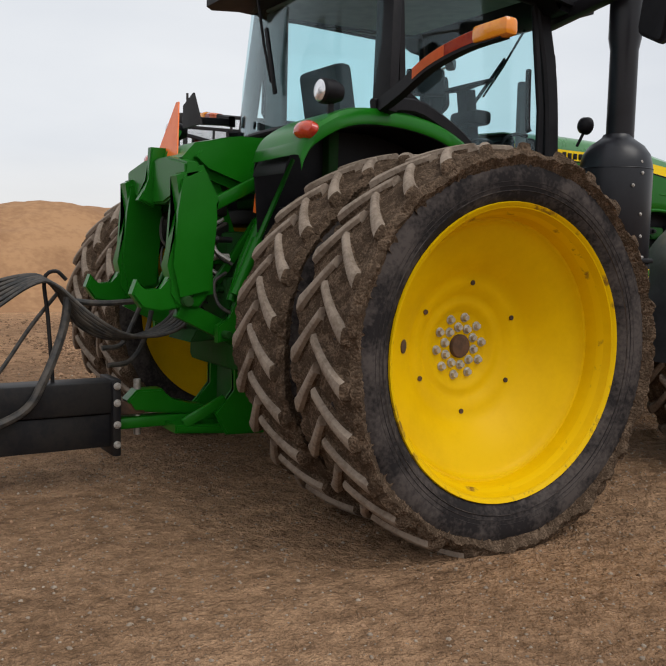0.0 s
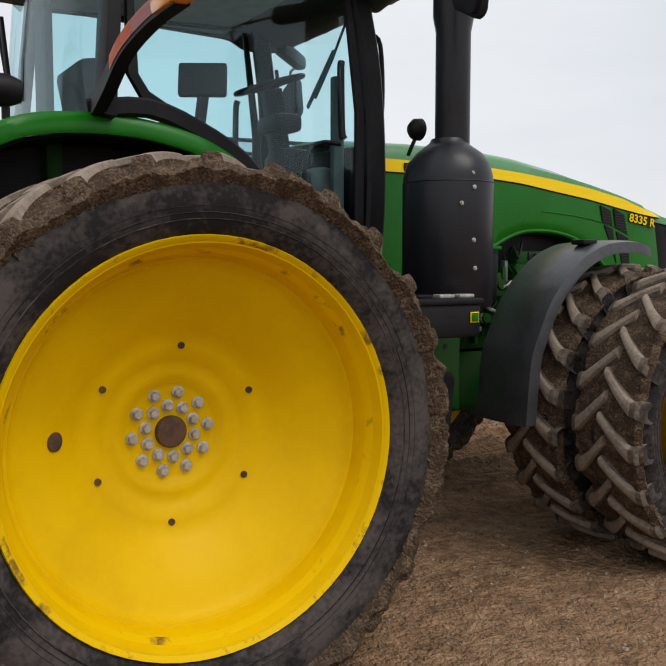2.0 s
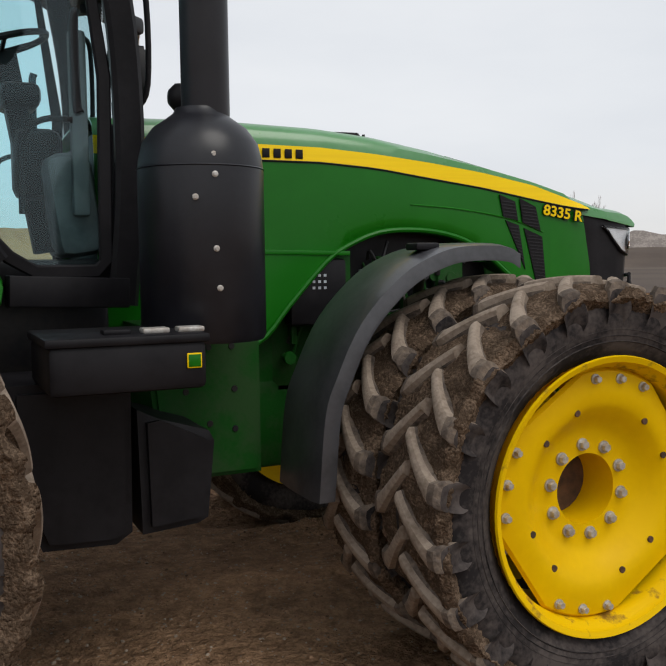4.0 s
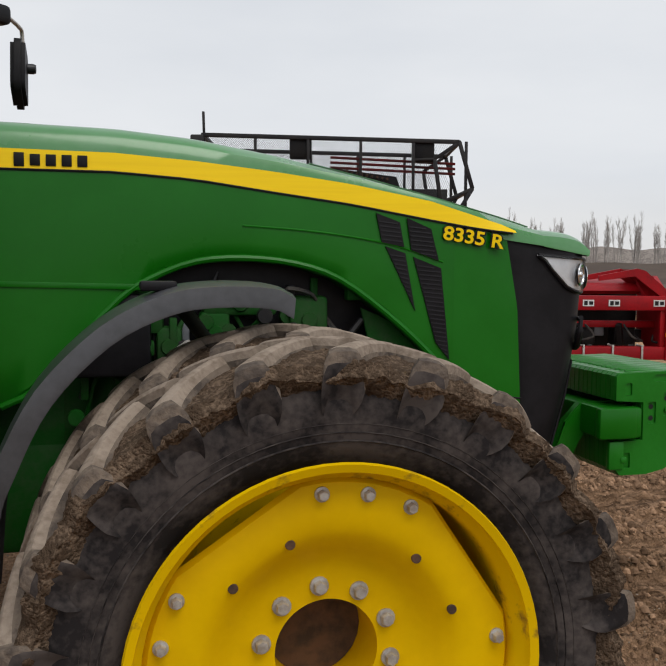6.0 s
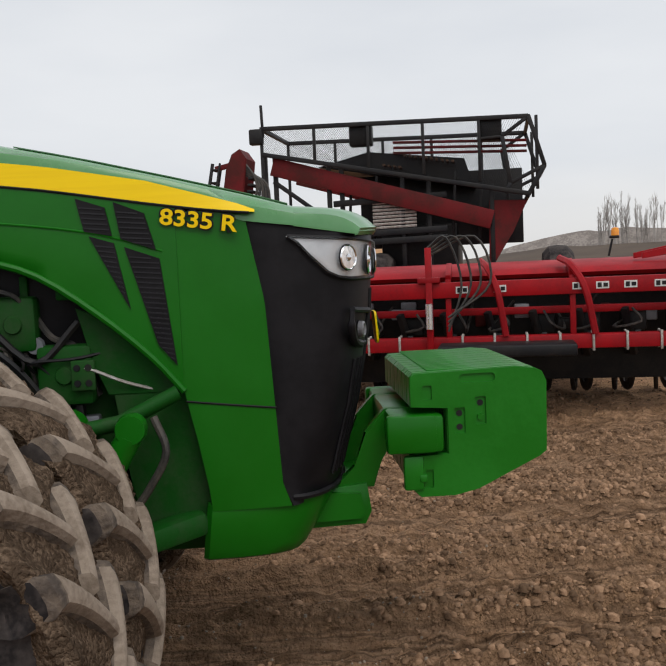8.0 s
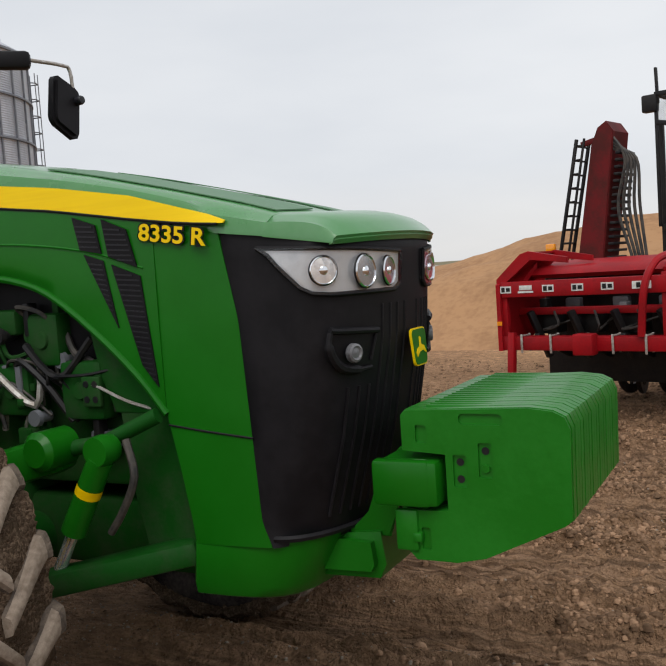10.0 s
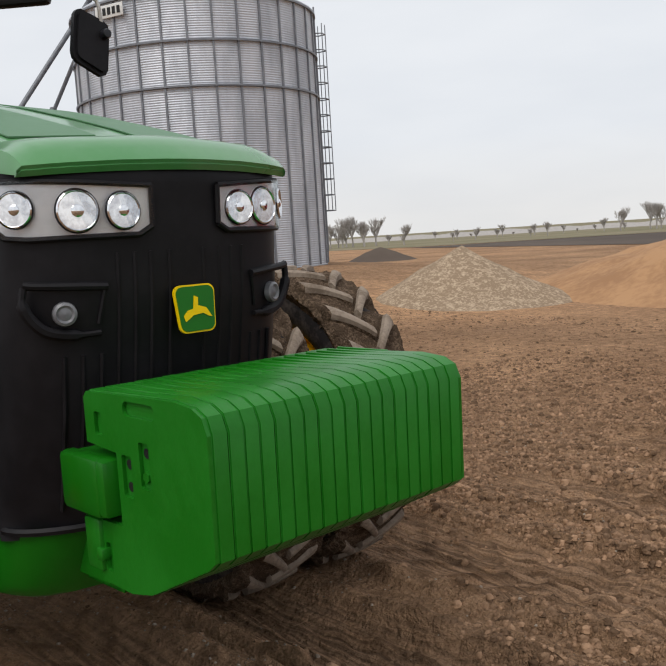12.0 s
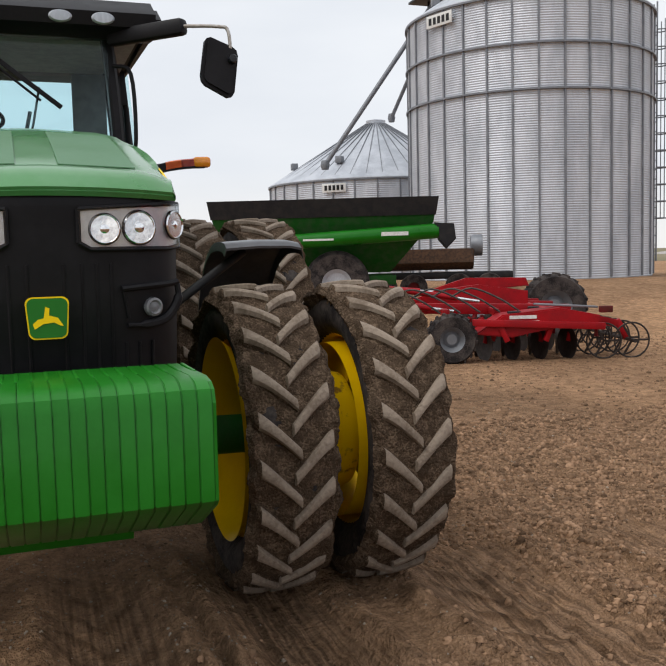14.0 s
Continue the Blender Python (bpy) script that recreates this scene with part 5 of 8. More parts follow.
# cab
def cab():
    zr = 3.05
    for s in (-1, 1):
        bm = B()
        q = 1.0 if s < 0 else 0.86
        pts = spline([(1.50, s * 0.72 * q, 1.48), (1.55, s * 0.70 * q, 2.0), (1.54, s * 0.67 * q, 2.6), (1.46, s * 0.63 * q, zr + 0.08)], 5)
        sweep(bm, pts, 0.07, 0.12)
        part("front_pillar", bm, BLACK, tractor, "black curved cab front pillar")
        bm = B()
        beam(bm, (-0.02, s * 0.955 * q, 2.20), (0.07, s * 0.855 * q, zr + 0.1), 0.06, 0.17)
        part("middle_pillar", bm, BLACK, tractor, "black broad cab middle pillar")

        def door_y(x, z):
            return s * q * (0.945 - 0.245 * max(0, (x - 0.1)) / 1.4 - 0.055 * (z - 1.6) / 1.4)
        # door glass with rounded lower corner that follows the fender
        raw = [(0.11, 3.11), (1.37, 3.11), (1.46, 2.4), (1.44, 1.66), (1.40, 1.62), (1.16, 1.62), (1.06, 1.68), (0.97, 1.78), (0.73, 2.07), (0.50, 2.20), (0.30, 2.27), (0.18, 2.33), (0.12, 2.42)]
        bm = B()
        vs = [bm.verts.new((x, door_y(x, z), z)) for x, z in raw]
        vs2 = [bm.verts.new((x, door_y(x, z) - s * 0.006, z)) for x, z in raw]
        bm.faces.new(vs)
        bm.faces.new(vs2[::-1])
        n = len(vs)
        for i in range(n):
            bm.faces.new((vs[i], vs[(i + 1) % n], vs2[(i + 1) % n], vs2[i]))
        door = part("cab_door", bm, GLASS, tractor, "tinted glass cab door")
        door.visible_shadow = False
        bm = B()
        loop = [Vector((x, door_y(x, z) + s * 0.005, z)) for x, z in raw]
        sweep(bm, loop, 0.03, 0.055, closed=True)
        part("door_frame", bm, BLACK, door)
        bm = B()
        tube(bm, spline([(1.33, s * 0.70, 2.22), (1.22, s * 0.68, 2.22), (1.14, s * 0.66, 2.14), (1.13, s * 0.66, 1.85)], 4), 0.013)
        part("grab_handle", bm, BLACK, door)
        bm = B()
        tube(bm, spline([(1.36, s * 0.69, 2.25), (1.35, s * 0.68, 2.3), (1.35, s * 0.67, 2.6), (1.36, s * 0.66, 2.66)], 4), 0.02)
        part("door_strap", bm, BLACK, door)
        bm = B()
        beam(bm, (1.05, s * 0.78, 1.55), (1.52, s * 0.72, 1.53), 0.08, 0.12)
        part("door_sill", bm, BLACK, tractor)
        bm = B()
        pts = spline([(-0.10, s * 0.955, 2.24), (0.18, s * 0.945, 2.27), (0.42, s * 0.92, 2.20), (0.66, s * 0.88, 2.08), (0.86, s * 0.84, 1.88), (1.02, s * 0.80, 1.66)], 3)
        sweep(bm, pts, 0.05, 0.085)
        part("fender_trim", bm, BLACK, tractor)
        # mirror arm and mirror; the near one is swung back
        if s > 0:
            root, bend, top, yc, x0, dz = (2.0, 0.96, 3.03), [(2.0, 0.95, 3.03), (2.04, 1.15, 3.03), (2.05, 1.215, 3.0), (2.05, 1.225, 2.80)], 2.0, 0.0, 2.0, 0.0
        else:
            root, bend, top, yc, x0, dz = (1.54, -1.32, 3.10), [(1.54, -1.30, 3.10), (1.51, -1.57, 3.11), (1.50, -1.64, 3.08), (1.50, -1.65, 2.88)], 1.46, -0.42, 1.46, 0.08
        bm = B()
        beam(bm, (1.62, s * 0.55, 3.02), root, 0.09, 0.10, bev=0.03)
        arm = part("mirror_arm", bm, BLACK, tractor)
        bm = B()
        tube(bm, spline(bend, 5), 0.011)
        part("mirror_rod", bm, STEEL, arm)
        bm = B()
        plate(bm, [(s * y + yc, z + dz) for y, z in ((1.065, 2.935), (1.08, 2.955), (1.105, 2.962), (1.235, 2.912), (1.262, 2.89), (1.27, 2.855), (1.242, 2.64), (1.225, 2.612), (1.195, 2.605), (1.06, 2.675), (1.04, 2.70), (1.035, 2.735))], 0.075, "x", x0, 0.02)
        part("mirror_housing", bm, BLACK, arm, "black mirror housing")
        bm = B()
        foot = Vector(bend[-1])
        tube(bm, [foot, foot + Vector((0.0, 0, 0.03))], 0.016, 10)
        lathe(bm, [(0.0005, 0.040), (0.022, 0.038), (0.028, 0.025), (0.028, -0.03)], 14, "x", at=foot + Vector((0.03, 0, 0.03)))
        part("mirror_clamp", bm, BLACK_SATIN, arm)
        bm = B()
        out = 0.0 if s < 0 else 0.085
        tube(bm, spline([(1.60, s * (0.57 + out), 2.28), (1.66, s * (0.60 + out), 2.40), (1.66, s * (0.585 + out), 2.80), (1.60, s * (0.54 + 0.3 * out), 2.86)], 5), 0.013)
        part("handrail", bm, BLACK, tractor)
    bm = B()
    box(bm, (0.08, 0.54, 2.68), (0.05, 0.26, 0.84), 0.02)
    part("rear_corner_trim", bm, CONSOLE, tractor, "dark grey trim of the cab's rear corner")
    # curved rear window
    plan = spline([(-0.02, -0.93, 0), (-0.10, -0.72, 0), (-0.17, -0.35, 0), (-0.19, 0, 0), (-0.17, 0.35, 0), (-0.10, 0.72, 0), (-0.02, 0.93, 0)], 4)
    bm = B()
    sheet(bm, [[(p.x, p.y, 2.18), (p.x + 0.01, p.y * 0.97, 2.6), (p.x + 0.05, p.y * 0.92, 3.12)] for p in plan], (0.006, 0, 0))
    g = part("rear_window", bm, GLASS, tractor, "tinted curved rear cab window")
    g.visible_shadow = False
    bm = B()
    tube(bm, [(p.x - 0.004, p.y, 2.19) for p in plan], 0.025, 8)
    part("window_seal", bm, BLACK, g)
    bm = B()
    tube(bm, [(-0.26, 0.18, 3.05), (-0.24, 0.12, 2.75), (-0.22, 0.05, 2.50)], 0.010, 6)
    beam(bm, (-0.235, 0.10, 2.85), (-0.215, 0.0, 2.42), 0.02, 0.03)
    part("rear_wiper", bm, BLACK, tractor)
    bm = B()
    tube(bm, [(1.60, -0.35, 3.02), (1.63, -0.10, 2.80), (1.645, 0.12, 2.62)], 0.009, 6)
    beam(bm, (1.635, -0.12, 2.86), (1.655, 0.24, 2.58), 0.015, 0.03)
    part("front_wiper", bm, BLACK, tractor)
    # windscreen, rear window, roof, dash wall
    for nm, q in (("windscreen", [(1.60, -0.56, 2.24), (1.60, 0.56, 2.24), (1.56, 0.54, 3.04), (1.56, -0.54, 3.04)]),):
        bm = B()
        bm.faces.new([bm.verts.new(p) for p in q])
        bmesh.ops.solidify(bm, geom=bm.faces[:], thickness=0.006)
        g = part(nm, bm, GLASS, tractor, "tinted curved cab glass")
        g.visible_shadow = False
    bm = B()
    plate(bm, [(-0.34, 3.12), (-0.30, 3.10), (0.0, 3.13), (1.36, 3.14), (1.46, 3.04), (1.62, 3.02), (1.78, 3.06), (1.80, 3.14), (1.6, 3.26), (0.6, 3.34), (-0.2, 3.28), (-0.34, 3.18)], 1.72, "y", -0.86, 0.04)
    part("roof", bm, BLACK, tractor, "dark cab roof")
    bm = B()
    box(bm, (0.68, 0, 3.118), (1.26, 1.56, 0.02), 0.008)
    part("headliner", bm, HEADLINER, tractor, "grey cab headliner")
    for y in (-0.5, -0.25, 0.25, 0.5):
        bm = B()
        lathe(bm, [(0.0005, 0.02), (0.05, 0.018), (0.06, 0.008), (0.06, -0.05)], 18, "x", at=(1.79, y, 3.10))
        for v in bm.verts:
            v.co.z = 3.10 + 0.6 * (v.co.z - 3.10)
            v.co.y = y + 1.15 * (v.co.y - y)
        part("roof_lamp", bm, GALV, tractor, "oval work lamp in the cab roof")
    bm = B()
    box(bm, (0.5, 0, 1.62), (2.0, 1.3, 0.10), 0.02)
    part("cab_floor", bm, BLACK, tractor)
    bm = B()
    box(bm, (1.53, 0, 1.93), (0.10, 1.1, 0.62), 0.03)
    part("cab_front_wall", bm, BLACK, tractor)
    bm = B()
    box(bm, (-0.16, 0, 1.93), (0.08, 1.3, 0.48), 0.03)
    part("cab_rear_wall", bm, GREEN_DUST, tractor)
    # interior
    bm = B()
    box(bm, (0.35, 0, 2.05), (0.50, 0.50, 0.13), 0.05)
    part("seat_cushion", bm, GREYSEAT, tractor, "dark cloth driver's seat")
    bm = B()
    box(bm, (0.16, -0.05, 2.36), (0.14, 0.48, 0.52), 0.06, pose(0, 0, 0, 0, -10, 0))
    part("seat_back", bm, GREYSEAT, tractor)
    bm = B()
    box(bm, (0.32, 0, 1.83), (0.38, 0.4, 0.36), 0.03)
    part("seat_base", bm, BLACK, tractor)
    bm = B()
    box(bm, (0.45, -0.42, 2.18), (0.60, 0.16, 0.14), 0.04)
    part("armrest_console", bm, BLACK, tractor)
    bm = B()
    box(bm, (0.645, -0.46, 2.525), (0.05, 0.25, 0.18), 0.015, pose(0, 0, 0, 0, 15, 60))
    beam(bm, (0.62, -0.44, 2.2), (0.65, -0.46, 2.47), 0.05, 0.05)
    box(bm, (0.50, -0.44, 2.28), (0.16, 0.10, 0.12), 0.03)
    part("monitor", bm, BLACK, tractor, "black display on the armrest")
    bm = B()
    beam(bm, (1.26, -0.28, 1.7), (1.12, -0.30, 2.55), 0.09, 0.10)
    box(bm, (1.17, -0.30, 2.36), (0.16, 0.28, 0.10), 0.04)
    box(bm, (1.24, -0.28, 2.08), (0.20, 0.24, 0.30), 0.05)
    part("steering_column", bm, BLACK, tractor)
    bm = B()
    box(bm, (1.36, -0.30, 1.90), (0.20, 0.46, 0.44), 0.06, pose(0, 0, 0, 0, -8, 0))
    part("dash_console", bm, CONSOLE, tractor, "grey moulded dash console")
    bm = B()
    box(bm, (1.37, -0.60, 2.22), (0.07, 0.05, 0.75), 0.02)
    part("pillar_trim", bm, CONSOLE, tractor)
    bm = B()
    ring = [(1.11 + 0.195 * math.cos(a) * 0.95, -0.30 + 0.195 * math.sin(a), 2.575 + 0.195 * math.cos(a) * 0.30) for a in [2 * math.pi * k / 24 for k in range(25)]]
    tube(bm, ring, 0.014, 8)
    for a in (0.5, 2.6, 4.7):
        tube(bm, [(1.11, -0.30, 2.55), (1.11 + 0.18 * math.cos(a), -0.30 + 0.19 * math.sin(a), 2.575 + 0.055 * math.cos(a))], 0.010, 6)
    part("steering_wheel", bm, BLACK, tractor)


cab()


# right-hand exhaust, step box, tank and lamps
def right_side():
    bm = B()
    lathe(bm, [(0.225, 1.36), (0.235, 1.38), (0.235, 1.99), (0.230, 2.03), (0.215, 2.09), (0.175, 2.145), (0.125, 2.18), (0.098, 2.20), (0.088, 2.22)], 48, "z", at=(1.72, -1.13, 0))
    stack = part("exhaust_canister", bm, BLACK_SATIN, tractor, "large black exhaust canister")
    bm = B()
    lathe(bm, [(0.086, 2.18), (0.090, 2.20), (0.090, 2.76), (0.105, 2.84), (0.105, 3.6), (0.09, 3.6)], 32, "z", at=(1.745, -1.13, 0))
    part("exhaust_pipe", bm, BLACK_SATIN, stack)
    bm = B()
    lathe(bm, [(0.2345, 1.990), (0.238, 1.994), (0.2345, 1.998)], 48, "z", at=(1.72, -1.13, 0))
    part("canister_seam", bm, BLACK_SATIN, stack)
    bolt_mesh(stack, [(1.70, -1.364, 1.96), (1.70, -1.364, 1.70), (1.63, -1.354, 1.88), (1.71, -1.364, 1.56), (1.70, -1.352, 2.03)], 0.008, 0.008)
    bm = B()
    box(bm, (1.345, -1.33, 1.315), (0.51, 0.44, 0.16), 0.02)
    box(bm, (1.345, -1.33, 1.405), (0.53, 0.46, 0.03), 0.01)
    stepb = part("tool_box", bm, BLACK, tractor, "black tool box step with lid")
    bm = B()
    box(bm, (1.555, -1.553, 1.33), (0.05, 0.006, 0.05), 0.012)
    bd = part("badge", bm, STRIPE, stepb, "small green and yellow badge")
    bm = B()
    box(bm, (1.555, -1.557, 1.33), (0.041, 0.004, 0.041), 0.010)
    part("badge_field", bm, GREEN, bd)
    for x in (1.32, 1.45, 1.57):
        bm = B()
        box(bm, (x, -1.45, 1.428), (0.09, 0.06, 0.018), 0.006)
        part("lid_latch", bm, STEEL if x > 1.4 else BLACK, stepb)
    bm = B()
    plate(bm, [(1.0, 1.23), (1.43, 1.23), (1.42, 0.66), (1.36, 0.62), (1.10, 0.63), (1.0, 0.9)], 0.5, "y", -1.18, 0.03)
    part("fuel_tank_rear", bm, BLACK, tractor, "black moulded fuel tank")
    bm = B()
    plate(bm, [(1.44, 1.12), (1.52, 1.08), (1.71, 1.02), (1.73, 0.98), (1.70, 0.69), (1.66, 0.67), (1.45, 0.655)], 0.5, "y", -1.22, 0.03)
    part("fuel_tank", bm, BLACK, tractor, "black moulded fuel tank")
    bm = B()
    plate(bm, [(1.55, 1.4), (2.05, 1.4), (2.05, 0.75), (1.62, 0.75)], 0.5, "y", -0.85, 0.02)
    part("side_frame", bm, GREEN_DUST, tractor, "green side frame casting with bolt holes")
    for x, z in ((1.72, 1.3), (1.82, 1.3), (1.92, 1.3), (1.72, 1.12), (1.82, 0.98), (1.93, 1.12), (1.93, 0.95)):
        bm = B()
        lathe(bm, [(0.014, 0), (0.013, -0.004), (0.0005, -0.004)], 12, at=(x, -0.851, z))
        part("bolt", bm, BLACK_IRON, tractor)
    # small round lamp by the exhaust
    bm = B()
    lathe(bm, [(0.0005, -0.05), (0.03, -0.045), (0.055, -0.02), (0.06, 0.02), (0.05, 0.03), (0.0005, 0.035)], 20, "x", at=(1.73, -0.84, 2.31))
    beam(bm, (1.73, -0.84, 2.28), (1.70, -0.80, 2.17), 0.02, 0.02)
    part("side_lamp", bm, BLACK, tractor)


right_side()


# fenders
def fenders():
    curve = [(-0.68, 1.93), (-0.66, 1.99), (-0.60, 2.07), (-0.43, 2.165), (-0.22, 2.215), (0.06, 2.235), (0.32, 2.20), (0.52, 2.13), (0.69, 2.02), (0.87, 1.85), (0.95, 1.74), (1.02, 1.6)]
    for s in (-1, 1):
        pts = spline([(x, 0, z) for x, z in curve], 4)
        rows = []
        for p in pts:
            fl = 0.20 * smooth(-0.1, 0.55, -p.x)
            rows.append([(p.x * 0.985, s * 0.60, p.z - 0.01), (p.x, s * (0.90 + fl), p.z), (p.x, s * (0.945 + fl), p.z - 0.006), (p.x, s * (0.965 + fl), p.z - 0.03), (p.x * 0.99, s * (0.968 + fl), p.z - 0.085)])
        bm = B()
        sheet(bm, rows, (0, -s * 0.006, -0.012))
        fd = part("rear_fender", bm, GREEN, tractor, "green rear fender with rolled edge")
        rows = [[(p.x * 0.97, s * 0.58, p.z - 0.09), (p.x * 0.97, s * 0.955, p.z - 0.09)] for p in pts]
        bm = B()
        sheet(bm, rows, (0, 0, -0.01))
        rows = [[(p.x * 0.96, s * 0.585, p.z - 0.05), (p.x * 0.9, s * 0.585, p.z - 0.55)] for p in pts]
        sheet(bm, rows, (0, -s * 0.01, 0))
        part("fender_liner", bm, BLACK, fd)
        bm = B()
        lathe(bm, [(0.0005, -0.045), (0.05, -0.04), (0.085, -0.02), (0.095, 0.01), (0.09, 0.02)], 24, "x")
        for v in bm.verts:
            v.co.z *= 0.55
            v.co.y *= 1.1
        tl = part("tail_lamp", bm, REDLENS, fd, "oval red and amber tail lamp")
        tl.matrix_basis = pose(-0.63, s * 1.12, 2.045, 0, 25, 0)
        # work lamp on the fender
        bm = B()
        lathe(bm, [(0.0005, -0.055), (0.055, -0.05), (0.068, -0.035), (0.065, 0.03), (0.045, 0.08), (0.0005, 0.09)], 20, "x", at=(-0.47, s * 1.07, 2.265))
        beam(bm, (-0.45, s * 1.07, 2.22), (-0.45, s * 1.07, 2.12), 0.03, 0.03)
        wlp = part("work_lamp", bm, BLACK, fd, "black round work lamp")
        bm = B()
        lathe(bm, [(0.0005, -0.062), (0.05, -0.057), (0.058, -0.05)], 20, "x", at=(-0.47, s * 1.07, 2.265))
        part("lamp_lens", bm, CHROME, wlp)
        # turn-signal arm
        arm = spline([(-0.06, s * 0.97, 2.24), (-0.07, s * 1.20, 2.31), (-0.08, s * 1.45, 2.40), (-0.07, s * 1.72, 2.455), (-0.06, s * 1.98, 2.47)], 4)
        if s > 0:
            arm = [Vector((p.x, 0.97 + (p.y - 0.97) * 0.5, 2.36 + (p.z - 2.24) * 0.3)) for p in arm]
        bm = B()
        sheet(bm, [[p + Vector(d) for d in ((-0.028, 0, -0.038), (-0.028, 0, 0.034), (-0.018, 0, 0.04), (0.018, 0, 0.04), (0.028, 0, 0.034), (0.028, 0, -0.038), (-0.028, 0, -0.038))] for p in arm])
        am = part("signal_arm", bm, BLACK, tractor, "black arm with orange reflector and amber lamp")
        bm = B()
        sheet(bm, [[p + Vector(d) for d in ((-0.031, 0, -0.02), (-0.031, 0, 0.034), (-0.018, 0, 0.043), (0.018, 0, 0.043), (0.031, 0, 0.034), (0.031, 0, -0.02))] for p in arm[6:11]], (0, 0, -0.002))
        part("reflector_strip", bm, ORANGE, am)
        bm = B()
        sheet(bm, [[p + Vector(d) for d in ((-0.031, 0, -0.02), (-0.031, 0, 0.034), (-0.018, 0, 0.043), (0.018, 0, 0.043), (0.031, 0, 0.034), (0.031, 0, -0.02))] for p in arm[10:15]], (0, 0, -0.002))
        part("red_strip", bm, REDLENS, am)
        bm = B()
        beam(bm, arm[-4] + Vector((0, 0, 0.012)), arm[-1] + Vector((0, s * 0.05, 0.012)), 0.085, 0.09, bev=0.03)
        part("signal_lamp", bm, AMBER, am)
        # front fender
        fc = [(3.04, 1.67), (2.97, 1.70), (2.80, 1.705), (2.65, 1.68), (2.47, 1.59), (2.29, 1.41), (2.18, 1.20), (2.13, 1.05), (2.10, 0.72)]
        rows = []
        for p in spline([(x, 0, z) for x, z in fc], 4):
            d = (Vector((p.x, 0, p.z)) - Vector((FRONT_X - 0.1, 0, FRONT_Z))).normalized()
            rows.append([(p.x - d.x * 0.05, s * 1.34, p.z - d.z * 0.05), (p.x, s * 1.33, p.z), (p.x + d.x * 0.012, s * 1.27, p.z + d.z * 0.012), (p.x + d.x * 0.015, s * 1.1, p.z + d.z * 0.015), (p.x + d.x * 0.005, s * 0.93, p.z + d.z * 0.005), (p.x - d.x * 0.03, s * 0.92, p.z - d.z * 0.03)])
        bm = B()
        sheet(bm, rows, lambda p: Vector((FRONT_X - 0.1 - p[0], 0, FRONT_Z - p[2])).normalized() * 0.012)
        ff = part("front_fender", bm, FENDER_GREY, tractor, "dusty black curved front fender")
        bm = B()
        box(bm, (2.64, s * 1.2, 1.705), (0.11, 0.10, 0.03), 0.01)
        part("mounting_pad", bm, BLACK, ff)
        bm = B()
        tube(bm, [(2.7, s * 1.1, 1.66), (2.95, s * 0.6, 1.35), (2.97, s * 0.5, 1.1)], 0.025)
        part("fender_stay", bm, BLACK_IRON, ff)


fenders()


# small fittings and lines on the engine's right side
def engine_fittings():
    rng = random.Random(31)
    for k in range(48):
        x, z = rng.uniform(2.35, 3.50), rng.uniform(1.12, 1.66)
        y = -0.345 - rng.uniform(0, 0.07)
        bm = B()
        if k % 3 == 0:
            lathe(bm, [(0.0005, -0.05), (0.03, -0.05), (0.034, -0.03), (0.022, -0.02), (0.022, 0.03)], 12, "y", at=(x, y, z))
        elif k % 3 == 1:
            box(bm, (x, y, z), (rng.uniform(0.05, 0.12), 0.06, rng.uniform(0.04, 0.10)), 0.008)
            box(bm, (x + 0.02, y - 0.04, z), (0.03, 0.03, 0.03), 0.005)
        else:
            box(bm, (x, y, z), (0.03, 0.05, rng.uniform(0.08, 0.16)), 0.006)
        part("engine_fitting", bm, (GREEN_DUST, GREEN_DUST, BLACK_IRON, GREEN_DUST, GALV_DARK)[k % 5], tractor)
    for k in range(24):
        x, z = rng.uniform(2.4, 3.4), rng.uniform(1.35, 1.68)
        dx = rng.uniform(-0.25, 0.3)
        bm = B()
        tube(bm, spline([(x, -0.36, z), (x + dx * 0.3, -0.385, z - 0.08), (x + dx * 0.7, -0.38, z - 0.12 - rng.uniform(0, 0.1)), (x + dx, -0.35, z - 0.30)], 5), rng.choice((0.006, 0.008, 0.013)), 6)
        part("fuel_line", bm, (GREEN_DUST, HOSE, GREEN_DUST, HOSE, STEEL)[k % 5], tractor)


engine_fittings()


# closed cases under the cab and behind the engine
bm = B()
box(bm, (0.9, 0, 1.36), (1.16, 1.1, 0.42), 0.03)
part("cab_underfloor", bm, BLACK_IRON, tractor)
bm = B()
box(bm, (1.9, 0, 1.08), (1.5, 0.60, 0.5), 0.03)
part("transmission_case", bm, GREEN_DUST, tractor)


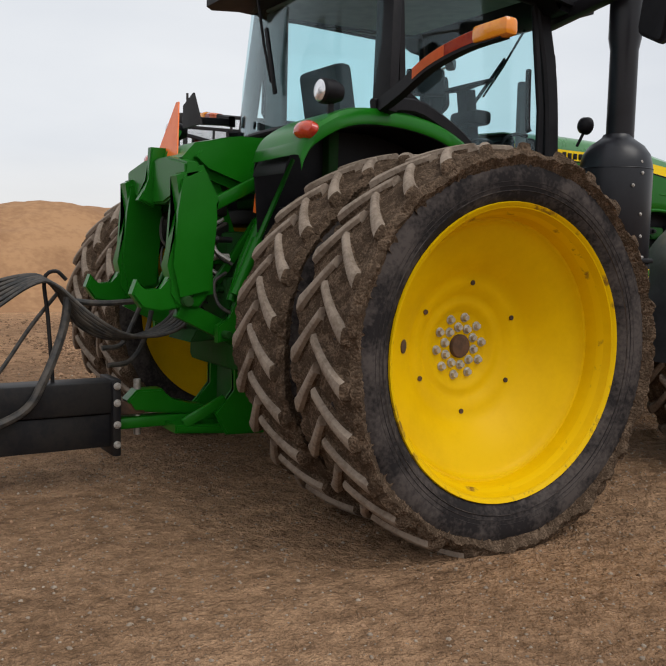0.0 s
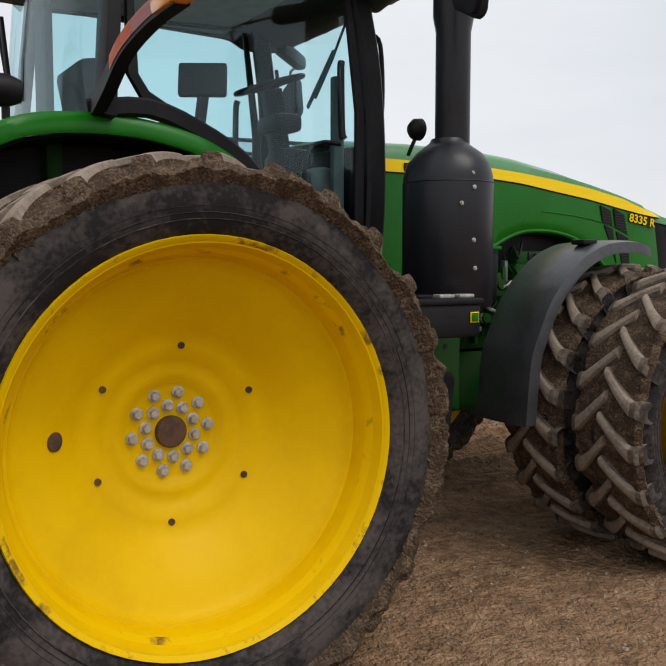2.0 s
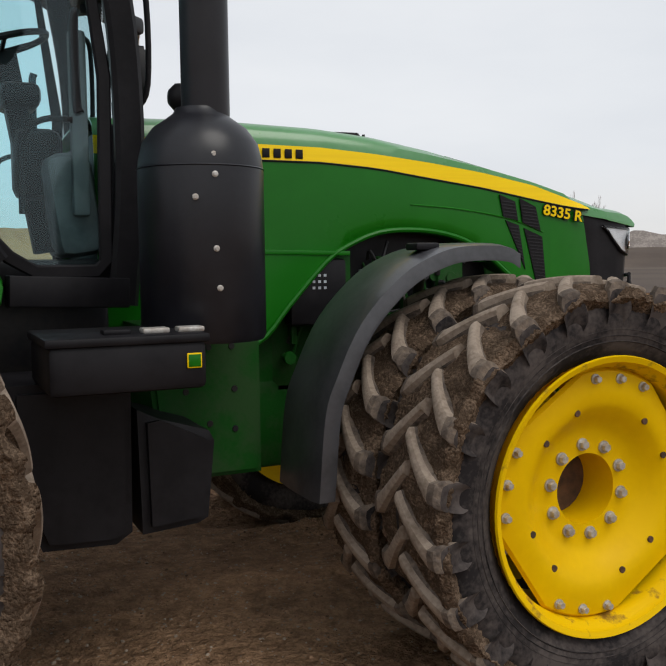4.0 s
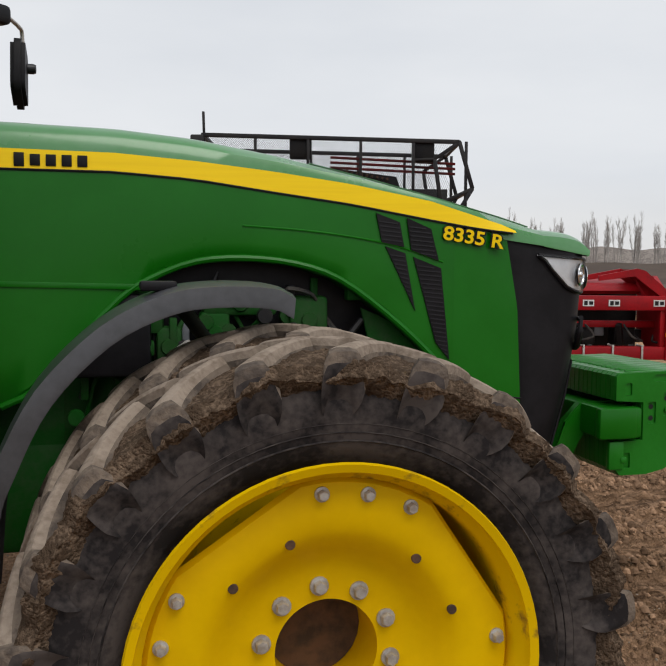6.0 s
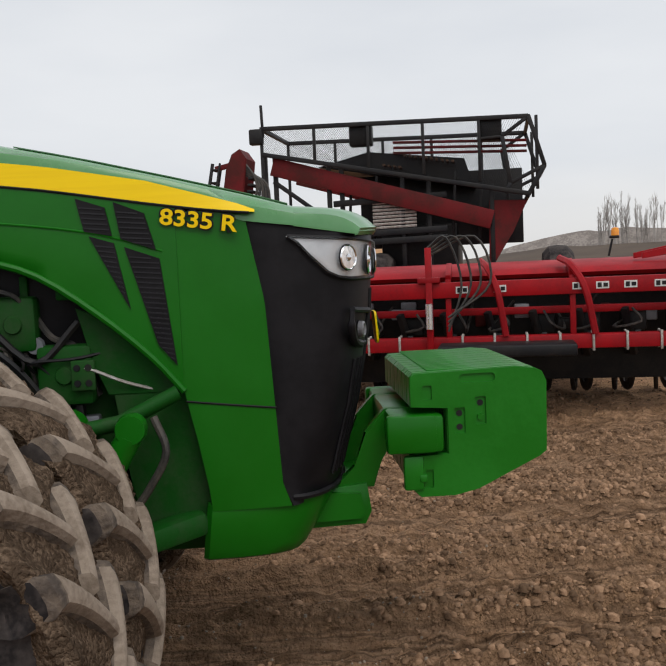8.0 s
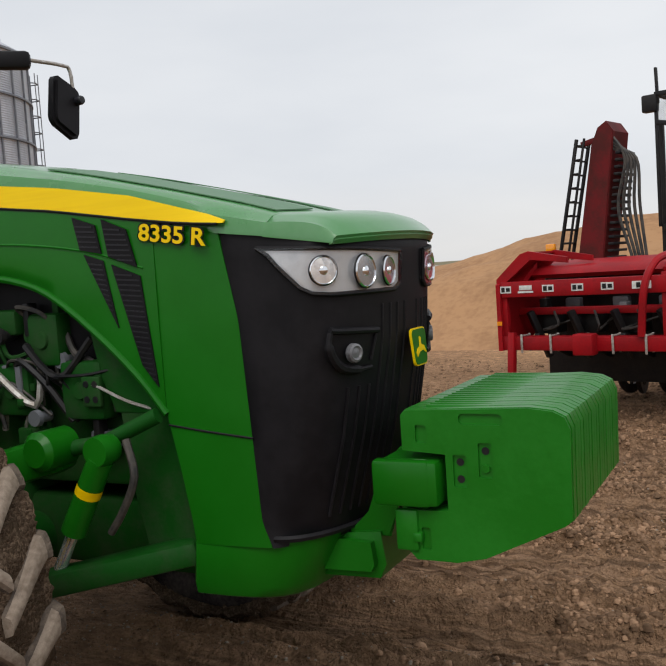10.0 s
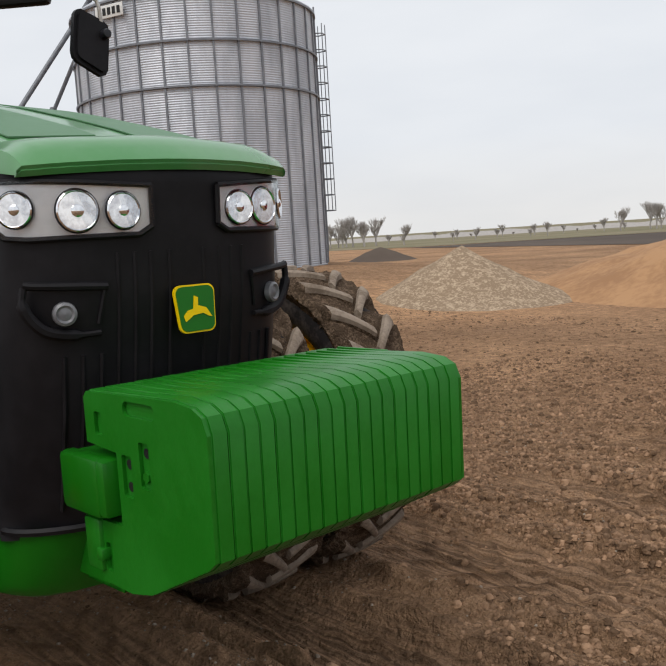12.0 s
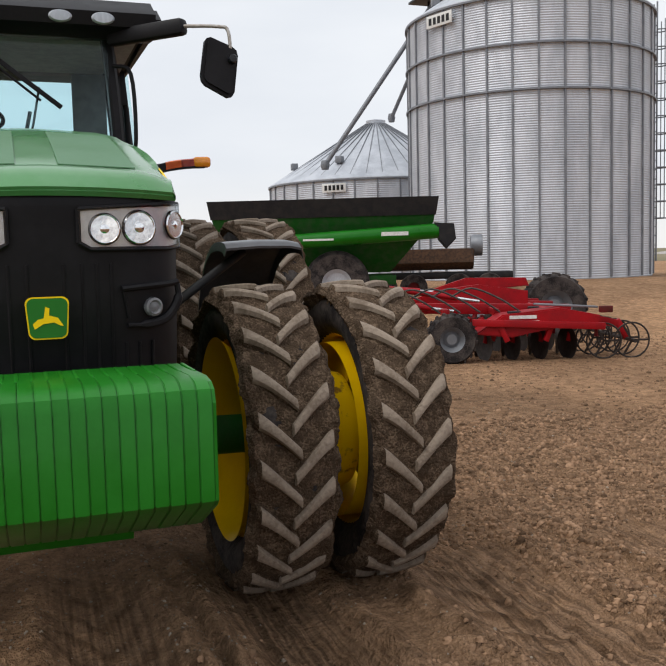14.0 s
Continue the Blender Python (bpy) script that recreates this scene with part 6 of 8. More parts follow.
# ---- rear of the tractor ----
def rear_end():
    # fuel tank hump and rear case under the window
    bm = B()
    plate(bm, [(-0.98, 1.94), (-0.90, 2.03), (-0.6, 2.09), (-0.36, 2.09), (-0.36, 1.74), (-0.62, 1.76), (-0.86, 1.84)], 0.72, "y", -0.36, 0.05)
    part("rear_tank", bm, GREEN, tractor, "green rounded rear tank under the cab window")
    bm = B()
    box(bm, (-0.55, 0, 1.25), (0.35, 0.62, 0.55), 0.04)
    part("hitch_case", bm, GREEN_DUST, tractor)
    # quick hitch: two legs and an arched cross piece with a top hook
    for s in (-1, 1):
        bm = B()
        plate(bm, [(-1.05, 1.84), (-0.93, 1.87), (-0.85, 1.70), (-0.90, 1.62), (-0.88, 1.15), (-0.94, 1.08), (-1.06, 1.08), (-1.12, 1.16), (-1.10, 1.32), (-1.02, 1.62)], 0.10, "y", s * 0.43 - 0.05, 0.012)
        leg = part("hitch_leg", bm, GREEN, tractor, "green quick-hitch leg")
        bm = B()
        plate(bm, [(-1.30, 1.24), (-1.25, 1.17), (-1.16, 1.18), (-1.10, 1.28), (-1.02, 1.20), (-1.04, 1.08), (-1.16, 1.06), (-1.27, 1.08), (-1.33, 1.16)], 0.08, "y", s * 0.43 - 0.04, 0.010)
        part("hitch_hook", bm, GREEN, leg)
        bolt_mesh(leg, [(-1.0, s * 0.43 - 0.052, 1.16), (-1.04, s * 0.43 - 0.052, 1.24), (-0.96, s * 0.43 - 0.052, 1.5)], 0.02, 0.012, GREEN_DUST)
        # lower link and lift rod
        bm = B()
        beam(bm, (-0.30, s * 0.36, 0.72), (-1.05, s * 0.44, 1.08), 0.06, 0.11)
        part("lower_link", bm, GREEN, tractor)
        bm = B()
        tube(bm, [(-0.45, s * 0.50, 1.86), (-0.52, s * 0.50, 1.66), (-0.66, s * 0.50, 1.36), (-0.75, s * 0.50, 1.12)], [0.026, 0.042, 0.040, 0.028], 12)
        plate(bm, [(-0.70, 1.20), (-0.62, 1.14), (-0.72, 0.90), (-0.84, 0.88), (-0.84, 0.98), (-0.76, 1.02)], 0.06, "y", s * 0.50 - 0.03, 0.008)
        part("lift_rod", bm, GREEN, tractor, "green lift rod with forked end")
        bm = B()
        beam(bm, (-0.40, s * 0.30, 1.72), (-0.50, s * 0.52, 1.88), 0.07, 0.10)
        beam(bm, (-0.78, s * 0.25, 1.86), (-0.62, s * 0.25, 1.42), 0.05, 0.07)
        part("lift_arm", bm, GREEN, tractor)
    # couplers, valves and pipes on the case
    rng = random.Random(17)
    for k in range(22):
        y, z = rng.uniform(-0.42, 0.30), rng.uniform(1.08, 1.60)
        x = -0.735 - rng.uniform(0.0, 0.04)
        bm = B()
        if k % 3 == 0:
            lathe(bm, [(0.0005, -0.07), (0.022, -0.07), (0.026, -0.05), (0.018, -0.04), (0.018, 0.04)], 12, "x", at=(x, y, z))
            part("coupler", bm, STEEL if k % 2 else BLACK_IRON, tractor)
        elif k % 3 == 1:
            box(bm, (x + 0.02, y, z), (0.09, rng.uniform(0.04, 0.10), rng.uniform(0.05, 0.12)), 0.008)
            part("valve_block", bm, GREEN if k % 2 else GREEN_DUST, tractor)
        else:
            tube(bm, spline([(x + 0.03, y, z), (x - 0.06, y - 0.03, z - 0.06), (x - 0.05, y - 0.07, z - 0.18), (x + 0.03, y - 0.10, z - 0.24)], 5), 0.011, 6)
            part("pipe", bm, (HOSE, GREEN, STEEL)[k % 3 if k > 12 else 0], tractor)
    bm = B()
    plate(bm, [(-0.48, 1.82), (-0.48, 1.90), (-0.20, 1.95), (0.20, 1.95), (0.48, 1.90), (0.48, 1.82), (0.30, 1.72), (0.14, 1.68), (-0.14, 1.68), (-0.30, 1.72)], 0.09, "x", -1.03, 0.012)
    part("hitch_crosspiece", bm, GREEN, tractor, "green arched quick-hitch cross piece")
    bm = B()
    plate(bm, [(-1.12, 1.70), (-1.02, 1.66), (-0.96, 1.72), (-0.92, 2.02), (-1.04, 2.02), (-1.05, 1.82)], 0.07, "y", 0.02, 0.01)
    part("top_hook", bm, GREEN, tractor)
    # slow-vehicle triangle seen almost edge-on
    bm = B()
    plate(bm, [(-0.18, 1.96), (0.18, 1.96), (0.02, 2.31), (-0.02, 2.31)], 0.008, "x", -0.95)
    smv = part("warning_triangle", bm, ORANGE, tractor, "orange slow-vehicle triangle with dark border")
    smv.matrix_basis = Matrix.Translation((-0.97, 0, 2.0)) @ pose(0, 0, 0, 0, 12, 0) @ Matrix.Translation((0.97, 0, -2.0))
    bm = B()
    beam(bm, (-0.96, 0.0, 1.9), (-0.90, 0, 2.15), 0.03, 0.03)
    part("triangle_post", bm, GREEN, smv)
    bm = B()
    box(bm, (-0.60, -0.52, 1.72), (0.006, 0.05, 0.18), 0.0, pose(0, 0, 0, 12, 0, 0))
    part("side_reflector", bm, ORANGE, tractor)
    # dark plate behind the triangle
    bm = B()
    plate(bm, [(-0.16, 2.16), (0.12, 2.16), (0.12, 2.30), (-0.04, 2.36)], 0.012, "x", -0.80)
    part("lamp_plate", bm, BLACK, tractor)
    # bevelled faces of the hitch legs, clevises and pins
    for s in (-1, 1):
        bm = B()
        plate(bm, [(-1.08, 1.82), (-0.92, 1.89), (-0.82, 1.70), (-0.87, 1.60), (-0.85, 1.16), (-1.08, 1.11), (-1.13, 1.32), (-1.05, 1.62)], 0.15, "y", s * 0.43 - 0.075, 0.028)
        part("leg_box", bm, GREEN, tractor, "boxed green hitch leg with chamfered edges")
        bm = B()
        lathe(bm, [(0.0005, -0.10), (0.028, -0.10), (0.032, -0.085), (0.032, 0.10)], 14, at=(-1.02, s * 0.43, 1.12))
        lathe(bm, [(0.0005, -0.10), (0.020, -0.10), (0.022, -0.085), (0.022, 0.10)], 14, at=(-0.80, s * 0.50, 0.93))
        part("hitch_pin", bm, GREEN_DUST, tractor)
        bm = B()
        beam(bm, (-0.42, s * 0.42, 1.88), (-0.86, s * 0.43, 1.66), 0.05, 0.075, bev=0.012)
        beam(bm, (-0.50, s * 0.34, 1.60), (-0.78, s * 0.36, 1.22), 0.035, 0.05, bev=0.008)
        part("lift_strut", bm, GREEN, tractor)
        bm = B()
        tube(bm, [(-0.40, s * 0.57, 1.95), (-0.62, s * 0.58, 1.48)], 0.020, 8)
        tube(bm, [(-0.62, s * 0.58, 1.48), (-0.76, s * 0.58, 1.16)], 0.034, 10)
        part("stabiliser", bm, GREEN, tractor)
    rng = random.Random(23)
    for k in range(30):
        y, z = rng.uniform(-0.40, 0.22), rng.uniform(1.02, 1.72)
        x = -0.74 - rng.uniform(0.0, 0.10)
        bm = B()
        if k % 3 == 0:
            box(bm, (x, y, z), (rng.uniform(0.05, 0.12), rng.uniform(0.03, 0.07), rng.uniform(0.03, 0.09)), 0.006)
            part("valve_block", bm, (GREEN_DUST, BLACK_IRON, GREEN)[k % 9 // 3], tractor)
        elif k % 3 == 1:
            lathe(bm, [(0.0005, -0.05), (0.016, -0.05), (0.020, -0.03), (0.013, -0.02), (0.013, 0.03)], 10, "x", at=(x, y, z))
            part("coupler", bm, BLACK_IRON if k % 2 else GREEN_DUST, tractor)
        else:
            tube(bm, spline([(x, y, z), (x - 0.07, y - 0.02, z + 0.02), (x - 0.08, y - 0.05, z - 0.12), (x + 0.02, y - 0.08, z - 0.2)], 5), rng.choice((0.007, 0.010)), 6)
            part("pipe", bm, HOSE, tractor)
    # drawbar support and drawbar: an open yoke of cheeks, a shelf and a crossbar
    for yy in (-0.28, 0.08):
        bm = B()
        plate(bm, [(-0.62, 0.86), (-0.46, 0.86), (-0.36, 0.40), (-0.40, 0.27), (-0.66, 0.28), (-0.74, 0.42), (-0.60, 0.55)], 0.05, "y", yy, 0.012)
        part("drawbar_support", bm, GREEN, tractor, "green cast drawbar cheek")
    bm = B()
    box(bm, (-0.50, -0.08, 0.56), (0.16, 0.32, 0.56), 0.03)
    part("pto_housing", bm, GREEN_DUST, tractor, "dark green housing behind the drawbar")
    bm = B()
    plate(bm, [(-0.98, 0.31), (-0.98, 0.36), (-0.62, 0.34), (-0.62, 0.28)], 0.34, "y", -0.25, 0.012)
    beam(bm, (-0.92, -0.22, 0.36), (-0.66, -0.25, 0.50), 0.04, 0.06)
    part("drawbar_shelf", bm, GREEN, tractor)
    bm = B()
    plate(bm, [(-0.9, 0.86), (-0.5, 0.88), (-0.5, 0.94), (-0.86, 0.93)], 0.36, "y", -0.27, 0.01)
    part("pto_shield", bm, GREEN_DUST, tractor)
    bm = B()
    box(bm, (-0.80, -0.02, 0.36), (0.95, 0.11, 0.07), 0.015)
    plate(bm, [(-1.22, 0.50), (-1.16, 0.56), (-1.0, 0.56), (-0.94, 0.48), (-0.72, 0.44), (-0.72, 0.38), (-1.18, 0.43)], 0.12, "y", -0.08, 0.012)
    part("drawbar", bm, GREEN, tractor, "green drawbar with clevis")
    bm = B()
    tube(bm, [(-1.14, -0.02, 0.28), (-1.14, -0.02, 0.62)], 0.022, 10)
    part("drawbar_pin", bm, STEEL, tractor)
    # valves and couplers in the middle
    for k, (x, y, z, sx, sz) in enumerate(((-0.72, -0.22, 1.50, 0.12, 0.16), (-0.72, -0.05, 1.50, 0.12, 0.16), (-0.72, 0.12, 1.5, 0.12, 0.16), (-0.70, -0.15, 1.28, 0.14, 0.14), (-0.72, 0.1, 1.25, 0.1, 0.12), (-0.66, -0.3, 1.15, 0.1, 0.2), (-0.74, -0.28, 1.66, 0.08, 0.1))):
        bm = B()
        box(bm, (x, y, z), (sx, 0.13, sz), 0.015)
        lathe(bm, [(0.0005, -0.09), (0.022, -0.09), (0.026, -0.08), (0.026, 0.0)], 12, "x", at=(x, y, z + 0.03))
        lathe(bm, [(0.0005, -0.085), (0.018, -0.085), (0.02, -0.07), (0.02, 0.0)], 12, "x", at=(x, y + 0.03, z - 0.04))
        part("hydraulic_coupler", bm, GREEN_DUST if k % 3 else BLACK_IRON, tractor)
    for k in range(3):
        bm = B()
        tube(bm, spline([(-0.78, -0.2 + 0.1 * k, 1.48), (-0.92, -0.22 + 0.1 * k, 1.42), (-0.95, -0.2, 1.2), (-0.8, -0.22, 1.05 + 0.05 * k)], 5), 0.011, 7)
        part("short_hose", bm, HOSE, tractor)
    # far-side work lamp and signal bar over the rear tank
    for s in (1,):
        bm = B()
        beam(bm, (-0.55, 0.72, 2.30), (-0.20, 0.74, 2.32), 0.05, 0.05)
        part("lamp_bar", bm, BLACK, tractor)


rear_end()


def suspension():
    bm = B()
    tube(bm, [(3.70, -0.62, 1.16), (3.55, -0.62, 0.90)], 0.045, 16)
    lathe(bm, [(0.0005, -0.04), (0.05, -0.04), (0.055, 0.0), (0.05, 0.04), (0.0005, 0.04)], 16, at=(3.71, -0.62, 1.19))
    cyl = part("steering_cylinder", bm, GREEN, tractor, "green hydraulic cylinder with yellow sticker and chrome rod")
    bm = B()
    tube(bm, [(3.55, -0.62, 0.90), (3.47, -0.62, 0.76)], 0.022, 12)
    part("cylinder_rod", bm, CHROME, cyl)
    bm = B()
    tube(bm, [(3.645, -0.62, 1.065), (3.628, -0.62, 1.035)], 0.0462, 16, False)
    part("sticker", bm, STRIPE, cyl)
    bm = B()
    beam(bm, (3.38, -0.66, 0.70), (3.92, -0.40, 0.80), 0.12, 0.09, bev=0.025)
    part("lower_arm", bm, GREEN_DUST, tractor, "green lower suspension arm")
    bm = B()
    beam(bm, (3.05, -0.70, 1.06), (3.50, -0.56, 1.17), 0.14, 0.13, bev=0.03)
    lathe(bm, [(0.0005, -0.09), (0.05, -0.09), (0.07, -0.07), (0.07, 0.06)], 18, at=(3.49, -0.62, 1.19))
    part("upper_arm", bm, GREEN, tractor, "green upper suspension arm")
    bm = B()
    tube(bm, [(3.50, -0.6, 1.18), (3.66, -0.55, 1.20), (3.86, -0.5, 1.29)], 0.028, 10)
    part("tie_bar", bm, GREEN_DUST, tractor)
    bm = B()
    tube(bm, spline([(3.78, -0.58, 1.22), (3.82, -0.6, 1.1), (3.76, -0.6, 0.98), (3.70, -0.6, 0.9)], 5), 0.014, 8)
    part("brake_hose", bm, HOSE, tractor)
    for s in (-1, 1):
        bm = B()
        plate(bm, [(3.62, 1.28), (3.89, 1.28), (3.96, 1.0), (3.97, 0.80), (3.70, 0.79), (3.66, 0.98)], 0.02, "y", s * 0.40 - 0.01, 0.004)
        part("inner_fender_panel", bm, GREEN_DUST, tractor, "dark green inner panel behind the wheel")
        bm = B()
        plate(bm, [(3.50, 1.60), (3.62, 1.55), (3.82, 1.36), (3.86, 1.28), (3.60, 1.28), (3.55, 1.4)], 0.02, "y", s * 0.40 - 0.01, 0.004)
        part("inner_fender_panel", bm, GREEN_DUST, tractor)
    # dark box with pale warning marks and a bracket plate with four holes
    bm = B()
    box(bm, (2.50, -0.42, 1.50), (0.30, 0.10, 0.32), 0.02)
    filt = part("filter_housing", bm, BLACK, tractor, "black filter housing with pale warning marks")
    for i in range(3):
        for j in range(3):
            bm = B()
            box(bm, (2.47 + 0.03 * i, -0.472, 1.52 + 0.03 * j), (0.014, 0.003, 0.013), 0)
            part("warning_mark", bm, GALV, filt)
    bm = B()
    box(bm, (3.52, -0.435, 1.36), (0.085, 0.02, 0.11), 0.006)
    pl = part("bracket_plate", bm, GREEN_DUST, tractor)
    for dx in (-0.02, 0.02):
        for dz in (-0.028, 0.028):
            bm = B()
            lathe(bm, [(0.013, 0), (0.012, -0.002), (0.0005, -0.002)], 12, at=(3.52 + dx, -0.4455, 1.36 + dz))
            part("bolt_hole", bm, BLACK_IRON, pl)
    rng = random.Random(4)
    for k in range(16):
        x0, z0 = rng.uniform(2.7, 3.5), rng.uniform(1.30, 1.68)
        bm = B()
        tube(bm, spline([(x0, -0.40, z0), (x0 + rng.uniform(-0.05, 0.1), -0.44, z0 + 0.04), (x0 + rng.uniform(0.05, 0.2), -0.43, z0 + rng.uniform(-0.1, 0.1)), (x0 + rng.uniform(0.1, 0.28), -0.40, z0 + rng.uniform(-0.2, 0.1))], 4), rng.choice((0.006, 0.009, 0.014)), 6)
        part("engine_pipe", bm, rng.choice((HOSE, GREEN_DUST, BLACK_IRON, STEEL)), tractor)


suspension()

# raised creases and the maker's lettering on the hood
for s in (-1, 1):
    bm = B()
    beam(bm, (1.9, s * 0.482, 1.70), (2.66, s * 0.482, 1.685), 0.008, 0.022, bev=0.003)
    part("hood_crease", bm, GREEN, tractor)
    bm = B()
    tube(bm, spline([(3.0, s * 0.480, 1.925), (3.3, s * 0.481, 1.905), (3.6, s * 0.480, 1.86), (3.83, s * 0.478, 1.79)], 5), 0.005, 6)
    part("hood_crease", bm, GREEN, tractor)


# ---- towed implement behind ----
def towed():
    imp = thing("implement_tongue", "black steel tongue of a towed implement hitched to the drawbar", "implement")
    bm = B()
    box(bm, (-2.35, 0, 0.53), (2.15, 0.20, 0.19), 0.012)
    box(bm, (-2.35, 0, 0.33), (2.15, 0.16, 0.20), 0.012)
    part("tongue_beam", bm, BLACK_IRON, imp)
    bm = B()
    box(bm, (-1.30, 0, 0.41), (0.05, 0.26, 0.46), 0.008)
    end = part("end_plate", bm, BLACK_IRON, imp)
    bolt_mesh(end, [(-1.30, -0.131, 0.25), (-1.30, -0.131, 0.37), (-1.30, -0.131, 0.50), (-1.30, -0.131, 0.60)], 0.016, 0.014)
    bm = B()
    box(bm, (-1.20, -0.02, 0.45), (0.20, 0.10, 0.08), 0.015)
    part("hitch_eye", bm, RUST, imp)
    bm = B()
    tube(bm, [(-2.9, 0, 0.42), (-2.9, 0, 0.0)], 0.05, 12)
    box(bm, (-2.9, 0, 0.012), (0.2, 0.2, 0.03), 0.005)
    part("tongue_stand", bm, BLACK_IRON, imp)
    bm = B()
    tube(bm, spline([(-1.64, 0, 0.62), (-1.66, 0.02, 1.0), (-1.68, 0.02, 1.22), (-1.62, 0.0, 1.27), (-1.56, 0.0, 1.22)], 4), 0.012, 8)
    part("hose_holder", bm, BLACK_IRON, imp)
    for k in range(6):
        d = 0.03 * (k - 2.5)
        bm = B()
        tube(bm, spline([(-2.6, d, 0.72 + 0.02 * k), (-2.1, d * 1.2, 0.98 + 0.03 * k), (-1.78, d, 1.19 + 0.01 * k), (-1.63, d * 0.7, 1.19), (-1.45, d * 2, 1.02 - 0.015 * k), (-1.22, d * 2.2, 0.90 - 0.01 * k), (-0.95, -0.1 + d * 2, 0.95), (-0.74, -0.15 + d * 2, 1.25)], 6), 0.011 + 0.002 * (k % 2), 8)
        part("hydraulic_hose", bm, HOSE, imp, "black hydraulic hose")
    for k, pts in enumerate((((-1.56, -0.04, 1.12), (-1.60, -0.06, 0.92), (-1.72, -0.12, 0.66), (-1.85, -0.13, 0.48), (-2.2, -0.13, 0.35)),
                             ((-1.6, 0.04, 1.14), (-1.75, 0.05, 0.95), (-1.92, 0.05, 0.70), (-2.0, 0.05, 0.62)),
                             ((-1.55, 0.0, 1.10), (-1.35, 0.02, 1.08), (-1.1, 0.05, 1.09)),
                             ((-1.3, 0.05, 0.70), (-1.15, 0.08, 0.72), (-1.05, 0.1, 0.85), (-1.0, 0.1, 1.05)),
                             ((-1.32, 0.1, 0.80), (-1.2, 0.1, 0.82), (-1.12, 0.12, 0.95), (-1.05, 0.12, 1.1)))):
        bm = B()
        tube(bm, spline(pts, 6), (0.026, 0.012, 0.018, 0.016, 0.016)[k], 8)
        part("hydraulic_hose", bm, HOSE, imp)


towed()


# ---- red beet harvester ----
def harvester():
    h = thing("beet_harvester", "red beet harvester with black elevator cage, parked on the earth", "harvester", pose(2.93, 6.6, 0, 0, 0, -14))
    W = 6.04
    bm = B()
    plate(bm, [(0.35, 1.52), (0.42, 1.58), (0.95, 1.66), (0.95, 1.56), (0.4, 1.48)], W - 0.5, "x", 0.25)
    part("row_hood", bm, RED, h, "red sheet hood over the row units")
    for x0, k in ((0.0, 1), (W, -1)):
        bm = B()
        plate(bm, [(0.0, 0.72), (0.0, 1.44), (0.5, 1.70), (1.05, 1.70), (1.05, 1.0), (0.5, 0.72)], 0.05 * k, "x", x0)
        plate(bm, [(0.03, 1.42), (0.48, 1.66), (0.48, 1.60), (0.05, 1.36)], 0.22 * k, "x", x0 + 0.04 * k)
        end = part("end_panel", bm, RED, h, "red end panel with slanted top")
        bm = B()
        box(bm, (x0 - 0.003 * k, 0.10, 1.02), (0.012, 0.16, 0.045), 0)
        box(bm, (x0 + 0.03 * k, -0.004, 1.02), (0.06, 0.008, 0.045), 0)
        part("amber_strip", bm, AMBER, end)
    bm = B()
    box(bm, (W / 2, 0.06, 1.385), (W - 0.12, 0.10, 0.17), 0.01)
    part("sign_beam", bm, RED, h, "red front beam that carries small white signs")
    for x in (0.12, 0.62, 0.95, 1.27, 1.62, 3.35, 3.75, 4.56, 4.80, 5.08, 5.38, 5.90):
        bm = B()
        box(bm, (x, 0.006, 1.385), (0.13 if x != 1.62 else 0.19, 0.006, 0.075), 0)
        sg = part("warning_sign", bm, WHITE, h, "small white sign with dark pictogram")
        bm = B()
        box(bm, (x - 0.03, 0.001, 1.385), (0.04, 0.004, 0.05), 0)
        box(bm, (x + 0.03, 0.001, 1.385), (0.045, 0.004, 0.04), 0)
        part("pictogram", bm, BLACK_IRON, sg)
    bm = B()
    box(bm, (0.36, 0.004, 1.40), (0.15, 0.005, 0.05), 0.01)
    box(bm, (0.36, 0.004, 1.355), (0.18, 0.005, 0.02), 0)
    part("maker_plate", bm, WHITE, h)
    bm = B()
    box(bm, (W / 2, 0.10, 0.80), (W - 0.06, 0.16, 0.15), 0.012)
    bar = part("toolbar", bm, RED, h, "red square toolbar")
    first = None
    for k in range(18):
        x = 0.28 + k * 0.34
        if first is None:
            bm = B()
            for dy in (-0.09, 0.09):
                beam(bm, (0, 0.10 + dy, 0.70), (0, 0.10 + dy, 0.90), 0.025, 0.012)
            beam(bm, (0, 0.01, 0.885), (0, 0.19, 0.885), 0.03, 0.015)
            first = part("clamp", bm, STEEL, bar)
            first.matrix_basis = pose(x, 0, 0)
        else:
            again(first, bar, pose(x, 0, 0))
    bm = B()
    box(bm, (W / 2, 0.42, 1.12), (W - 0.1, 0.08, 0.08), 0.01)
    part("mid_bar", bm, RED, h)
    # black sheet added behind the row units for the shadow under the toolbar
    bm = B()
    box(bm, (W / 2, 1.05, 0.90), (W - 0.12, 0.05, 1.26), 0.01)
    part("rear_shield", bm, BLACK_IRON, h)
    for x in (0.08, 1.83, 3.2, 4.5, 5.96):
        bm = B()
        beam(bm, (x, 0.07, 0.86), (x, 0.07, 1.50), 0.06, 0.06)
        beam(bm, (x, 0.1, 1.50), (x, 0.45, 1.63), 0.06, 0.10)
        part("upright", bm, RED, h)
    # raised gable over the outer rows, arched ribs and a beacon on a stalk
    for x0, k in ((W, -1), (0.0, 1)):
        for yy in (0.02, 0.62):
            bm = B()
            plate(bm, [(x0 + k * a, z) for a, z in ((0.0, 1.40), (0.0, 1.50), (0.30, 1.76), (0.40, 1.785), (0.84, 1.70), (0.84, 1.64), (0.42, 1.70), (0.10, 1.44))], 0.05, "y", yy, 0.006)
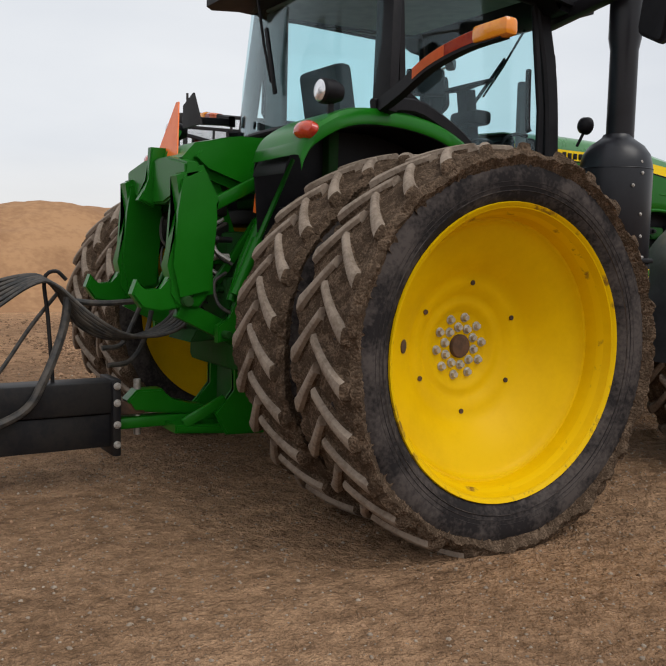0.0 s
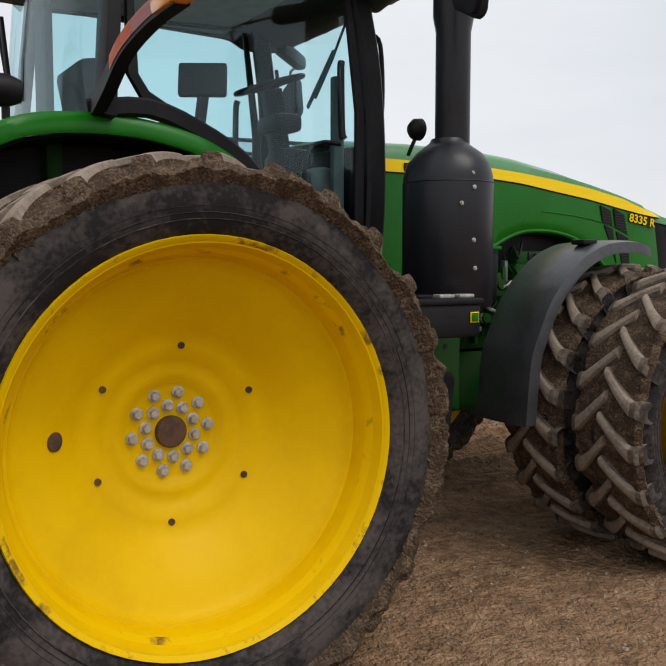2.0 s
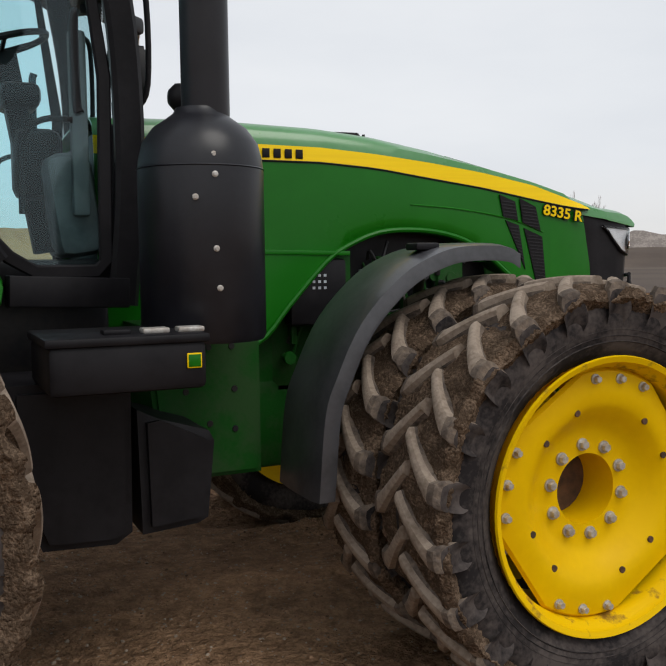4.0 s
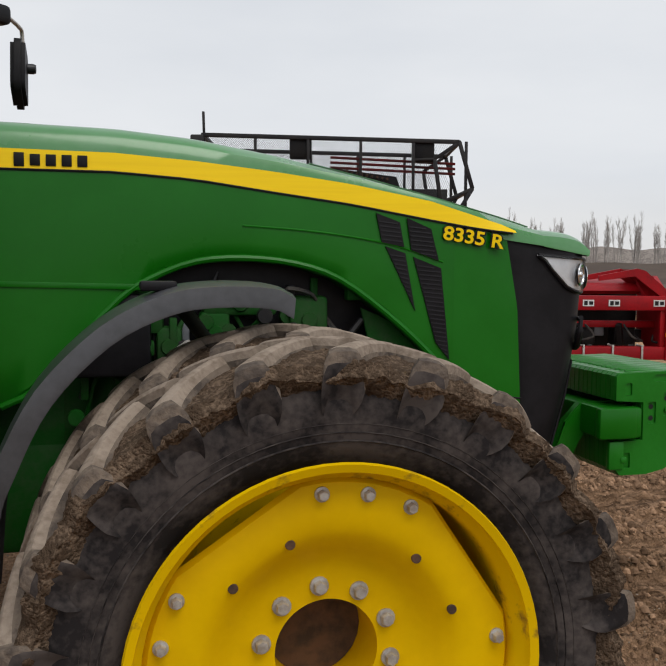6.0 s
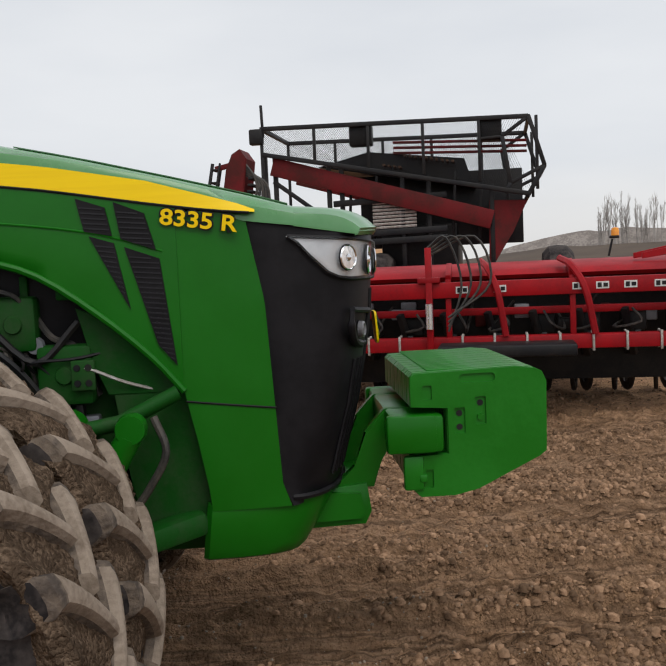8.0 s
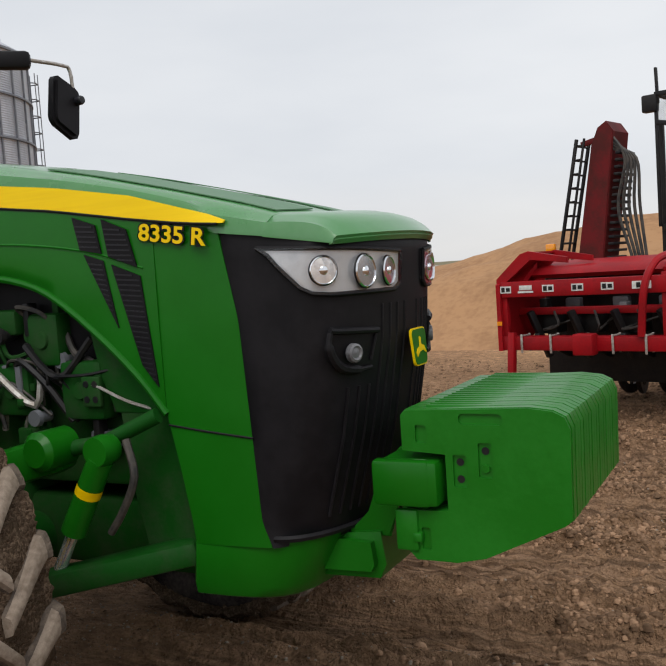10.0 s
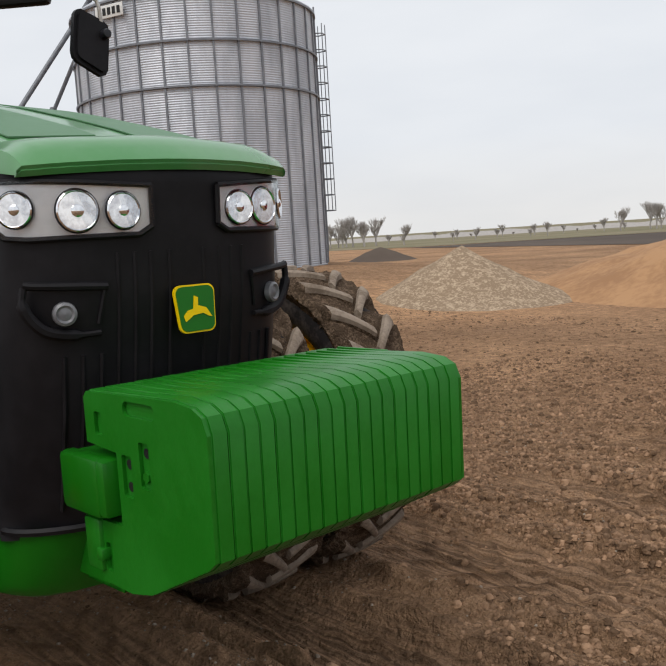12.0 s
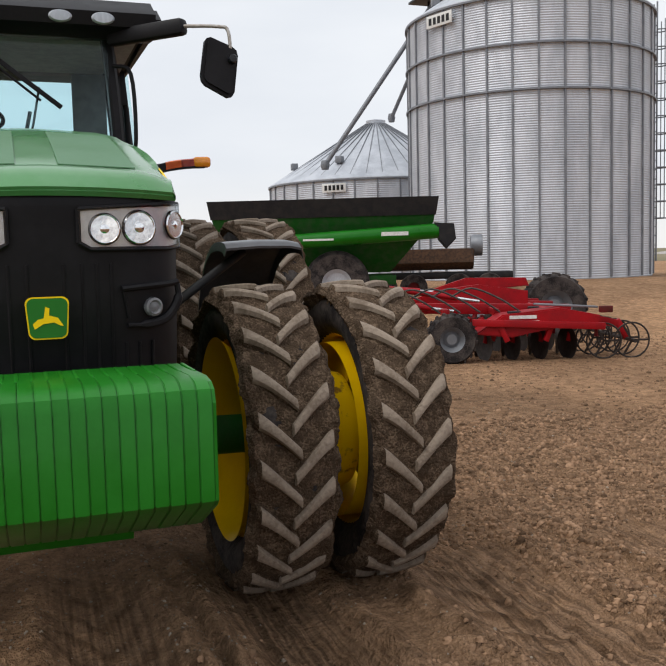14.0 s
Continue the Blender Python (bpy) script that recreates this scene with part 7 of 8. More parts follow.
            part("gable", bm, RED, h, "red gable plate at the header's end")
        bm = B()
        plate(bm, [(x0 + k * a, z) for a, z in ((0.02, 1.47), (0.30, 1.745), (0.40, 1.775), (0.40, 1.755), (0.31, 1.72), (0.05, 1.46))], 0.55, "y", 0.07, 0.0)
        part("gable_sheet", bm, RED, h)
    for xa, xb in ((4.40, 4.72), (1.78, 1.60), (3.55, 3.80)):
        bm = B()
        sweep(bm, spline([(xa, 0.45, 1.68), (xa + 0.3 * (xb - xa), 0.10, 1.60), (xa + 0.7 * (xb - xa), -0.02, 1.35), (xb, 0.0, 0.88)], 5), 0.06, 0.07)
        part("arched_rib", bm, RED, h)
    bm = B()
    tube(bm, [(4.90, 0.3, 1.68), (4.94, 0.3, 1.86)], 0.012, 6)
    box(bm, (4.96, 0.3, 1.88), (0.10, 0.07, 0.03), 0.01)
    stalk = part("beacon_stalk", bm, BLACK_IRON, h)
    bm = B()
    lathe(bm, [(0.0005, 0.09), (0.035, 0.08), (0.042, 0.05), (0.042, 0.0)], 14, "z", at=(4.97, 0.3, 1.895))
    part("beacon", bm, AMBER, stalk, "amber beacon on a thin stalk")
    # row units: lifting wheels and struts under the toolbar
    unit = None
    for k in range(12):
        x = 0.33 + 0.485 * k
        if unit is None:
            bm = B()
            beam(bm, (0, 0.25, 0.85), (0, 1.70, 0.36), 0.06, 0.08)
            beam(bm, (-0.12, 0.35, 1.12), (0.0, 0.55, 0.6), 0.07, 0.07)
            box(bm, (0, 0.62, 0.98), (0.26, 0.26, 0.24), 0.03)
            unit = part("row_unit", bm, BLACK_IRON, h, "black lifter strut and gearbox")
            lathe_bm = B()
            lathe(lathe_bm, [(0.17, -0.02), (0.262, -0.025), (0.275, 0.0), (0.262, 0.025), (0.17, 0.02)], 28, "x", closed=True)
            for q in range(6):
                a = q * math.pi / 3
                beam(lathe_bm, (0, 0, 0), (0, 0.19 * math.sin(a), 0.19 * math.cos(a)), 0.03, 0.03, bev=0)
            wl_ = part("lifter_wheel", lathe_bm, BLADE, unit, "worn steel lifter wheel")
            wl_.matrix_basis = pose(0.07, 1.75, 0.295, 0, 0, 10)
            again(wl_, unit, pose(-0.07, 1.75, 0.295, 0, 0, -10))
            unit.matrix_basis = pose(x, 0, 0)
        else:
            u2 = again(unit, h, pose(x, 0, 0))
            again(wl_, u2, pose(0.07, 1.75, 0.295, 0, 0, 10))
            again(wl_, u2, pose(-0.07, 1.75, 0.295, 0, 0, -10))
    rng = random.Random(8)
    for k in range(26):
        x = 0.3 + 0.23 * k
        bm = B()
        if k % 2:
            tube(bm, spline([(x, 0.3, 1.12), (x + 0.08, 0.22, 0.98), (x + rng.uniform(-0.2, 0.3), 0.35, 0.92), (x + 0.15, 0.7, rng.uniform(0.95, 1.3))], 4), 0.014, 6)
            part("hose", bm, HOSE, h)
        else:
            box(bm, (x, rng.uniform(0.45, 0.9), rng.uniform(0.92, 1.2)), (rng.uniform(0.08, 0.2), 0.12, rng.uniform(0.06, 0.16)), 0.015)
            part("drive_box", bm, (BLACK_IRON, RED_OLD, GALV_DARK)[(k // 2) % 3], h)
    for x in (0.45, 1.0, 1.5, 2.1, 2.6):
        bm = B()
        box(bm, (x + 0.1, 0.75, 1.17), (0.18, 0.1, 0.14), 0.02)
        part("hub_cover", bm, GALV_DARK, h)
    bm = B()
    beam(bm, (0.16, 0.03, 0.92), (0.13, -0.02, 0.03), 0.075, 0.075)
    box(bm, (0.13, -0.02, 0.018), (0.30, 0.22, 0.03), 0.006)
    part("parking_leg", bm, RED, h, "red parking leg on a foot plate")
    bm = B()
    box(bm, (1.02, -0.02, 0.80), (0.22, 0.16, 0.22), 0.02)
    part("height_control_box", bm, RED, bar)
    # hitch tower in the middle
    bm = B()
    beam(bm, (3.0, -0.02, 0.75), (3.0, 0.02, 1.85), 0.07, 0.09)
    beam(bm, (2.88, 0.02, 1.5), (3.12, 0.02, 1.5), 0.12, 0.06)
    tw = part("hitch_tower", bm, RED, h)
    bm = B()
    tube(bm, [(3.0, -0.10, 1.25), (3.0, -0.10, 0.98)], 0.04, 12)
    part("cylinder", bm, CHROME, tw, "bright hydraulic cylinder")
    for k in range(4):
        bm = B()
        tube(bm, spline([(3.0, 0.0, 1.85 - 0.03 * k), (3.2 + 0.1 * k, -0.05, 1.95), (3.35 + 0.1 * k, -0.05, 1.45), (3.2, -0.1, 0.95 + 0.05 * k)], 5), 0.013, 6)
        part("hose", bm, HOSE, tw)
    bm = B()
    box(bm, (3.8, -0.2, 0.76), (1.4, 0.5, 0.12), 0.02)
    part("hitch_frame", bm, BLACK_IRON, h)
    eye = h.matrix_basis.inverted() @ Vector((5.36, -3.17, 1.75))

    def set_back(k, kids):
        m = Matrix.Translation(eye) @ Matrix.Scale(k, 4) @ Matrix.Translation(-eye)
        for o in kids:
            o.matrix_basis = m @ o.matrix_basis
    before = set(h.children)
    # elevator tower at the end, with a chain and a ladder-like frame
    bm = B()
    plate(bm, [(0.62, 1.62), (0.92, 1.62), (1.10, 3.02), (1.02, 3.14), (0.92, 3.08), (0.84, 2.9)], 0.42, "y", 0.85, 0.01)
    part("elevator_case", bm, RED_OLD, h, "weathered dark red elevator case")
    for dy in (0.80, 1.12):
        bm = B()
        beam(bm, (0.42, dy, 1.62), (0.70, dy, 2.98), 0.035, 0.035)
        part("elevator_rail", bm, BLACK_IRON, h)
    for k in range(9):
        f = (k + 0.5) / 9
        bm = B()
        tube(bm, [(0.42 + 0.28 * f, 0.80, 1.62 + 1.36 * f), (0.42 + 0.28 * f + 0.09, 0.80, 1.62 + 1.36 * f)], 0.012, 6)
        tube(bm, [(0.42 + 0.28 * f, 0.80, 1.62 + 1.36 * f), (0.42 + 0.28 * f, 1.12, 1.62 + 1.36 * f)], 0.012, 6)
        part("elevator_rung", bm, BLACK_IRON, h)
    bm = B()
    beam(bm, (0.52, 0.80, 1.62), (0.79, 0.80, 2.98), 0.025, 0.025)
    part("elevator_rail", bm, BLACK_IRON, h)
    bm = B()
    beam(bm, (0.68, 0.96, 2.93), (1.05, 0.96, 3.0), 0.05, 0.06)
    part("head_shaft_arm", bm, RED_OLD, h)
    first = None
    for k in range(16):
        z = 1.66 + 0.075 * k
        m = pose(0.99 + 0.13 * (z - 1.62), 1.05, z)
        if first is None:
            bm = B()
            box(bm, (0, 0, 0), (0.06, 0.40, 0.03), 0.006)
            first = part("elevator_paddle", bm, BLACK_IRON, h)
            first.matrix_basis = m
        else:
            again(first, h, m)
    for k in range(5):
        bm = B()
        tube(bm, spline([(1.05, 0.9, 3.0 - 0.04 * k), (1.22 + 0.03 * k, 0.85, 2.7), (1.12 + 0.06 * k, 0.85, 2.2), (1.25 + 0.04 * k, 0.85, 1.66)], 5), 0.018, 6)
        part("hose", bm, HOSE, h)
    bm = B()
    box(bm, (0.30, 0.85, 1.80), (0.12, 0.05, 0.11), 0.015)
    part("amber_lamp", bm, AMBER, h, "amber warning lamp on a stalk")
    bm = B()
    beam(bm, (0.36, 0.85, 1.70), (0.42, 0.85, 1.78), 0.02, 0.02)
    part("lamp_stalk", bm, BLACK_IRON, h)
    for o in set(h.children) - before:
        o.matrix_basis = Matrix.Translation((-0.13, 0, 0)) @ o.matrix_basis
    set_back(1.17, set(h.children) - before)
    before = set(h.children)
    # upper conveyor with its cage
    Y0, Y1 = 0.75, 2.1
    X0, X1 = 1.40, 4.75

    def top(x):
        return 3.32 - 0.02 * (x - X0)

    def low(x):
        return 3.03 - 0.185 * (x - X0)
    for y in (Y0, Y1):
        bm = B()
        beam(bm, (X0, y, top(X0)), (X1 - 0.33, y, top(X1)), 0.04, 0.05)
        part("cage_top_rail", bm, BLACK_IRON, h)
        bm = B()
        beam(bm, (X0, y, low(X0)), (X1 - 0.33, y, low(X1)), 0.05, 0.05)
        part("cage_bottom_rail", bm, BLACK_IRON, h)
        for k in range(6):
            x = X0 + 0.62 * k
            bm = B()
            beam(bm, (x, y, low(x) if k else 1.95), (x, y, top(x)), 0.035, 0.035)
            part("cage_post", bm, BLACK_IRON, h)
        # expanded mesh of fine strands
        bm = B()
        n = 120
        for k in range(-14, n):
            for d in (-1, 1):
                xa, xb = X0 + 3.05 * k / n, X0 + 3.05 * k / n + d * 0.34
                if xb > X0 + 3.0:
                    continue
                za, zb = low(xa), top(xb)
                if xa < X0 or xb < X0:
                    f = (X0 - xa) / (xb - xa)
                    if not 0 < f < 1:
                        continue
                    zc = za + (zb - za) * f
                    xa, za, xb, zb = (X0, zc, xb, zb) if xa < X0 else (xa, za, X0, zc)
                tube(bm, [(xa, y, za), (xb, y, zb)], 0.0016, 3, False)
        part("cage_mesh", bm, BLACK_IRON, h, "expanded metal mesh panel")
        bm = B()
        beam(bm, (X0 + 0.1, y + 0.06, low(X0) - 0.14), (X1 - 0.75, y + 0.06, low(X1) - 0.26), 0.05, 0.21)
        part("conveyor_side", bm, RED_OLD, h, "weathered red conveyor side")
    # bulging cage end: top corner, knee and foot, with a slanted inner frame
    zk = low(X1) + 0.30
    outer = [(X1 - 0.33, top(X1)), (X1 - 0.17, zk), (X1 - 0.36, low(X1) - 0.02)]
    inner = [(X1 - 0.62, top(X1) - 0.20), (X1 - 0.54, zk - 0.17), (X1 - 0.60, low(X1) + 0.02)]
    for y in (Y0, Y1):
        for line in (outer, inner):
            for a, c in zip(line, line[1:]):
                bm = B()
                beam(bm, (a[0], y, a[1]), (c[0], y, c[1]), 0.045, 0.045)
                part("cage_end_bar", bm, BLACK_IRON, h)
        for a, c in zip(outer[:2], inner[:2]):
            bm = B()
            beam(bm, (a[0], y, a[1]), (c[0], y, c[1]), 0.04, 0.04)
            part("cage_end_bar", bm, BLACK_IRON, h)
    for a in outer:
        bm = B()
        beam(bm, (a[0], Y0, a[1]), (a[0], Y1, a[1]), 0.04, 0.04)
        part("cage_cross_bar", bm, BLACK_IRON, h)
    bm = B()
    beam(bm, (inner[0][0], Y0, inner[0][1]), (X0 + 2.48, Y0, inner[0][1] - 0.01), 0.03, 0.03)
    part("cage_mid_rail", bm, BLACK_IRON, h)
    bm = B()
    plate(bm, [(X1 - 0.78, low(X1) - 0.04), (X1 - 0.36, low(X1) - 0.06), (X1 - 0.52, low(X1) - 0.40), (X1 - 0.80, low(X1) - 0.85)], 0.5, "y", Y0 + 0.1, 0.01)
    part("discharge_chute", bm, RED_OLD, h, "weathered red chute under the cage end")
    bm = B()
    beam(bm, (X0, Y0, top(X0)), (X0, Y1, top(X0)), 0.04, 0.05)
    box(bm, (X0 - 0.06, Y0, top(X0) - 0.09), (0.16, 0.10, 0.18), 0.02)
    part("cage_corner", bm, BLACK_IRON, h)
    bm = B()
    beam(bm, (X0 + 0.02, Y0, top(X0) - 0.1), (X0 + 0.01, Y0, top(X0) + 0.27), 0.03, 0.035)
    part("flag_stub", bm, BLACK_IRON, h)
    for x in (X0 + 1.15, X0 + 2.6):
        bm = B()
        box(bm, (x, Y0 + 0.1, top(x) - 0.12), (0.26, 0.16, 0.24), 0.02)
        part("motor_box", bm, BLACK_IRON, h)
    bm = B()
    plate(bm, [(X0 + 0.6, low(X0 + 0.6) - 0.05), (X0 + 2.42, low(X0 + 2.42) - 0.05), (X0 + 2.30, low(X0) - 0.16), (X0 + 1.2, low(X0) - 0.02)], 0.9, "y", Y0 + 0.25, 0.01)
    part("conveyor_trough", bm, BLACK_IRON, h, "dark worn conveyor trough")
    first = None
    for k in range(14):
        x = X0 + 1.4 + 0.06 * k
        m = pose(x, (Y0 + Y1) / 2, low(x) + 0.06 + 0.14 * (x > 3.0), 0, 0, 0)
        if first is None:
            bm = B()
            tube(bm, [(0, -0.62, 0), (0, 0.62, 0)], 0.016, 6)
            first = part("conveyor_rod", bm, RUST, h)
            first.matrix_basis = m
        else:
            again(first, h, m)
    for k, z in enumerate((2.92, 2.98, 3.04)):
        bm = B()
        beam(bm, (X0 + 1.5, Y0 + 0.2, z + 0.05), (X0 + 3.0, Y0 + 0.2, z - 0.02), 0.03, 0.03)
        part("conveyor_strip", bm, RED_OLD, h)
    # lower frame that carries it
    for x in (X0, X0 + 0.12, X0 + 0.75, X0 + 0.9, X0 + 1.6, X0 + 1.9, X0 + 2.6):
        bm = B()
        beam(bm, (x, Y0 + 0.12, 1.62), (x, Y0 + 0.12, low(x)), 0.05, 0.06)
        part("frame_post", bm, BLACK_IRON, h)
    for z, x0 in ((1.94, X0), (2.04, X0 + 0.2), (2.42, X0 + 0.8)):
        bm = B()
        beam(bm, (x0, Y0 + 0.1, z), (X1 - 1.25, Y0 + 0.1, z + 0.04), 0.06, 0.07)
        part("frame_rail", bm, BLACK_IRON, h)
    bm = B()
    beam(bm, (X0 + 0.1, Y0 + 0.1, 2.72), (X0 + 0.85, Y0 + 0.1, 2.15), 0.03, 0.05)
    part("frame_brace", bm, BLACK_IRON, h)
    bm = B()
    box(bm, (X0 + 1.75, Y0 + 1.0, 1.9), (0.9, 1.2, 0.5), 0.03)
    part("cleaning_bed", bm, BLACK_IRON, h)
    bm = B()
    box(bm, (X0 + 2.0, Y0 + 0.55, 2.32), (1.9, 0.06, 0.86), 0.01)
    part("web_panel", bm, BLACK_IRON, h, "dark worn panel behind the cleaning web")
    for k in range(7):
        bm = B()
        beam(bm, (X0 + 0.95 + 0.3 * k, Y0 + 0.2, 1.95), (X0 + 1.0 + 0.3 * k, Y0 + 0.2, 2.72), 0.03, 0.04)
        part("web_bar", bm, BLACK_IRON, h)
    first = None
    for k in range(9):
        if first is None:
            bm = B()
            tube(bm, [(X0 + 1.25, Y0 + 0.1, 0), (X0 + 1.75, Y0 + 0.1, 0.01)], 0.016, 6)
            first = part("bright_rod", bm, STEEL, h)
            first.matrix_basis = pose(0, 0, 2.12 + 0.04 * k)
        else:
            again(first, h, pose(0, 0, 2.12 + 0.04 * k))
    bm = B()
    box(bm, (X0 + 1.0, Y0 - 0.05, 1.86), (0.14, 0.12, 0.32), 0.01)
    part("red_post", bm, RED, h)
    set_back(1.47, set(h.children) - before)
    # tank wheels
    for x in (1.75, 4.7):
        bm = B()
        lathe(bm, [(0.4, -0.22), (0.82, -0.24), (0.92, -0.15), (0.94, 0), (0.92, 0.15), (0.82, 0.24), (0.4, 0.22)], 40, "x", at=(x, 5.6, 0.94))
        w_ = part("wheel", bm, RUBBER, h, "large black tyre under the harvester frame")
        bm = B()
        lathe(bm, [(0.0005, -0.1), (0.3, -0.1), (0.42, -0.21)], 30, "x", at=(x, 5.6, 0.94))
        part("rim", bm, WHITE, w_)
    bm = B()
    box(bm, (3.2, 3.9, 1.42), (4.6, 5.8, 0.25), 0.03)
    part("main_frame", bm, RED_OLD, h)


harvester()


# ---- grain bins ----
def grain_bin(at, r, h, roof, turn, label, ladder):
    g = thing("grain_bin", label, "grain bin", pose(*at, 0, 0, turn) @ Matrix.Scale(0.54, 4), "grain bins")
    # corrugated wall: fine horizontal waves
    n = int(h / 0.065)
    prof = [(r + (0.0105 if k % 2 else -0.0105), h * k / n) for k in range(n + 1)]
    bm = B()
    lathe(bm, prof, 96, "z")
    part("bin_wall", bm, GALV, g, "corrugated galvanised wall", smooth=False)
    bm = B()
    lathe(bm, [(r + 0.16, h - 0.06), (r + 0.16, h), (0.75, h + roof), (0.75, h + roof + 0.3), (0.0005, h + roof + 0.45)], 48, "z")
    rf = part("bin_roof", bm, GALV, g, "conical ribbed steel roof", smooth=False)
    first = None
    for k in range(44):
        if first is None:
            bm = B()
            beam(bm, (r - 0.02, 0, h + 0.04), (0.8, 0, h + roof + 0.04), 0.05, 0.09, bev=0)
            first = part("roof_rib", bm, GALV_DARK, rf)
        else:
            again(first, rf, pose(0, 0, 0, 0, 0, 360 * k / 44))
    first = None
    for k in range(33):
        m = pose(0, 0, 0, 0, 0, 360 * (k + 0.5) / 33)
        if first is None:
            bm = B()
            box(bm, (r + 0.04, 0, h / 2), (0.10, 0.10, h - 0.2), 0)
            first = part("stiffener", bm, GALV_DARK, g)
            first.matrix_basis = m
        else:
            again(first, g, m)
    for z in (h - 0.10, h - 2.6, h - 5.0):
        bm = B()
        lathe(bm, [(r + 0.02, z - 0.05), (r + 0.16, z - 0.05), (r + 0.16, z + 0.05), (r + 0.02, z + 0.05)], 96, "z")
        part("wind_ring", bm, GALV_DARK, g)
    for k in range(7):
        bm = B()
        box(bm, (r * 0.78, 0, h + roof * 0.25 + 0.3), (0.5, 0.5, 0.5), 0.05)
        o = part("roof_vent", bm, GALV_DARK, rf)
        o.matrix_basis = pose(0, 0, 0, 0, 0, 360 * k / 7)
    if ladder is not None:
        a = radians(ladder)
        c, s_ = math.cos(a), math.sin(a)

        def lp(rad, side, z):
            return (rad * c - side * s_, rad * s_ + side * c, z)
        for side in (-0.35, 0.35):
            bm = B()
            tube(bm, [lp(r + 0.35, side, 0.8), lp(r + 0.35, side, h + 1.0)], 0.05, 6)
            part("ladder_rail", bm, GALV_DARK, g)
        first = None
        for k in range(26):
            z = 1.2 + k * (h - 0.4) / 26
            bm = B() if first is None else None
            if first is None:
                tube(bm, [lp(r + 0.35, -0.35, 0), lp(r + 0.35, 0.35, 0)], 0.035, 6)
                first = part("ladder_rung", bm, GALV_DARK, g)
                first.matrix_basis = pose(0, 0, z)
            else:
                again(first, g, pose(0, 0, z))
        first = None
        for k in range(12):
            z = 3.4 + k * (h - 3.0) / 12
            if first is None:
                bm = B()
                tube(bm, [lp(r + 0.35, -0.38, 0), lp(r + 0.8, -0.42, 0), lp(r + 1.15, 0, 0), lp(r + 0.8, 0.42, 0), lp(r + 0.35, 0.38, 0)], 0.04, 6)
                first = part("ladder_hoop", bm, GALV_DARK, g)
                first.matrix_basis = pose(0, 0, z)
            else:
                again(first, g, pose(0, 0, z))
        for side in (-0.4, 0, 0.4):
            bm = B()
            tube(bm, [lp(r + (1.15 if side == 0 else 0.8), side, 3.4), lp(r + (1.15 if side == 0 else 0.8), side, h)], 0.03, 6)
            part("cage_bar", bm, GALV_DARK, g)
    return g


def bin_sign(g, r, ang, z, size):
    m = pose(0, 0, 0, 0, 0, ang) @ Matrix.Translation((r + 0.2, 0, z)) @ pose(0, 0, 0, 90, 0, 90)
    bm = B()
    box(bm, (0, 0, 0), (size * 3.2, size * 1.1, 0.04), 0.01)
    o = part("sign_plate", bm, WHITE, g, "white maker sign with black border")
    o.matrix_basis = m
    bm = B()
    for k in range(5):
        box(bm, (size * 0.55 * (k - 2), 0, 0.025), (size * 0.36, size * 0.62, 0.02), 0)
    part("sign_lettering", bm, BLACK_IRON, o)


BIG = grain_bin((-18.55, 16.15, 0.75), 7.25, 15.2, 4.2, 0, "tall galvanised corrugated grain bin with conical roof and caged ladder", 66)
SMALL = grain_bin((-27.2, 14.3, 0.75), 8.2, 6.9, 4.6, 5, "lower galvanised grain bin with conical roof behind the tall one", None)
bin_sign(BIG, 7.25, -72, 14.55, 0.62)
bin_sign(SMALL, 8.2, -48, 6.25, 0.55)


def grain_leg():
    t_ = thing("grain_elevator", "dark steel grain elevator leg with slanting spouts above the bins", "elevator", Matrix.Translation((3.31, -0.276, 0.75)) @ Matrix.Scale(0.54, 4))
    for dx, dy in ((0, 0), (1.2, 0), (0, 1.2), (1.2, 1.2)):
        bm = B()
        beam(bm, (-47 + dx, 27 + dy, 0), (-47 + dx, 27 + dy, 22), 0.12, 0.12)
        part("leg_post", bm, BLACK_IRON, t_)
    for k in range(12):
        bm = B()
        beam(bm, (-47, 27, 1 + 1.8 * k), (-45.8, 28.2, 2.8 + 1.8 * k), 0.06, 0.06)
        beam(bm, (-47, 28.2, 1 + 1.8 * k), (-45.8, 27, 2.8 + 1.8 * k), 0.06, 0.06)
        part("leg_brace", bm, BLACK_IRON, t_)
    bm = B()
    box(bm, (-46.4, 27.6, 18.2), (3.2, 3.2, 0.15), 0.02)
    box(bm, (-46.4, 27.6, 19.5), (1.6, 1.6, 1.8), 0.05)
    part("head_platform", bm, BLACK_IRON, t_)
    for a, b, r in (((-46.6, 27.2, 18.0), (-49.6, 20.4, 7.7), 0.16), ((-46.8, 27.6, 17.6), (-53.0, 26.8, 11.5), 0.14)):
        bm = B()
        tube(bm, [a, b], r, 10)
        lathe(bm, [(r * 1.5, -0.3), (r * 2.0, 0.0), (r * 1.5, 0.3)], 12, "z", at=b)
        part("spout", bm, GALV_DARK, t_)


grain_leg()


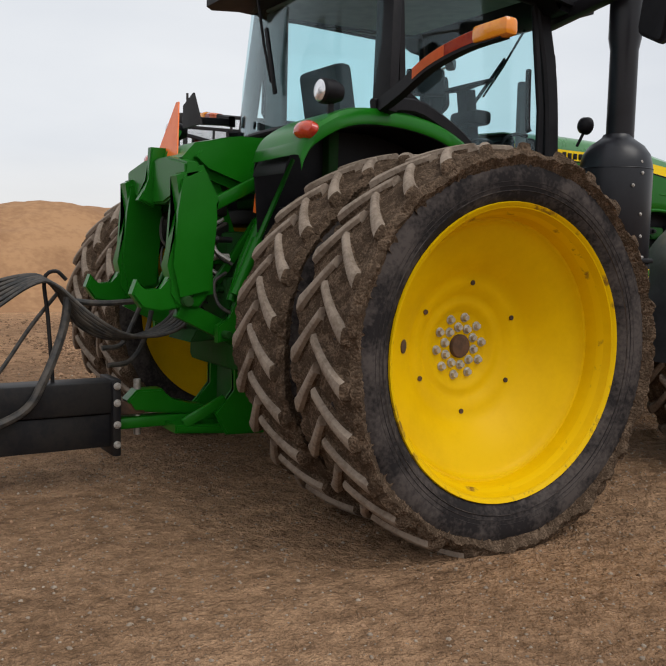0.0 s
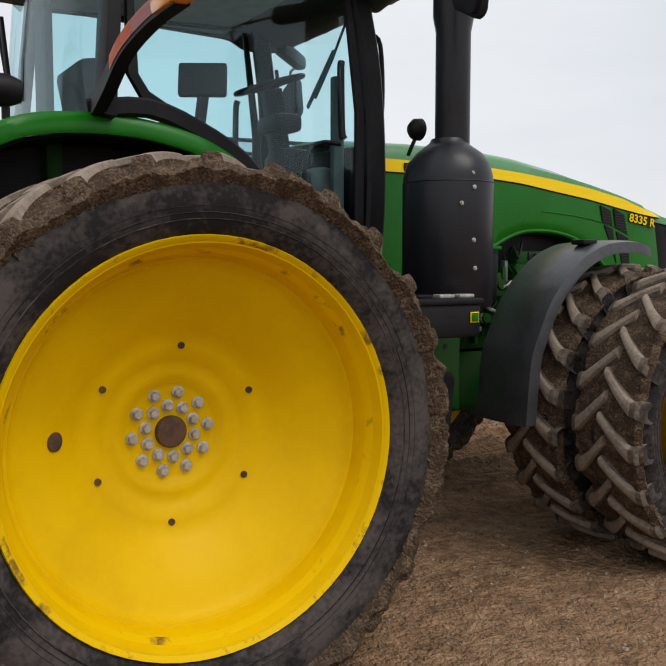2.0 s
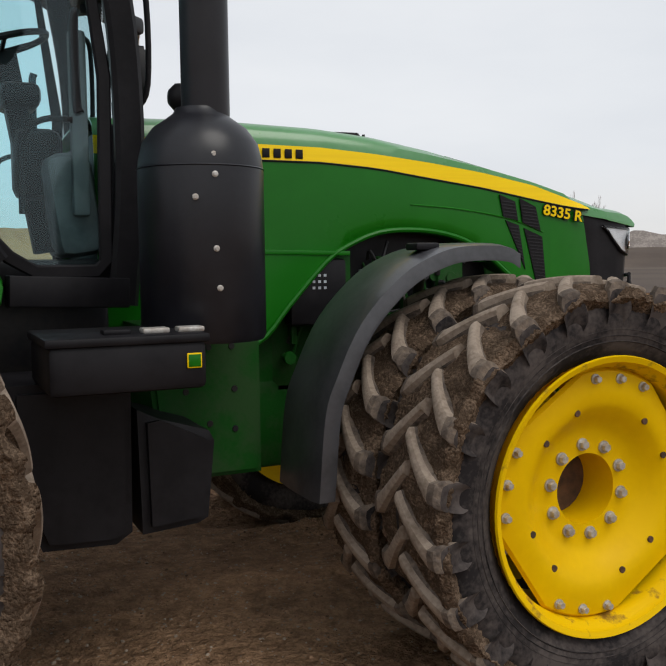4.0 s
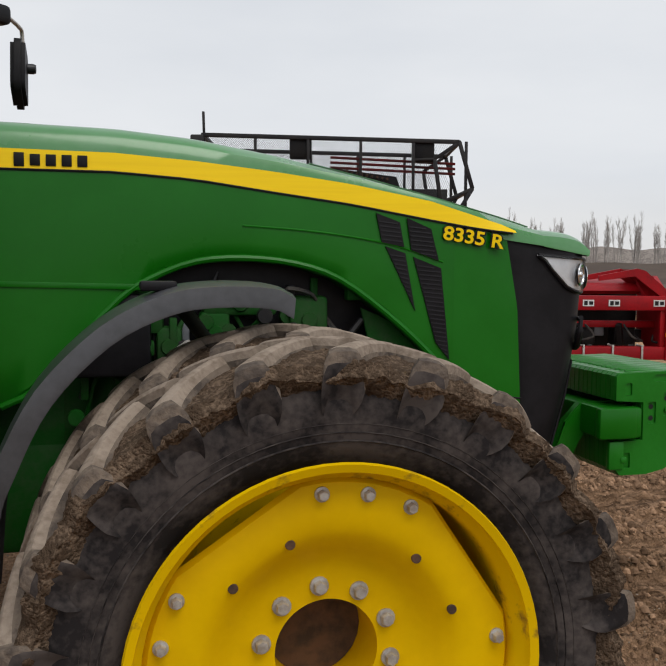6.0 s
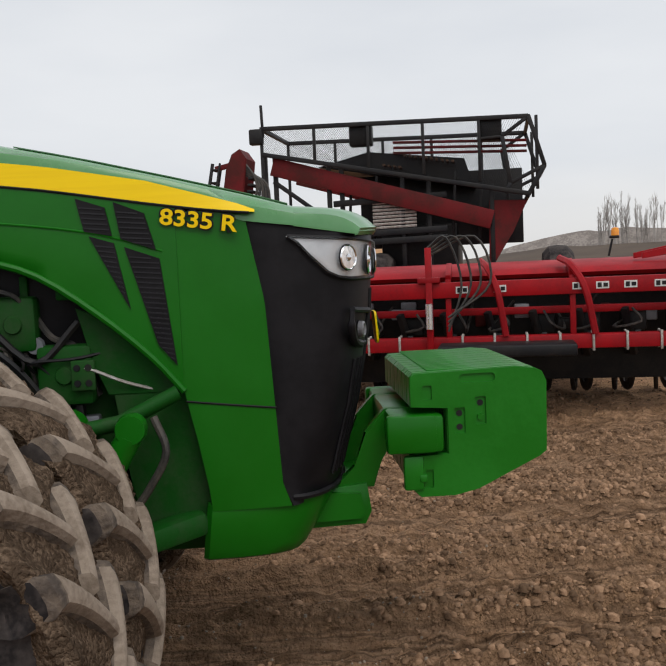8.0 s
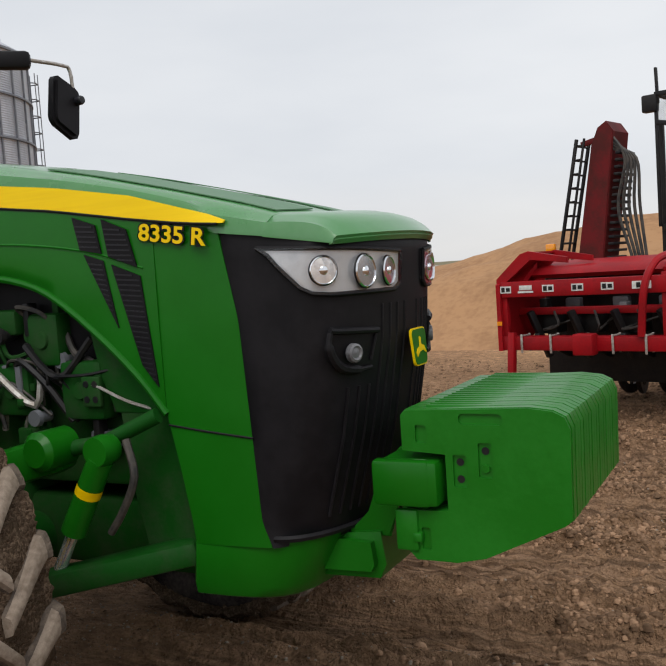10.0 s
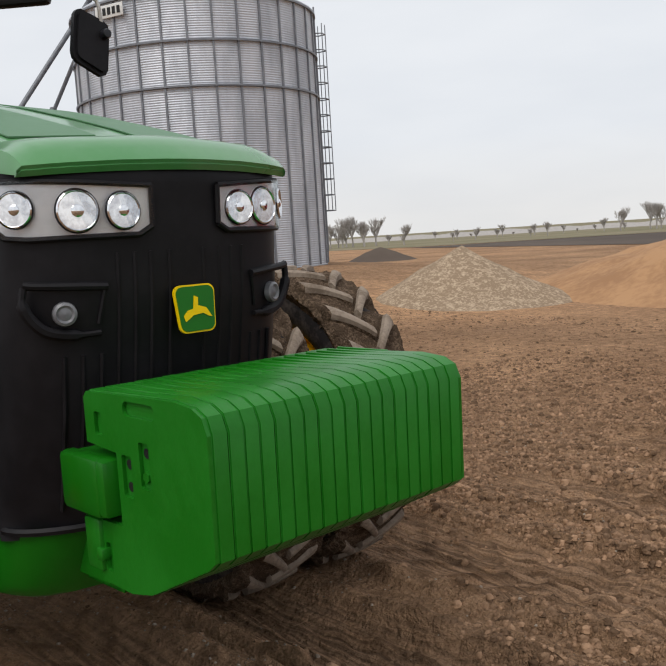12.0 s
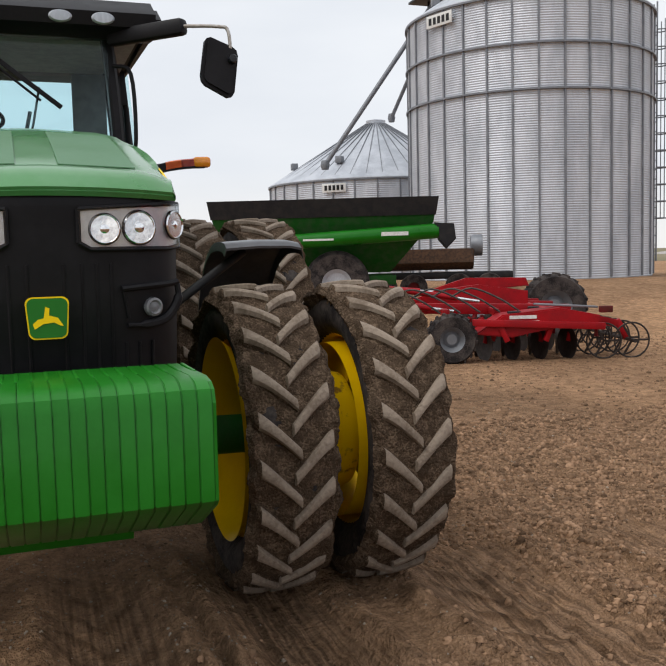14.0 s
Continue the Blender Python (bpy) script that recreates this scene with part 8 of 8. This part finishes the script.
# ---- grain cart ----
def cart():
    c = thing("grain_cart", "green grain cart with black side extension and folded unloading auger", "grain cart", pose(-11.4, 3.92, pad(-11, 6), 0, 0, 69.5) @ Matrix.Scale(0.8, 4))
    L = 5.95
    W = 2.6
    # hopper: sloped sides
    bm = B()
    top, mid, bot = 2.72, 2.45, 1.15
    rows = []
    for z, dx, dy in ((bot, 1.3, 0.95), (mid, 0.05, 0.05), (top, 0.0, 0.0)):
        rows.append([(dx, dy, z), (L - dx * 0.9, dy, z), (L - dx * 0.9, W - dy, z), (dx, W - dy, z), (dx, dy, z)])
    sheet(bm, rows, lambda p: (0.03 * (1 if p[0] < L / 2 else -1), 0.03 * (1 if p[1] < W / 2 else -1), 0.01))
    part("hopper", bm, GREEN_DUST, c, "green sloped hopper")
    bm = B()
    rows = []
    for z, d in ((top - 0.06, -0.02), (top + 0.42, -0.10)):
        rows.append([(d, d, z), (L - d, d, z), (L - d, W - d, z), (d, W - d, z), (d, d, z)])
    sheet(bm, rows, lambda p: (0.04 * (1 if p[0] < L / 2 else -1), 0.04 * (1 if p[1] < W / 2 else -1), 0.0))
    part("side_extension", bm, BLACK_IRON, c, "black side extension")
    bm = B()
    tube(bm, [(2.2, -0.25, 2.02), (6.0, -0.25, 2.22)], 0.20, 20)
    au = part("unloading_auger", bm, GREEN, c, "round green unloading auger")
    bm = B()
    box(bm, (2.85, -0.452, 2.06), (0.8, 0.008, 0.05), 0)
    part("auger_stripe", bm, WHITE, au)
    bm = B()
    box(bm, (4.85, -0.452, 2.17), (0.7, 0.008, 0.10), 0)
    part("auger_lettering", bm, WHITE, au)
    bm = B()
    plate(bm, [(5.9, 2.44), (6.4, 2.40), (6.45, 2.0), (6.2, 1.75), (6.0, 1.98)], 0.34, "y", -0.42, 0.03)
    part("auger_spout", bm, BLACK_IRON, au)
    bm = B()
    beam(bm, (0.4, 0.3, 0.95), (4.9, 0.3, 0.95), 0.16, 0.25)
    beam(bm, (0.4, W - 0.3, 0.95), (4.9, W - 0.3, 0.95), 0.16, 0.25)
    beam(bm, (1.5, 0.1, 1.15), (1.2, 0.0, 2.0), 0.14, 0.14)
    part("chassis", bm, GREEN_DUST, c)
    for y in (0.15, W - 0.15):
        bm = B()
        lathe(bm, [(0.4, -0.28), (0.78, -0.30), (0.87, -0.2), (0.89, 0), (0.87, 0.2), (0.78, 0.30), (0.4, 0.28)], 36, at=(3.3, y, 0.88))
        w_ = part("wheel", bm, RUBBER, c, "large black cart tyre")
        bm = B()
        lathe(bm, [(0.0005, -0.12), (0.3, -0.12), (0.42, -0.27)], 28, at=(3.3, y, 0.88))
        part("rim", bm, GALV, w_)
    bm = B()
    beam(bm, (0.4, W / 2, 0.9), (-2.6, W / 2, 0.55), 0.25, 0.25)
    tube(bm, [(-2.3, W / 2, 0.6), (-2.3, W / 2, 0.0)], 0.06, 8)
    part("tongue", bm, GREEN_DUST, c)


cart()


# ---- red disc harrow ----
def small_wheel(parent, at, R, w, axis="x"):
    bm = B()
    lathe(bm, [(R * 0.5, -w / 2), (R * 0.9, -w / 2 - 0.01), (R * 0.98, -w * 0.35), (R, 0), (R * 0.98, w * 0.35), (R * 0.9, w / 2 + 0.01), (R * 0.5, w / 2)], 36, axis, at=at)
    for k in range(20):
        a = 2 * math.pi * k / 20
        for sd in (-1, 1):
            p, q = (sd * w * 0.05, sd * w * 0.48)
            a2 = a + 0.12
            pts = [((p, R * 0.99 * math.sin(a), R * 0.99 * math.cos(a)), (q, R * 0.97 * math.sin(a2), R * 0.97 * math.cos(a2)))]
            for u, v in pts:
                if axis == "y":
                    u, v = (u[1], u[0], u[2]), (v[1], v[0], v[2])
                beam(bm, Vector(at) + Vector(u), Vector(at) + Vector(v), 0.03, 0.05, bev=0)
    wh = part("wheel", bm, RUBBER, parent, "black lugged implement tyre")
    bm = B()
    lathe(bm, [(0.0005, -w * 0.25), (R * 0.2, -w * 0.25), (R * 0.32, -w * 0.1), (R * 0.46, -w * 0.35), (R * 0.53, -w * 0.5)], 28, axis, at=at)
    part("rim", bm, GALV_DARK, wh, "grey steel rim")
    return wh


def harrow():
    d = thing("disc_harrow", "red folding disc harrow with a ring roller, parked on the earth", "disc harrow", pose(-4.1, 5.86, 0, 0, 0, 72.5))
    small_wheel(d, (0.0, 0.12, 0.36), 0.37, 0.28, "y")
    small_wheel(d, (2.45, 3.4, 0.60), 0.60, 0.40, "y")
    small_wheel(d, (1.2, 4.4, 0.62), 0.50, 0.36, "y")
    bm = B()
    plate(bm, [(0.35, 0.42), (0.75, 0.70), (1.6, 0.78), (2.2, 0.66), (2.2, 0.52), (1.5, 0.50), (0.9, 0.36)], 0.5, "y", 0.05, 0.02)
    part("wing_body", bm, RED, d, "red wing body with pale lettering bars")
    bm = B()
    box(bm, (1.05, 0.046, 0.66), (0.40, 0.006, 0.05), 0)
    box(bm, (1.12, 0.046, 0.59), (0.34, 0.006, 0.03), 0)
    part("wing_lettering", bm, WHITE, d)
    bm = B()
    box(bm, (1.75, 0.3, 0.80), (0.95, 0.12, 0.03), 0.01, pose(0, 0, 0, 0, 4, 0))
    part("tread_plate", bm, GALV_DARK, d)
    for y in (0.9, 1.9, 2.8):
        bm = B()
        beam(bm, (-1.8, y, 0.82), (2.0, y, 0.70), 0.14, 0.16)
        part("frame_beam", bm, RED, d)
    bm = B()
    plate(bm, [(-0.7, 0.75), (0.0, 1.02), (0.7, 1.10), (1.5, 0.98), (1.5, 0.72), (0.4, 0.72)], 0.14, "y", 1.5, 0.02)
    part("lift_frame", bm, RED, d)
    bm = B()
    plate(bm, [(-0.2, 0.9), (0.7, 1.18), (1.75, 1.16), (1.8, 1.02), (0.8, 0.95)], 0.14, "y", 2.6, 0.02)
    part("lift_frame", bm, RED, d)
    for k in range(5):
        bm = B()
        beam(bm, (-1.5 + 0.75 * k, 0.5, 0.72), (-1.5 + 0.75 * k, 3.2, 0.75), 0.10, 0.10)
        part("cross_beam", bm, RED, d)
    for (a, b) in (((-1.4, 0.6, 0.95), (-0.2, 0.75, 0.78)), ((-0.9, 1.3, 1.1), (0.3, 1.3, 0.9)), ((-1.7, 2.0, 1.15), (-0.2, 2.0, 1.0))):
        bm = B()
        tube(bm, [a, b], 0.045, 10)
        cy = part("hydraulic_ram", bm, RED, d)
        bm = B()
        tube(bm, [Vector(b), Vector(b) + (Vector(b) - Vector(a)) * 0.3], 0.022, 8)
        part("ram_rod", bm, CHROME, cy)
    bm = B()
    box(bm, (-1.0, 0.7, 1.12), (0.2, 0.03, 0.07), 0.01)
    part("yellow_tag", bm, STRIPE, d)
    first = None
    for row, (y, xs) in enumerate(((0.35, 4), (0.9, 4), (1.5, 4))):
        for k in range(xs):
            m = pose(0.55 + 0.42 * k, y, 0.24, 0, 0, 70 if row % 2 else 108)
            if first is None:
                bm = B()
                lathe(bm, [(0.0005, -0.05), (0.06, -0.05), (0.20, -0.015), (0.255, 0.025), (0.20, -0.003), (0.0005, -0.03)], 22, "y")
                first = part("disc", bm, BLADE, d, "worn notched steel disc")
                first.matrix_basis = m
            else:
                again(first, d, m)
            bm = B()
            beam(bm, (0.55 + 0.42 * k, y, 0.26), (0.55 + 0.42 * k + 0.10, y + 0.1, 0.62), 0.05, 0.07)
            part("disc_arm", bm, RED, d)
    # brackets, clamps and hoses that crowd the wing
    rng = random.Random(77)
    for k in range(26):
        x, y = rng.uniform(0.35, 2.35), rng.uniform(0.02, 1.6)
        bm = B()
        if k % 2:
            beam(bm, (x, y, 0.62), (x + rng.uniform(-0.15, 0.15), y - 0.05, rng.uniform(0.28, 0.40)), 0.05, 0.08)
            part("bracket", bm, RED if k % 4 == 1 else RED_OLD, d)
        else:
            box(bm, (x, y, rng.uniform(0.40, 0.74)), (rng.uniform(0.08, 0.2), 0.10, rng.uniform(0.05, 0.12)), 0.012)
            part("clamp_block", bm, (RED, RED_OLD, BLACK_IRON)[k // 2 % 3], d)
    for k in range(6):
        bm = B()
        tube(bm, spline([(-1.4 + 0.3 * k, 0.7, 0.95), (-1.1 + 0.3 * k, 0.6, 1.08), (-0.7 + 0.3 * k, 0.5, 0.92), (-0.4 + 0.3 * k, 0.45, 0.72)], 5), 0.016, 6)
        part("hose", bm, HOSE, d)
    bm = B()
    beam(bm, (0.3, 0.02, 0.60), (2.25, 0.02, 0.50), 0.08, 0.10)
    part("gang_beam", bm, RED, d)
    # ring roller at the end
    bm = B()
    beam(bm, (1.9, 0.35, 0.66), (2.55, 0.40, 0.50), 0.12, 0.12)
    beam(bm, (2.55, 0.40, 0.55), (2.72, 0.40, 0.28), 0.10, 0.10)
    part("roller_arm", bm, RED, d)
    first = None
    for k in range(6):
        m = pose(2.70, 0.15 + 0.40 * k, 0.27)
        if first is None:
            bm = B()
            tube(bm, [(0.26 * math.cos(a), 0.0, 0.26 * math.sin(a)) for a in [2 * math.pi * q / 24 for q in range(25)]], 0.014, 6)
            for a in (0, 2.1, 4.2):
                beam(bm, (0, 0, 0), (0.26 * math.cos(a), 0, 0.26 * math.sin(a)), 0.02, 0.03, bev=0)
            first = part("roller_ring", bm, BLADE, d, "open steel roller ring")
            first.matrix_basis = m
        else:
            again(first, d, m)
    for k in range(3):
        m = pose(2.28, 0.15 + 0.5 * k, 0.27)
        again(first, d, m)
    bm = B()
    tube(bm, [(2.70, 0.0, 0.27), (2.70, 2.5, 0.27)], 0.03, 8)
    part("roller_shaft", bm, BLADE, d)
    bm = B()
    beam(bm, (-1.8, 1.9, 0.8), (-5.0, 2.2, 0.62), 0.18, 0.18)
    tube(bm, [(-4.6, 2.15, 0.6), (-4.6, 2.15, 0.0)], 0.05, 8)
    part("tongue", bm, RED, d)


harrow()


# ---- trough trailer behind the harrow ----
def trough():
    t_ = thing("trough_trailer", "brown steel trough on a black wheeled chassis", "trailer", pose(-13.8, 8.4, 0.41, 0, 0, 66) @ Matrix.Scale(0.75, 4))
    bm = B()
    plate(bm, [(-0.7, 1.30), (-0.7, 1.75), (0.7, 1.75), (0.7, 1.30), (0.35, 1.05), (-0.35, 1.05)], 3.6, "x", 0.0, 0.03)
    part("trough_body", bm, RUST, t_)
    bm = B()
    lathe(bm, [(0.0005, 0.0), (0.30, 0.02), (0.36, 0.12), (0.36, 0.4)], 20, "x", at=(3.5, -0.2, 1.85))
    part("motor_cover", bm, GALV_DARK, t_)
    bm = B()
    box(bm, (2.2, 0, 0.86), (5.4, 1.0, 0.22), 0.03)
    part("chassis", bm, BLACK_IRON, t_)
    for x in (0.6, 1.6, 3.1, 4.1):
        bm = B()
        lathe(bm, [(0.2, -0.12), (0.44, -0.13), (0.47, 0), (0.44, 0.13), (0.2, 0.12)], 24, at=(x, -0.6, 0.47))
        w_ = part("wheel", bm, RUBBER, t_)
        bm = B()
        lathe(bm, [(0.0005, -0.06), (0.2, -0.06), (0.24, -0.12)], 20, at=(x, -0.6, 0.47))
        part("rim", bm, RED_OLD, w_)


trough()


# ---- bare trees on the horizon ----
def tree_mesh(seed, height):
    """A leafless spreading tree: trunk, limbs and a rounded crown of fine twigs."""
    rng = random.Random(seed)
    bm = B()

    def limb(p, d, length, r, depth):
        q = p + d * length
        mid = p + d * length * 0.5 + Vector((rng.uniform(-1, 1), rng.uniform(-1, 1), 0)) * length * 0.06
        tube(bm, [p, mid, q], [r, r * 0.85, r * 0.65], 5 if depth > 2 else 3, False)
        if depth == 0:
            return
        for k in range(4 if depth > 3 else rng.choice((3, 3, 4))):
            a = rng.uniform(0, 6.28)
            wide = 0.62 if depth > 3 else 0.5
            nd = (d + Vector((math.cos(a), math.sin(a), rng.uniform(0.3, 1.2))) * wide).normalized()
            limb(p + (q - p) * rng.uniform(0.35, 1.0), nd, length * rng.uniform(0.66, 0.86), max(0.016, r * 0.55), depth - 1)
    limb(Vector((0, 0, -0.1)), Vector((0, 0, 1)), height * 0.22, height * 0.022, 5)
    return bm


def poplar_mesh(seed, height):
    """A clump of slim upright stems with short rising twigs."""
    rng = random.Random(seed)
    bm = B()
    for _ in range(6):
        a, lean = rng.uniform(0, 6.28), rng.uniform(0.02, 0.14)
        foot = Vector((rng.uniform(-0.7, 0.7), rng.uniform(-0.7, 0.7), -0.1))
        h = height * rng.uniform(0.7, 1.05)
        up = Vector((lean * math.cos(a), lean * math.sin(a), 1)).normalized()
        tube(bm, [foot, foot + up * h * 0.5, foot + up * h], [0.07, 0.045, 0.014], 4, False)
        for _ in range(26):
            s = rng.uniform(0.25, 0.97)
            b = rng.uniform(0, 6.28)
            p = foot + up * h * s
            d = (up + Vector((math.cos(b), math.sin(b), 0)) * rng.uniform(0.2, 0.5)).normalized()
            n = h * rng.uniform(0.10, 0.24) * (1.15 - 0.6 * s)
            tube(bm, [p, p + d * n], [0.02, 0.01], 3, False)
            tube(bm, [p + d * n * 0.5, p + d * n * 0.6 + up * n * 0.6], [0.014, 0.008], 3, False)
    return bm


rngp = random.Random(12)
PLACES = [(x + rngp.uniform(-1, 1), y + rngp.uniform(-2, 2), k * rngp.uniform(0.8, 1.2)) for x, y, k in
          [(-97.5 + 1.1 * q, 90 + 2 * (q % 3), 0.92 + 0.12 * (q % 3)) for q in range(10)]
          + [(-77.4, 90, 0.92), (-83.5, 92, 0.5), (-82, 95, 0.45)]
          + [(-75 + 2.4 * q, 96 + 2.2 * q, 0.42 + 0.12 * math.sin(q * 1.9)) for q in range(5)]
          + [(-61.3 + 1.61 * q, 120 + 2 * (q % 3), 0.98 + 0.12 * (q % 2)) for q in range(9)]
          + [(-101.5 + 2.83 * q, 122 + 3 * (q % 2), 0.38 + 0.14 * math.sin(q * 1.7)) for q in range(14)]
          + [(-104 - 0.8 * q, 88 - 3 * q, 1.0) for q in range(7)] + [(-86, 60, 0.9), (-84, 57, 1.0), (-81, 55, 0.8)]
          + [(56 + 1.45 * q, 140 - 0.85 * q, 0.95) for q in range(34)]]
seeds = {}
for i, (x, y, k) in enumerate(PLACES):
    base = i % 4 + (4 if x > 50 else 0)
    rise = 2.6 if x > 50 else 0.0
    m = Matrix.Translation((x, y, rise)) @ Matrix.Rotation(i * 1.7, 4, "Z") @ Matrix.Scale(k, 4)
    if base not in seeds:
        tr = thing("bare_tree", "slim leafless upright trees on the far rise" if x > 50 else "leafless grey-brown spreading tree on the horizon", "tree", m, "trees on the horizon")
        part("trunk", poplar_mesh(40 + base, 8.0) if x > 50 else tree_mesh(40 + base, 6.0), BARK, tr)
        seeds[base] = tr
    else:
        o = copy_thing(seeds[base], m)
        o.matrix_basis = m


def far_rise(name, label, a, b, h, depth, material, bumps):
    """A long low rise with an uneven top, from a to b."""
    a, b = Vector((*a, 0)), Vector((*b, 0))
    d = (b - a)
    nrm = Vector((-d.y, d.x, 0)).normalized()
    rows = []
    n = 80
    for i in range(n + 1):
        p = a + d * i / n
        hh = h * min(1, 6 * min(i, n - i) / n) * (1 + bumps * noise.noise((i * 0.35, h, 0)))
        rows.append([p - nrm * depth, p - nrm * depth * 0.4 + Vector((0, 0, hh * 0.6)), p + Vector((0, 0, hh)), p + nrm * depth + Vector((0, 0, -0.1))])
    bm = B()
    sheet(bm, rows)
    tagged(new(name, finish(name, bm, material)), label, "field", kind="structure")


far_rise("field_rise", "low dark rise of bare field on the horizon", (20, 150), (190, 70), 3.0, 22, FIELD, 0.1)
far_rise("scrub_band", "thin band of grey scrub on the horizon", (-190, 150), (-30, 190), 1.0, 8, BARK, 0.6)
far_rise("shelter_belt", "thin band of grey bushes on the horizon", (34, 158), (150, 100), 5.6, 6, SCRUB, 0.14)
